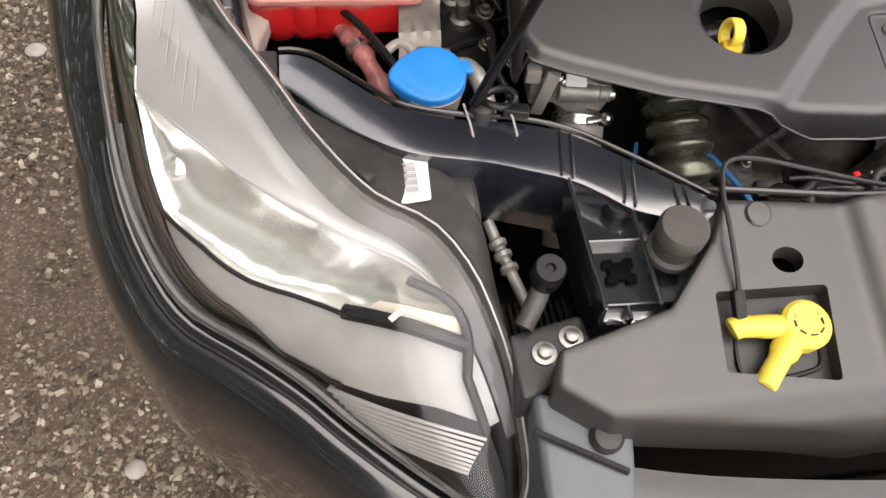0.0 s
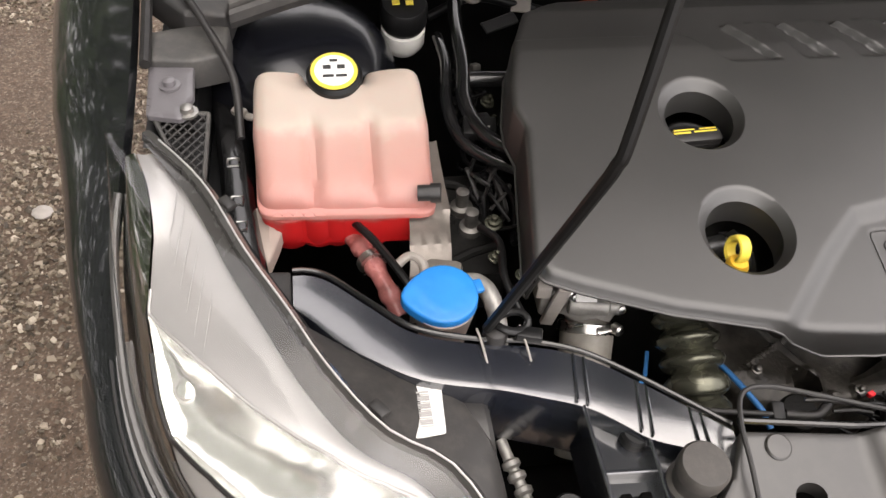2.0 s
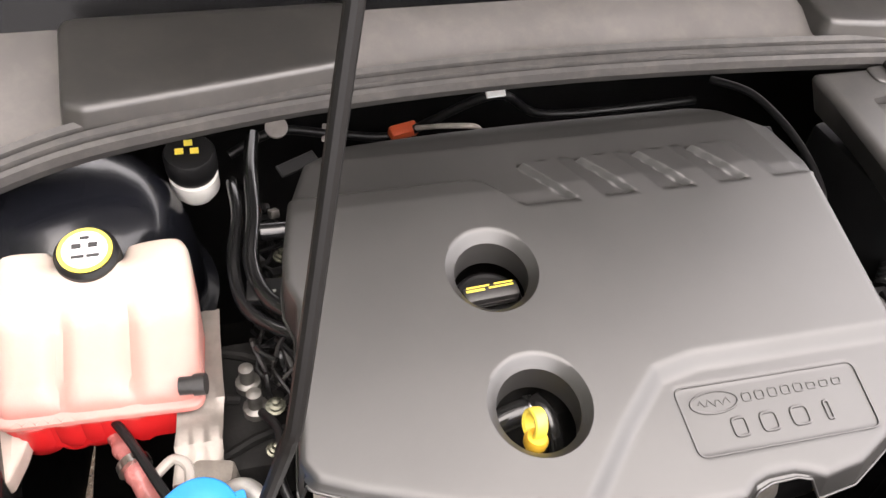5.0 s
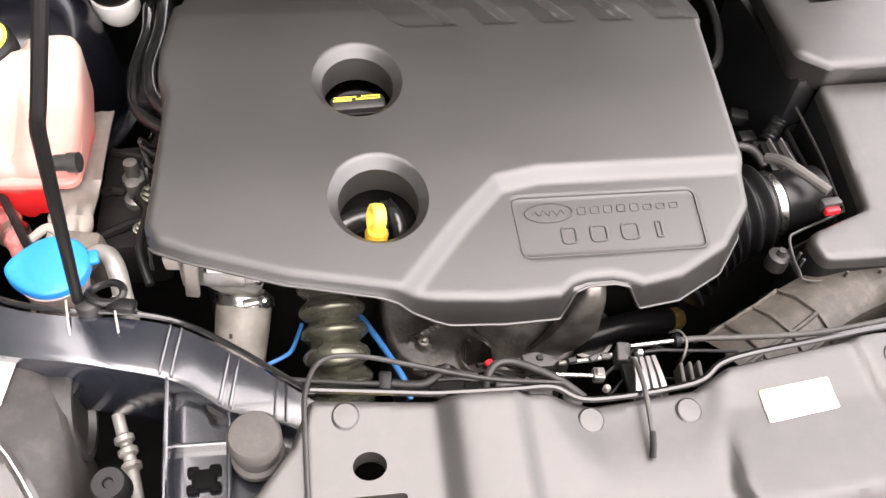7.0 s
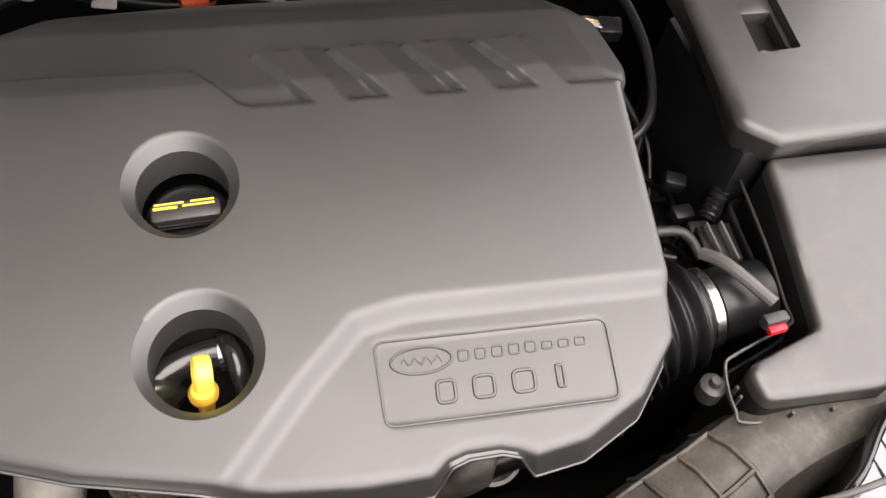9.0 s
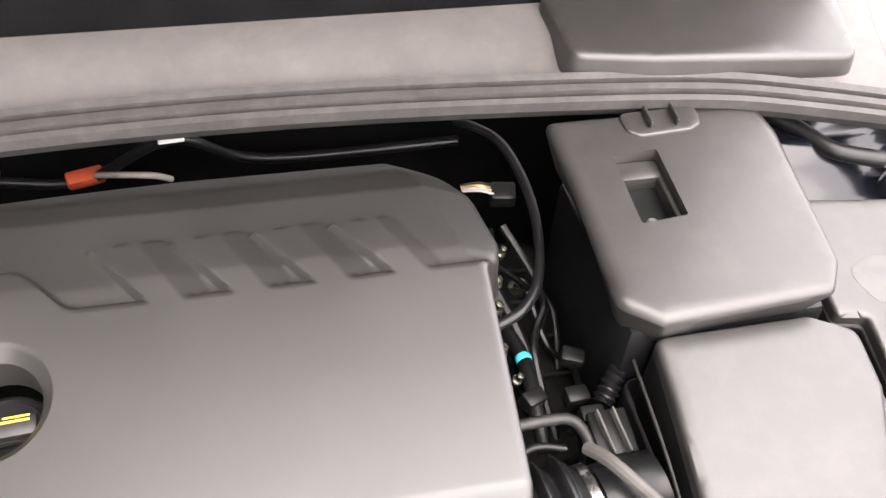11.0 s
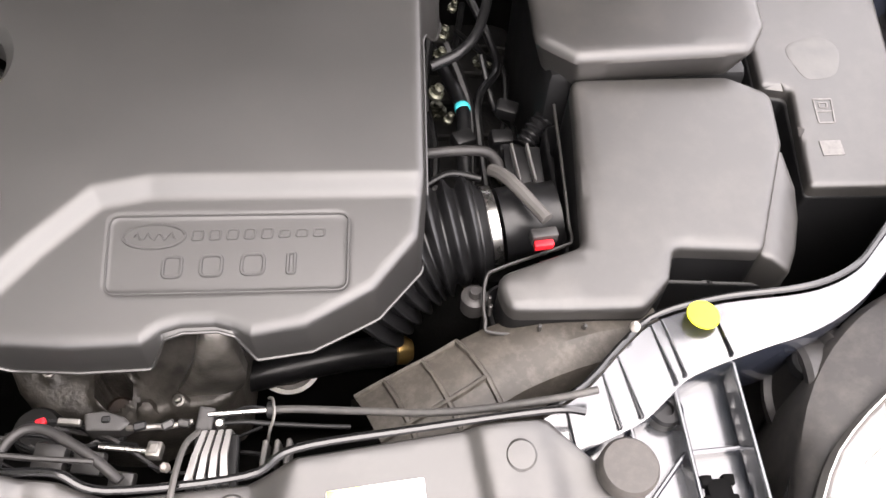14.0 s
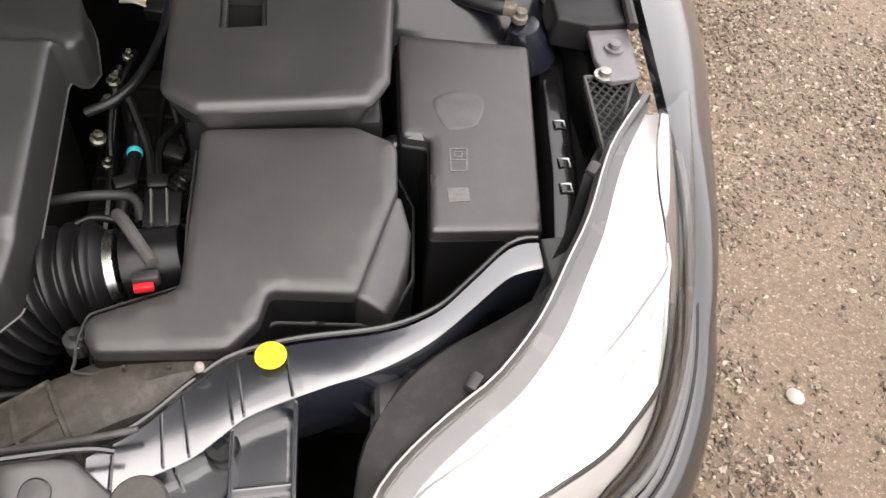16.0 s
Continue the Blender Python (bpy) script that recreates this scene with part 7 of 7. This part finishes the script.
pipe("wire", [(-0.175, 0.536, 0.806), (-0.159, 0.532, 0.810), (-0.140, 0.526, 0.811), (-0.124, 0.522, 0.810)], 0.0022, PLASTIC, "", "", w)
pipe("wire", [(-0.157, 0.522, 0.808), (-0.140, 0.520, 0.810), (-0.124, 0.517, 0.808)], 0.0018, RUBBER, "", "", w)
bm = bmesh.new()
tube(bm, [(-0.062, 0.5120, 0.815), (-0.030, 0.5072, 0.815)], 0.0020, 8)
part("push_rod", bm, STEEL, w, "bright steel push rod")
bm = bmesh.new()
block(bm, pose(-0.0250, 0.5070, 0.815, 0, 0, -8), (0.010, 0.011, 0.009), 0.0015)
block(bm, pose(-0.0250, 0.5070, 0.8165, 0, 0, -8), (0.006, 0.007, 0.010), 0.001, 1)
part("rod_end", bm, bpy.data.materials["dull_steel"], w)
bm = bmesh.new()
lathe(bm, (-0.019, 0.498, 0.806), (0, -0.2, 1), [(0.0036, 0), (0.0036, 0.004), (0.002, 0.006), (0.0, 0.006)], 6)
part("nut", bm, PALE, w)
bm = bmesh.new()
block(bm, pose(-0.0905, 0.538, 0.800, 10, 0, -7), (0.016, 0.005, 0.006), 0.001, 1)
part("bright_bar", bm, bpy.data.materials["dull_steel"], w)
bm = bmesh.new()
relief(bm, filleted([(-0.081, 0.543), (-0.068, 0.5445), (-0.054, 0.540), (-0.048, 0.5345), (-0.056, 0.530), (-0.079, 0.531)], 0.002), lambda x, y: 0.801 + 0.2 * (y - 0.537), 0.012, 0.001, 0.003)
part("lever_plate", bm, PLASTIC, w)
bm = bmesh.new()
block(bm, pose(-0.0655, 0.538, 0.8015, 10), (0.006, 0.005, 0.003), 0.001, 1)
part("lever_slot", bm, DARK, w)
pipe("linkage", [(-0.050, 0.531, 0.801), (-0.040, 0.5290, 0.804), (-0.030, 0.5295, 0.804), (-0.019, 0.5290, 0.805), (-0.004, 0.5310, 0.806)], 0.0022, bpy.data.materials["dull_steel"], "", "", w, 5, 8)
for x, y, a in ((-0.040, 0.5295, 10), (-0.021, 0.5295, 25), (-0.010, 0.530, -10)):
    bm = bmesh.new()
    block(bm, pose(x, y, 0.806, 20, 0, a), (0.009, 0.006, 0.005), 0.0012, 1)
    part("linkage_joint", bm, DARK if x < -0.03 else PLASTIC, w)
bm = bmesh.new()
relief(bm, filleted([(0.001, 0.539), (0.0125, 0.537), (0.010, 0.521), (-0.002, 0.523)], 0.002), lambda x, y: 0.812 + 0.3 * (y - 0.53), 0.014, 0.0015, 0.003)
part("latch_block", bm, PLASTIC, w)
bm = bmesh.new()
lathe(bm, (0.0165, 0.5245, 0.812), (0, -0.2, 1), [(0.0042, 0), (0.0042, 0.005), (0.0025, 0.007), (0.0, 0.007)], 6)
part("latch_nut", bm, STEEL, w)
pipe("wire", [(0.020, 0.523, 0.818), (0.035, 0.5225, 0.819), (0.050, 0.521, 0.818), (0.080, 0.5185, 0.816), (0.105, 0.518, 0.812)], 0.0017, DARK, "", "", w)
for x0, x1, y0, y1 in ((-0.083, -0.062, 0.500, 0.516), (-0.110, -0.088, 0.505, 0.523), (-0.057, -0.040, 0.488, 0.500)):
    bm = bmesh.new()
    block(bm, pose((x0 + x1) / 2, (y0 + y1) / 2, 0.798, 18, 0, -10), (x1 - x0, y1 - y0, 0.010), 0.002)
    part("cover_plate", bm, PLASTIC, w)
bm = bmesh.new()
block(bm, pose(-0.110, 0.539, 0.800, 0, 0, 20), (0.007, 0.005, 0.005), 0.001, 1)
part("red_clip", bm, REDP, w, "tiny red clip")
lrnd = random.Random(21)
for k in range(9):
    x0 = lrnd.uniform(-0.16, 0.03)
    pts = [(x0, lrnd.uniform(0.505, 0.540), lrnd.uniform(0.780, 0.800))]
    for j in range(3):
        pts.append((pts[-1][0] + lrnd.uniform(0.012, 0.03), min(0.543, max(0.505, pts[-1][1] + lrnd.uniform(-0.018, 0.018))), lrnd.uniform(0.775, 0.800)))
    pipe("wire", pts, lrnd.uniform(0.0012, 0.0022), lrnd.choice((HOSE, DARK, RUBBER)), "", "", w, 5, 6)

# ---- between engine and battery ----
g = thing("gearbox_loom", (0.22, 0.88, 0.74), "dark bundle of hoses and wires between engine and battery", "wiring loom")
pipe("vacuum_hose", [(0.205, 1.13, 0.86), (0.240, 1.090, 0.862), (0.252, 1.030, 0.858), (0.250, 0.967, 0.852), (0.234, 0.905, 0.846), (0.213, 0.876, 0.840), (0.185, 0.866, 0.832)], 0.0050, HOSE, "", "", g)
pipe("coolant_hose", [(0.195, 0.975, 0.760), (0.206, 0.932, 0.770), (0.219, 0.871, 0.773), (0.216, 0.820, 0.771), (0.214, 0.780, 0.760)], 0.0072, HOSE, "", "", g)
bm = bmesh.new()
lathe(bm, (0.2185, 0.874, 0.773), (0.15, -1, 0.02), [(0.0073, 0), (0.0080, 0.001), (0.0080, 0.006), (0.0073, 0.007)], 18)
part("cyan_band", bm, CYAN, g, "cyan tape band")
pipe("breather", [(0.160, 0.781, 0.800), (0.190, 0.783, 0.804), (0.226, 0.783, 0.804), (0.238, 0.774, 0.802), (0.243, 0.755, 0.797)], 0.0050, RUBBER, "", "", g)
pipe("breather", [(0.165, 0.750, 0.786), (0.195, 0.768, 0.790), (0.225, 0.765, 0.786)], 0.0036, HOSE, "", "", g)
bm = bmesh.new()
ax = even_line(smooth_line([(0.330, 0.845, 0.800), (0.305, 0.835, 0.802), (0.285, 0.818, 0.800), (0.268, 0.800, 0.79)], 5), 60)
tube(bm, ax, [0.0095 + 0.0016 * math.sin(k * 1.3) for k in range(60)], 12)
part("ribbed_hose", bm, HOSE, g)
rnd = random.Random(5)
for k in range(9):
    x0, y0 = rnd.uniform(0.19, 0.27), rnd.uniform(0.90, 1.08)
    pts = [(x0, y0, rnd.uniform(0.74, 0.80))]
    for j in range(3):
        pts.append((min(0.275, max(0.185, pts[-1][0] + rnd.uniform(-0.03, 0.03))), pts[-1][1] - rnd.uniform(0.04, 0.09), rnd.uniform(0.69, 0.76)))
    pipe("wire", pts, rnd.uniform(0.003, 0.006), rnd.choice((HOSE, DARK, HOSE)), "", "", g, 5, 8)
for x, y, z, r in ((0.200, 0.925, 0.820, 0.007), (0.196, 0.902, 0.812, 0.007), (0.190, 0.862, 0.80, 0.008), (0.200, 0.836, 0.79, 0.005), (0.212, 0.955, 0.828, 0.005)):
    bm = bmesh.new()
    lathe(bm, (x, y, z), (0.3, -0.2, 1), [(r, 0), (r, 0.004), (r * 0.6, 0.005), (r * 0.6, 0.012), (0.0, 0.013)], 12)
    part("bolt_head", bm, COIL, g)
for x, y, z in ((0.215, 0.825, 0.775), (0.25, 0.815, 0.785), (0.262, 0.86, 0.78), (0.255, 0.79, 0.79)):
    bm = bmesh.new()
    block(bm, pose(x, y, z, 10, 5, rnd.uniform(-30, 30)), (0.022, 0.016, 0.016), 0.003)
    part("connector", bm, DARK, g)
cn = thing("loom_connector", (0.23, 1.03, 0.82), "grey wiring connector with bare pale wires", "connector")
bm = bmesh.new()
block(bm, pose(0.236, 1.035, 0.832, 15, 0, -10), (0.026, 0.022, 0.018), 0.003)
part("plug", bm, DARK, cn)
for k in range(4):
    pipe("wire", [(0.226, 1.030 + 0.005 * k, 0.838), (0.212, 1.033 + 0.004 * k, 0.842), (0.195, 1.042 + 0.003 * k, 0.836)], 0.0014, (PALE, PALE, BRASS, DARK)[k], "", "", cn, 4, 6)
bk = thing("meter_bracket", (0.267, 0.765, 0.80), "black plastic bracket with two upright ridges", "bracket")
bm = bmesh.new()
block(bm, pose(0.262, 0.764, 0.802, 8), (0.034, 0.040, 0.008), 0.002)
part("plate", bm, DARK, bk)
for dx in (-0.006, 0.008):
    bm = bmesh.new()
    block(bm, pose(0.2595 + dx, 0.761, 0.810, 8, 0, 5), (0.0018, 0.040, 0.010), 0.001, 1)
    part("ridge", bm, surface("bright_ridge", (0.16, 0.155, 0.15), 0.4) if dx < 0 else bpy.data.materials["bright_ridge"], bk)
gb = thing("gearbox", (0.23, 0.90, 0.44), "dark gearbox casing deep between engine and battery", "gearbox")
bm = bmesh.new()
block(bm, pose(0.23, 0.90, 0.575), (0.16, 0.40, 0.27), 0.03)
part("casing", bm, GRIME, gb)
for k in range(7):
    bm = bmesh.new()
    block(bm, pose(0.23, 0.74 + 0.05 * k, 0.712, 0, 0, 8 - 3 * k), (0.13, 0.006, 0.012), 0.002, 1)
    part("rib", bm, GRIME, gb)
for x, y in ((0.19, 0.77), (0.265, 0.83), (0.20, 0.93), (0.26, 1.01)):
    bm = bmesh.new()
    lathe(bm, (x, y, 0.708), (0, 0, 1), [(0.012, 0), (0.012, 0.006), (0.007, 0.007), (0.007, 0.014), (0.0, 0.015)], 12)
    part("bolt_head", bm, COIL, gb)

# ---- battery cable, fuse box elbow ----
bc = thing("earth_cable", (0.56, 1.0, 0.88), "thick black battery cable ending in a pale terminal", "cable")
pipe("cable", [(0.495, 1.075, 0.90), (0.520, 1.045, 0.896), (0.542, 1.018, 0.892), (0.560, 0.988, 0.889), (0.592, 0.970, 0.889), (0.604, 0.966, 0.889)], 0.0088, HOSE, "", "", bc)
bm = bmesh.new()
block(bm, pose(0.608, 0.964, 0.889, 0, 0, -20), (0.020, 0.014, 0.012), 0.003)
lathe(bm, (0.620, 0.957, 0.880), (0.1, -0.1, 1), [(0.009, 0), (0.009, 0.006), (0.006, 0.007), (0.006, 0.013), (0.0, 0.014)], 12)
part("terminal", bm, surface("corroded_lead", (0.15, 0.135, 0.11), 0.55, metal=0.3, vary=0.5, scale=120, bump=0.4, grain=500), bc, "pale corroded cable terminal")
bm = bmesh.new()
lathe(bm, (0.640, 0.958, 0.83), (-0.3, -0.1, 1), [(0.03, 0), (0.022, 0.03), (0.016, 0.048), (0.0, 0.05)], 24)
part("earth_point", bm, PAINT, bc)
pipe("air_elbow", [(0.465, 0.842, 0.795), (0.490, 0.848, 0.803), (0.510, 0.846, 0.802), (0.521, 0.830, 0.792), (0.522, 0.800, 0.76)], 0.013, GLOSSY, "shiny black air elbow between air box and fuse box", "pipe")
bm = bmesh.new()
loft(bm, [[(x, y + 0.012 * math.sin(x * 20), z) for x in [0.48 + 0.02 * k for k in range(10)]] for y, z in ((0.935, 0.76), (0.945, 0.83), (0.952, 0.848), (0.965, 0.855), (0.980, 0.862), (0.990, 0.875), (1.000, 0.883), (1.010, 0.891), (1.020, 0.892), (1.032, 0.888), (1.050, 0.890), (1.09, 0.892))])
solo("scuttle_plate", bm, surface("navy_steel", (0.004, 0.0046, 0.0075), 0.16, vary=0.2, bump=0.0, spec=0.5), "navy painted plate behind the fuse box", "body panel")

# ---- cover slot ----
bm = bmesh.new()
tube(bm, [(-0.215, 0.336, 0.772), (-0.15, 0.332, 0.772)], 0.008, 10)
solo("cover_slot", bm, DARK, "dark slot moulded in the radiator cover's front", "slot")

pipe("scuttle_pipe", [(-0.42, 1.150, 0.800), (-0.36, 1.168, 0.816), (-0.29, 1.18, 0.795), (-0.20, 1.19, 0.776), (-0.089, 1.145, 0.856), (0.0, 1.17, 0.80), (0.22, 1.17, 0.80)], 0.006, HOSE, "black pipe running along the bulkhead below the cowl", "pipe")


# ---- hedge to the car's side ----
def hedge():
    h = thing("hedge", (-4.0, 1.5, 0), "tall dense dark green trees and hedge beside the parking ground", "hedge")
    rnd = random.Random(3)
    verts, faces = [], []
    for k in range(70000):
        y = rnd.uniform(-5, 15)
        top = 11.8 + 2.6 * noise.noise((y * 0.5, 1, 0)) + 0.9 * noise.noise((y * 1.9, 5, 0))
        z = top * rnd.random() ** 0.7
        x = -4.0 + rnd.gauss(0.35, 0.16) * (1 if rnd.random() < 0.8 else -1) + 0.3 * noise.noise((y, z, 3))
        r = rnd.uniform(0.08, 0.2)
        m = Euler((rnd.uniform(0, 6), rnd.uniform(0, 6), rnd.uniform(0, 6))).to_matrix()
        i = len(verts)
        for q in ((-1, 0, 0), (-0.2, 0.45, 0.1), (1, 0, -0.1), (-0.2, -0.45, 0.1)):
            p = m @ (Vector(q) * r)
            verts.append((x + p.x, y + p.y, max(0.02, z + p.z)))
        faces.append((i, i + 1, i + 2, i + 3))
    me = bpy.data.meshes.new("leaves")
    me.from_pydata(verts, [], faces)
    me.materials.append(surface("hedge_leaf", (0.045, 0.075, 0.025), 0.5, vary=0.5, scale=6, bump=0.0))
    ob = new("leaves", me)
    ob.parent = h
    ob.matrix_parent_inverse = Matrix.Translation(-h.location)
    for k in range(17):
        bm = bmesh.new()
        y = -4.6 + 1.15 * k
        tube(bm, smooth_line([(-4.0, y, -0.02), (-3.97, y + 0.05, 1.0), (-4.02, y + 0.15, 2.8), (-3.95, y + 0.1, 9.0)], 4), [0.05 - 0.003 * j for j in range(13)], 7)
        part("stem", bm, surface("bark", (0.12, 0.09, 0.06), 0.8, vary=0.3) if k == 0 else bpy.data.materials["bark"], h)
    return h


hedge()

# ---- gravel and litter on the ground ----
def gravel():
    rnd = random.Random(11)
    verts, faces = [], []
    box_v = [(-1, -1, -1), (1, -1, -1), (1, 1, -1), (-1, 1, -1), (-1, -1, 1), (1, -1, 1), (1, 1, 1), (-1, 1, 1)]
    box_f = [(0, 3, 2, 1), (4, 5, 6, 7), (0, 1, 5, 4), (1, 2, 6, 5), (2, 3, 7, 6), (3, 0, 4, 7)]
    spots = []
    while len(spots) < 56000:
        left = rnd.random() < 0.34
        x = rnd.uniform(-1.9, -0.66) if left else rnd.uniform(0.70, 2.6)
        y = rnd.uniform(0.15, 3.3)
        d = noise.noise((x * 1.9 + 3, y * 1.9, 0.5)) + 0.5 * noise.noise((x * 7, y * 7, 2))
        if d + (0.42 if x > 0 else 0.12) < rnd.uniform(-0.15, 0.42):
            continue
        away = min(1.0, (3.3 - y) / 0.8, (y - 0.15) / 0.25, (2.6 - x) / 0.6 if x > 0 else (x + 1.9) / 0.35)
        if rnd.random() > away:
            continue
        spots.append((x, y))
    for x, y in spots:
        r = rnd.choice((0.003, 0.004, 0.004, 0.005, 0.005, 0.006, 0.007, 0.009))
        r *= 0.82 if x > 0 else 1.0
        m = Euler((rnd.uniform(-0.5, 0.5), rnd.uniform(-0.5, 0.5), rnd.uniform(0, 6.3))).to_matrix()
        sx, sy, sz = r * rnd.uniform(0.8, 1.4), r * rnd.uniform(0.55, 1.0), r * rnd.uniform(0.35, 0.7)
        k = len(verts)
        for vx, vy, vz in box_v:
            top = 0.72 if vz > 0 else 1.0
            q = m @ Vector((vx * sx * top * rnd.uniform(0.2, 1.25), vy * sy * top * rnd.uniform(0.2, 1.25), vz * sz * rnd.uniform(0.4, 1.2)))
            verts.append((x + q.x, y + q.y, r * 0.2 + q.z))
        faces += [[k + i for i in f] for f in box_f]
    me = bpy.data.meshes.new("gravel")
    me.from_pydata(verts, [], faces)
    m = bpy.data.materials.new("stone_chips")
    m.use_nodes = True
    t = m.node_tree
    geo = t.nodes.new("ShaderNodeNewGeometry")
    ramp = t.nodes.new("ShaderNodeValToRGB")
    e = ramp.color_ramp.elements
    e[0].color, e[1].color = (0.05, 0.038, 0.027, 1), (0.48, 0.42, 0.34, 1)
    k = e.new(0.55)
    k.color = (0.19, 0.150, 0.108, 1)
    k = e.new(0.90)
    k.color = (0.34, 0.285, 0.222, 1)
    t.links.new(geo.outputs["Random Per Island"], ramp.inputs["Fac"])
    t.links.new(ramp.outputs["Color"], t.nodes["Principled BSDF"].inputs["Base Color"])
    t.nodes["Principled BSDF"].inputs["Roughness"].default_value = 0.6
    me.materials.append(m)
    return tagged(new("gravel", me), "loose brown, grey and pale stone chips on mud", "gravel", kind="stuff")


gravel()
bm = bmesh.new()
relief(bm, [(-0.951 + 0.016 * math.cos(a) * (1 + 0.3 * math.sin(3 * a)), 0.897 + 0.013 * math.sin(a)) for a in [2 * math.pi * k / 18 for k in range(18)]], lambda x, y: 0.016 + 3.0 * (x + 0.951) ** 2 * 8, 0.0015, 0.0005, 0.006)
solo("fallen_leaf", bm, LEAF, "small orange-brown dead leaf lying on the mud", "leaf")
bm = bmesh.new()
for x, y, r in ((-1.225, 1.651, 0.022), (-0.93, 0.64, 0.016)):
    lathe(bm, (x, y, 0.0), (0.1, 0.05, 1), [(r, 0), (r * 1.1, 0.006), (r * 0.8, 0.012), (r * 0.3, 0.016), (0.0, 0.016)], 9)
    solo("pale_stone", bm, PALE, "large pale stone lying among the gravel", "stone", "pale stones")
    bm = bmesh.new()
lathe(bm, (1.337, 0.945, 0.0), (0.1, 0.05, 1), [(0.018, 0), (0.02, 0.006), (0.014, 0.012), (0.005, 0.016), (0.0, 0.016)], 9)
solo("pale_stone", bm, PALE, "large pale stone lying among the gravel", "stone", "pale stones")
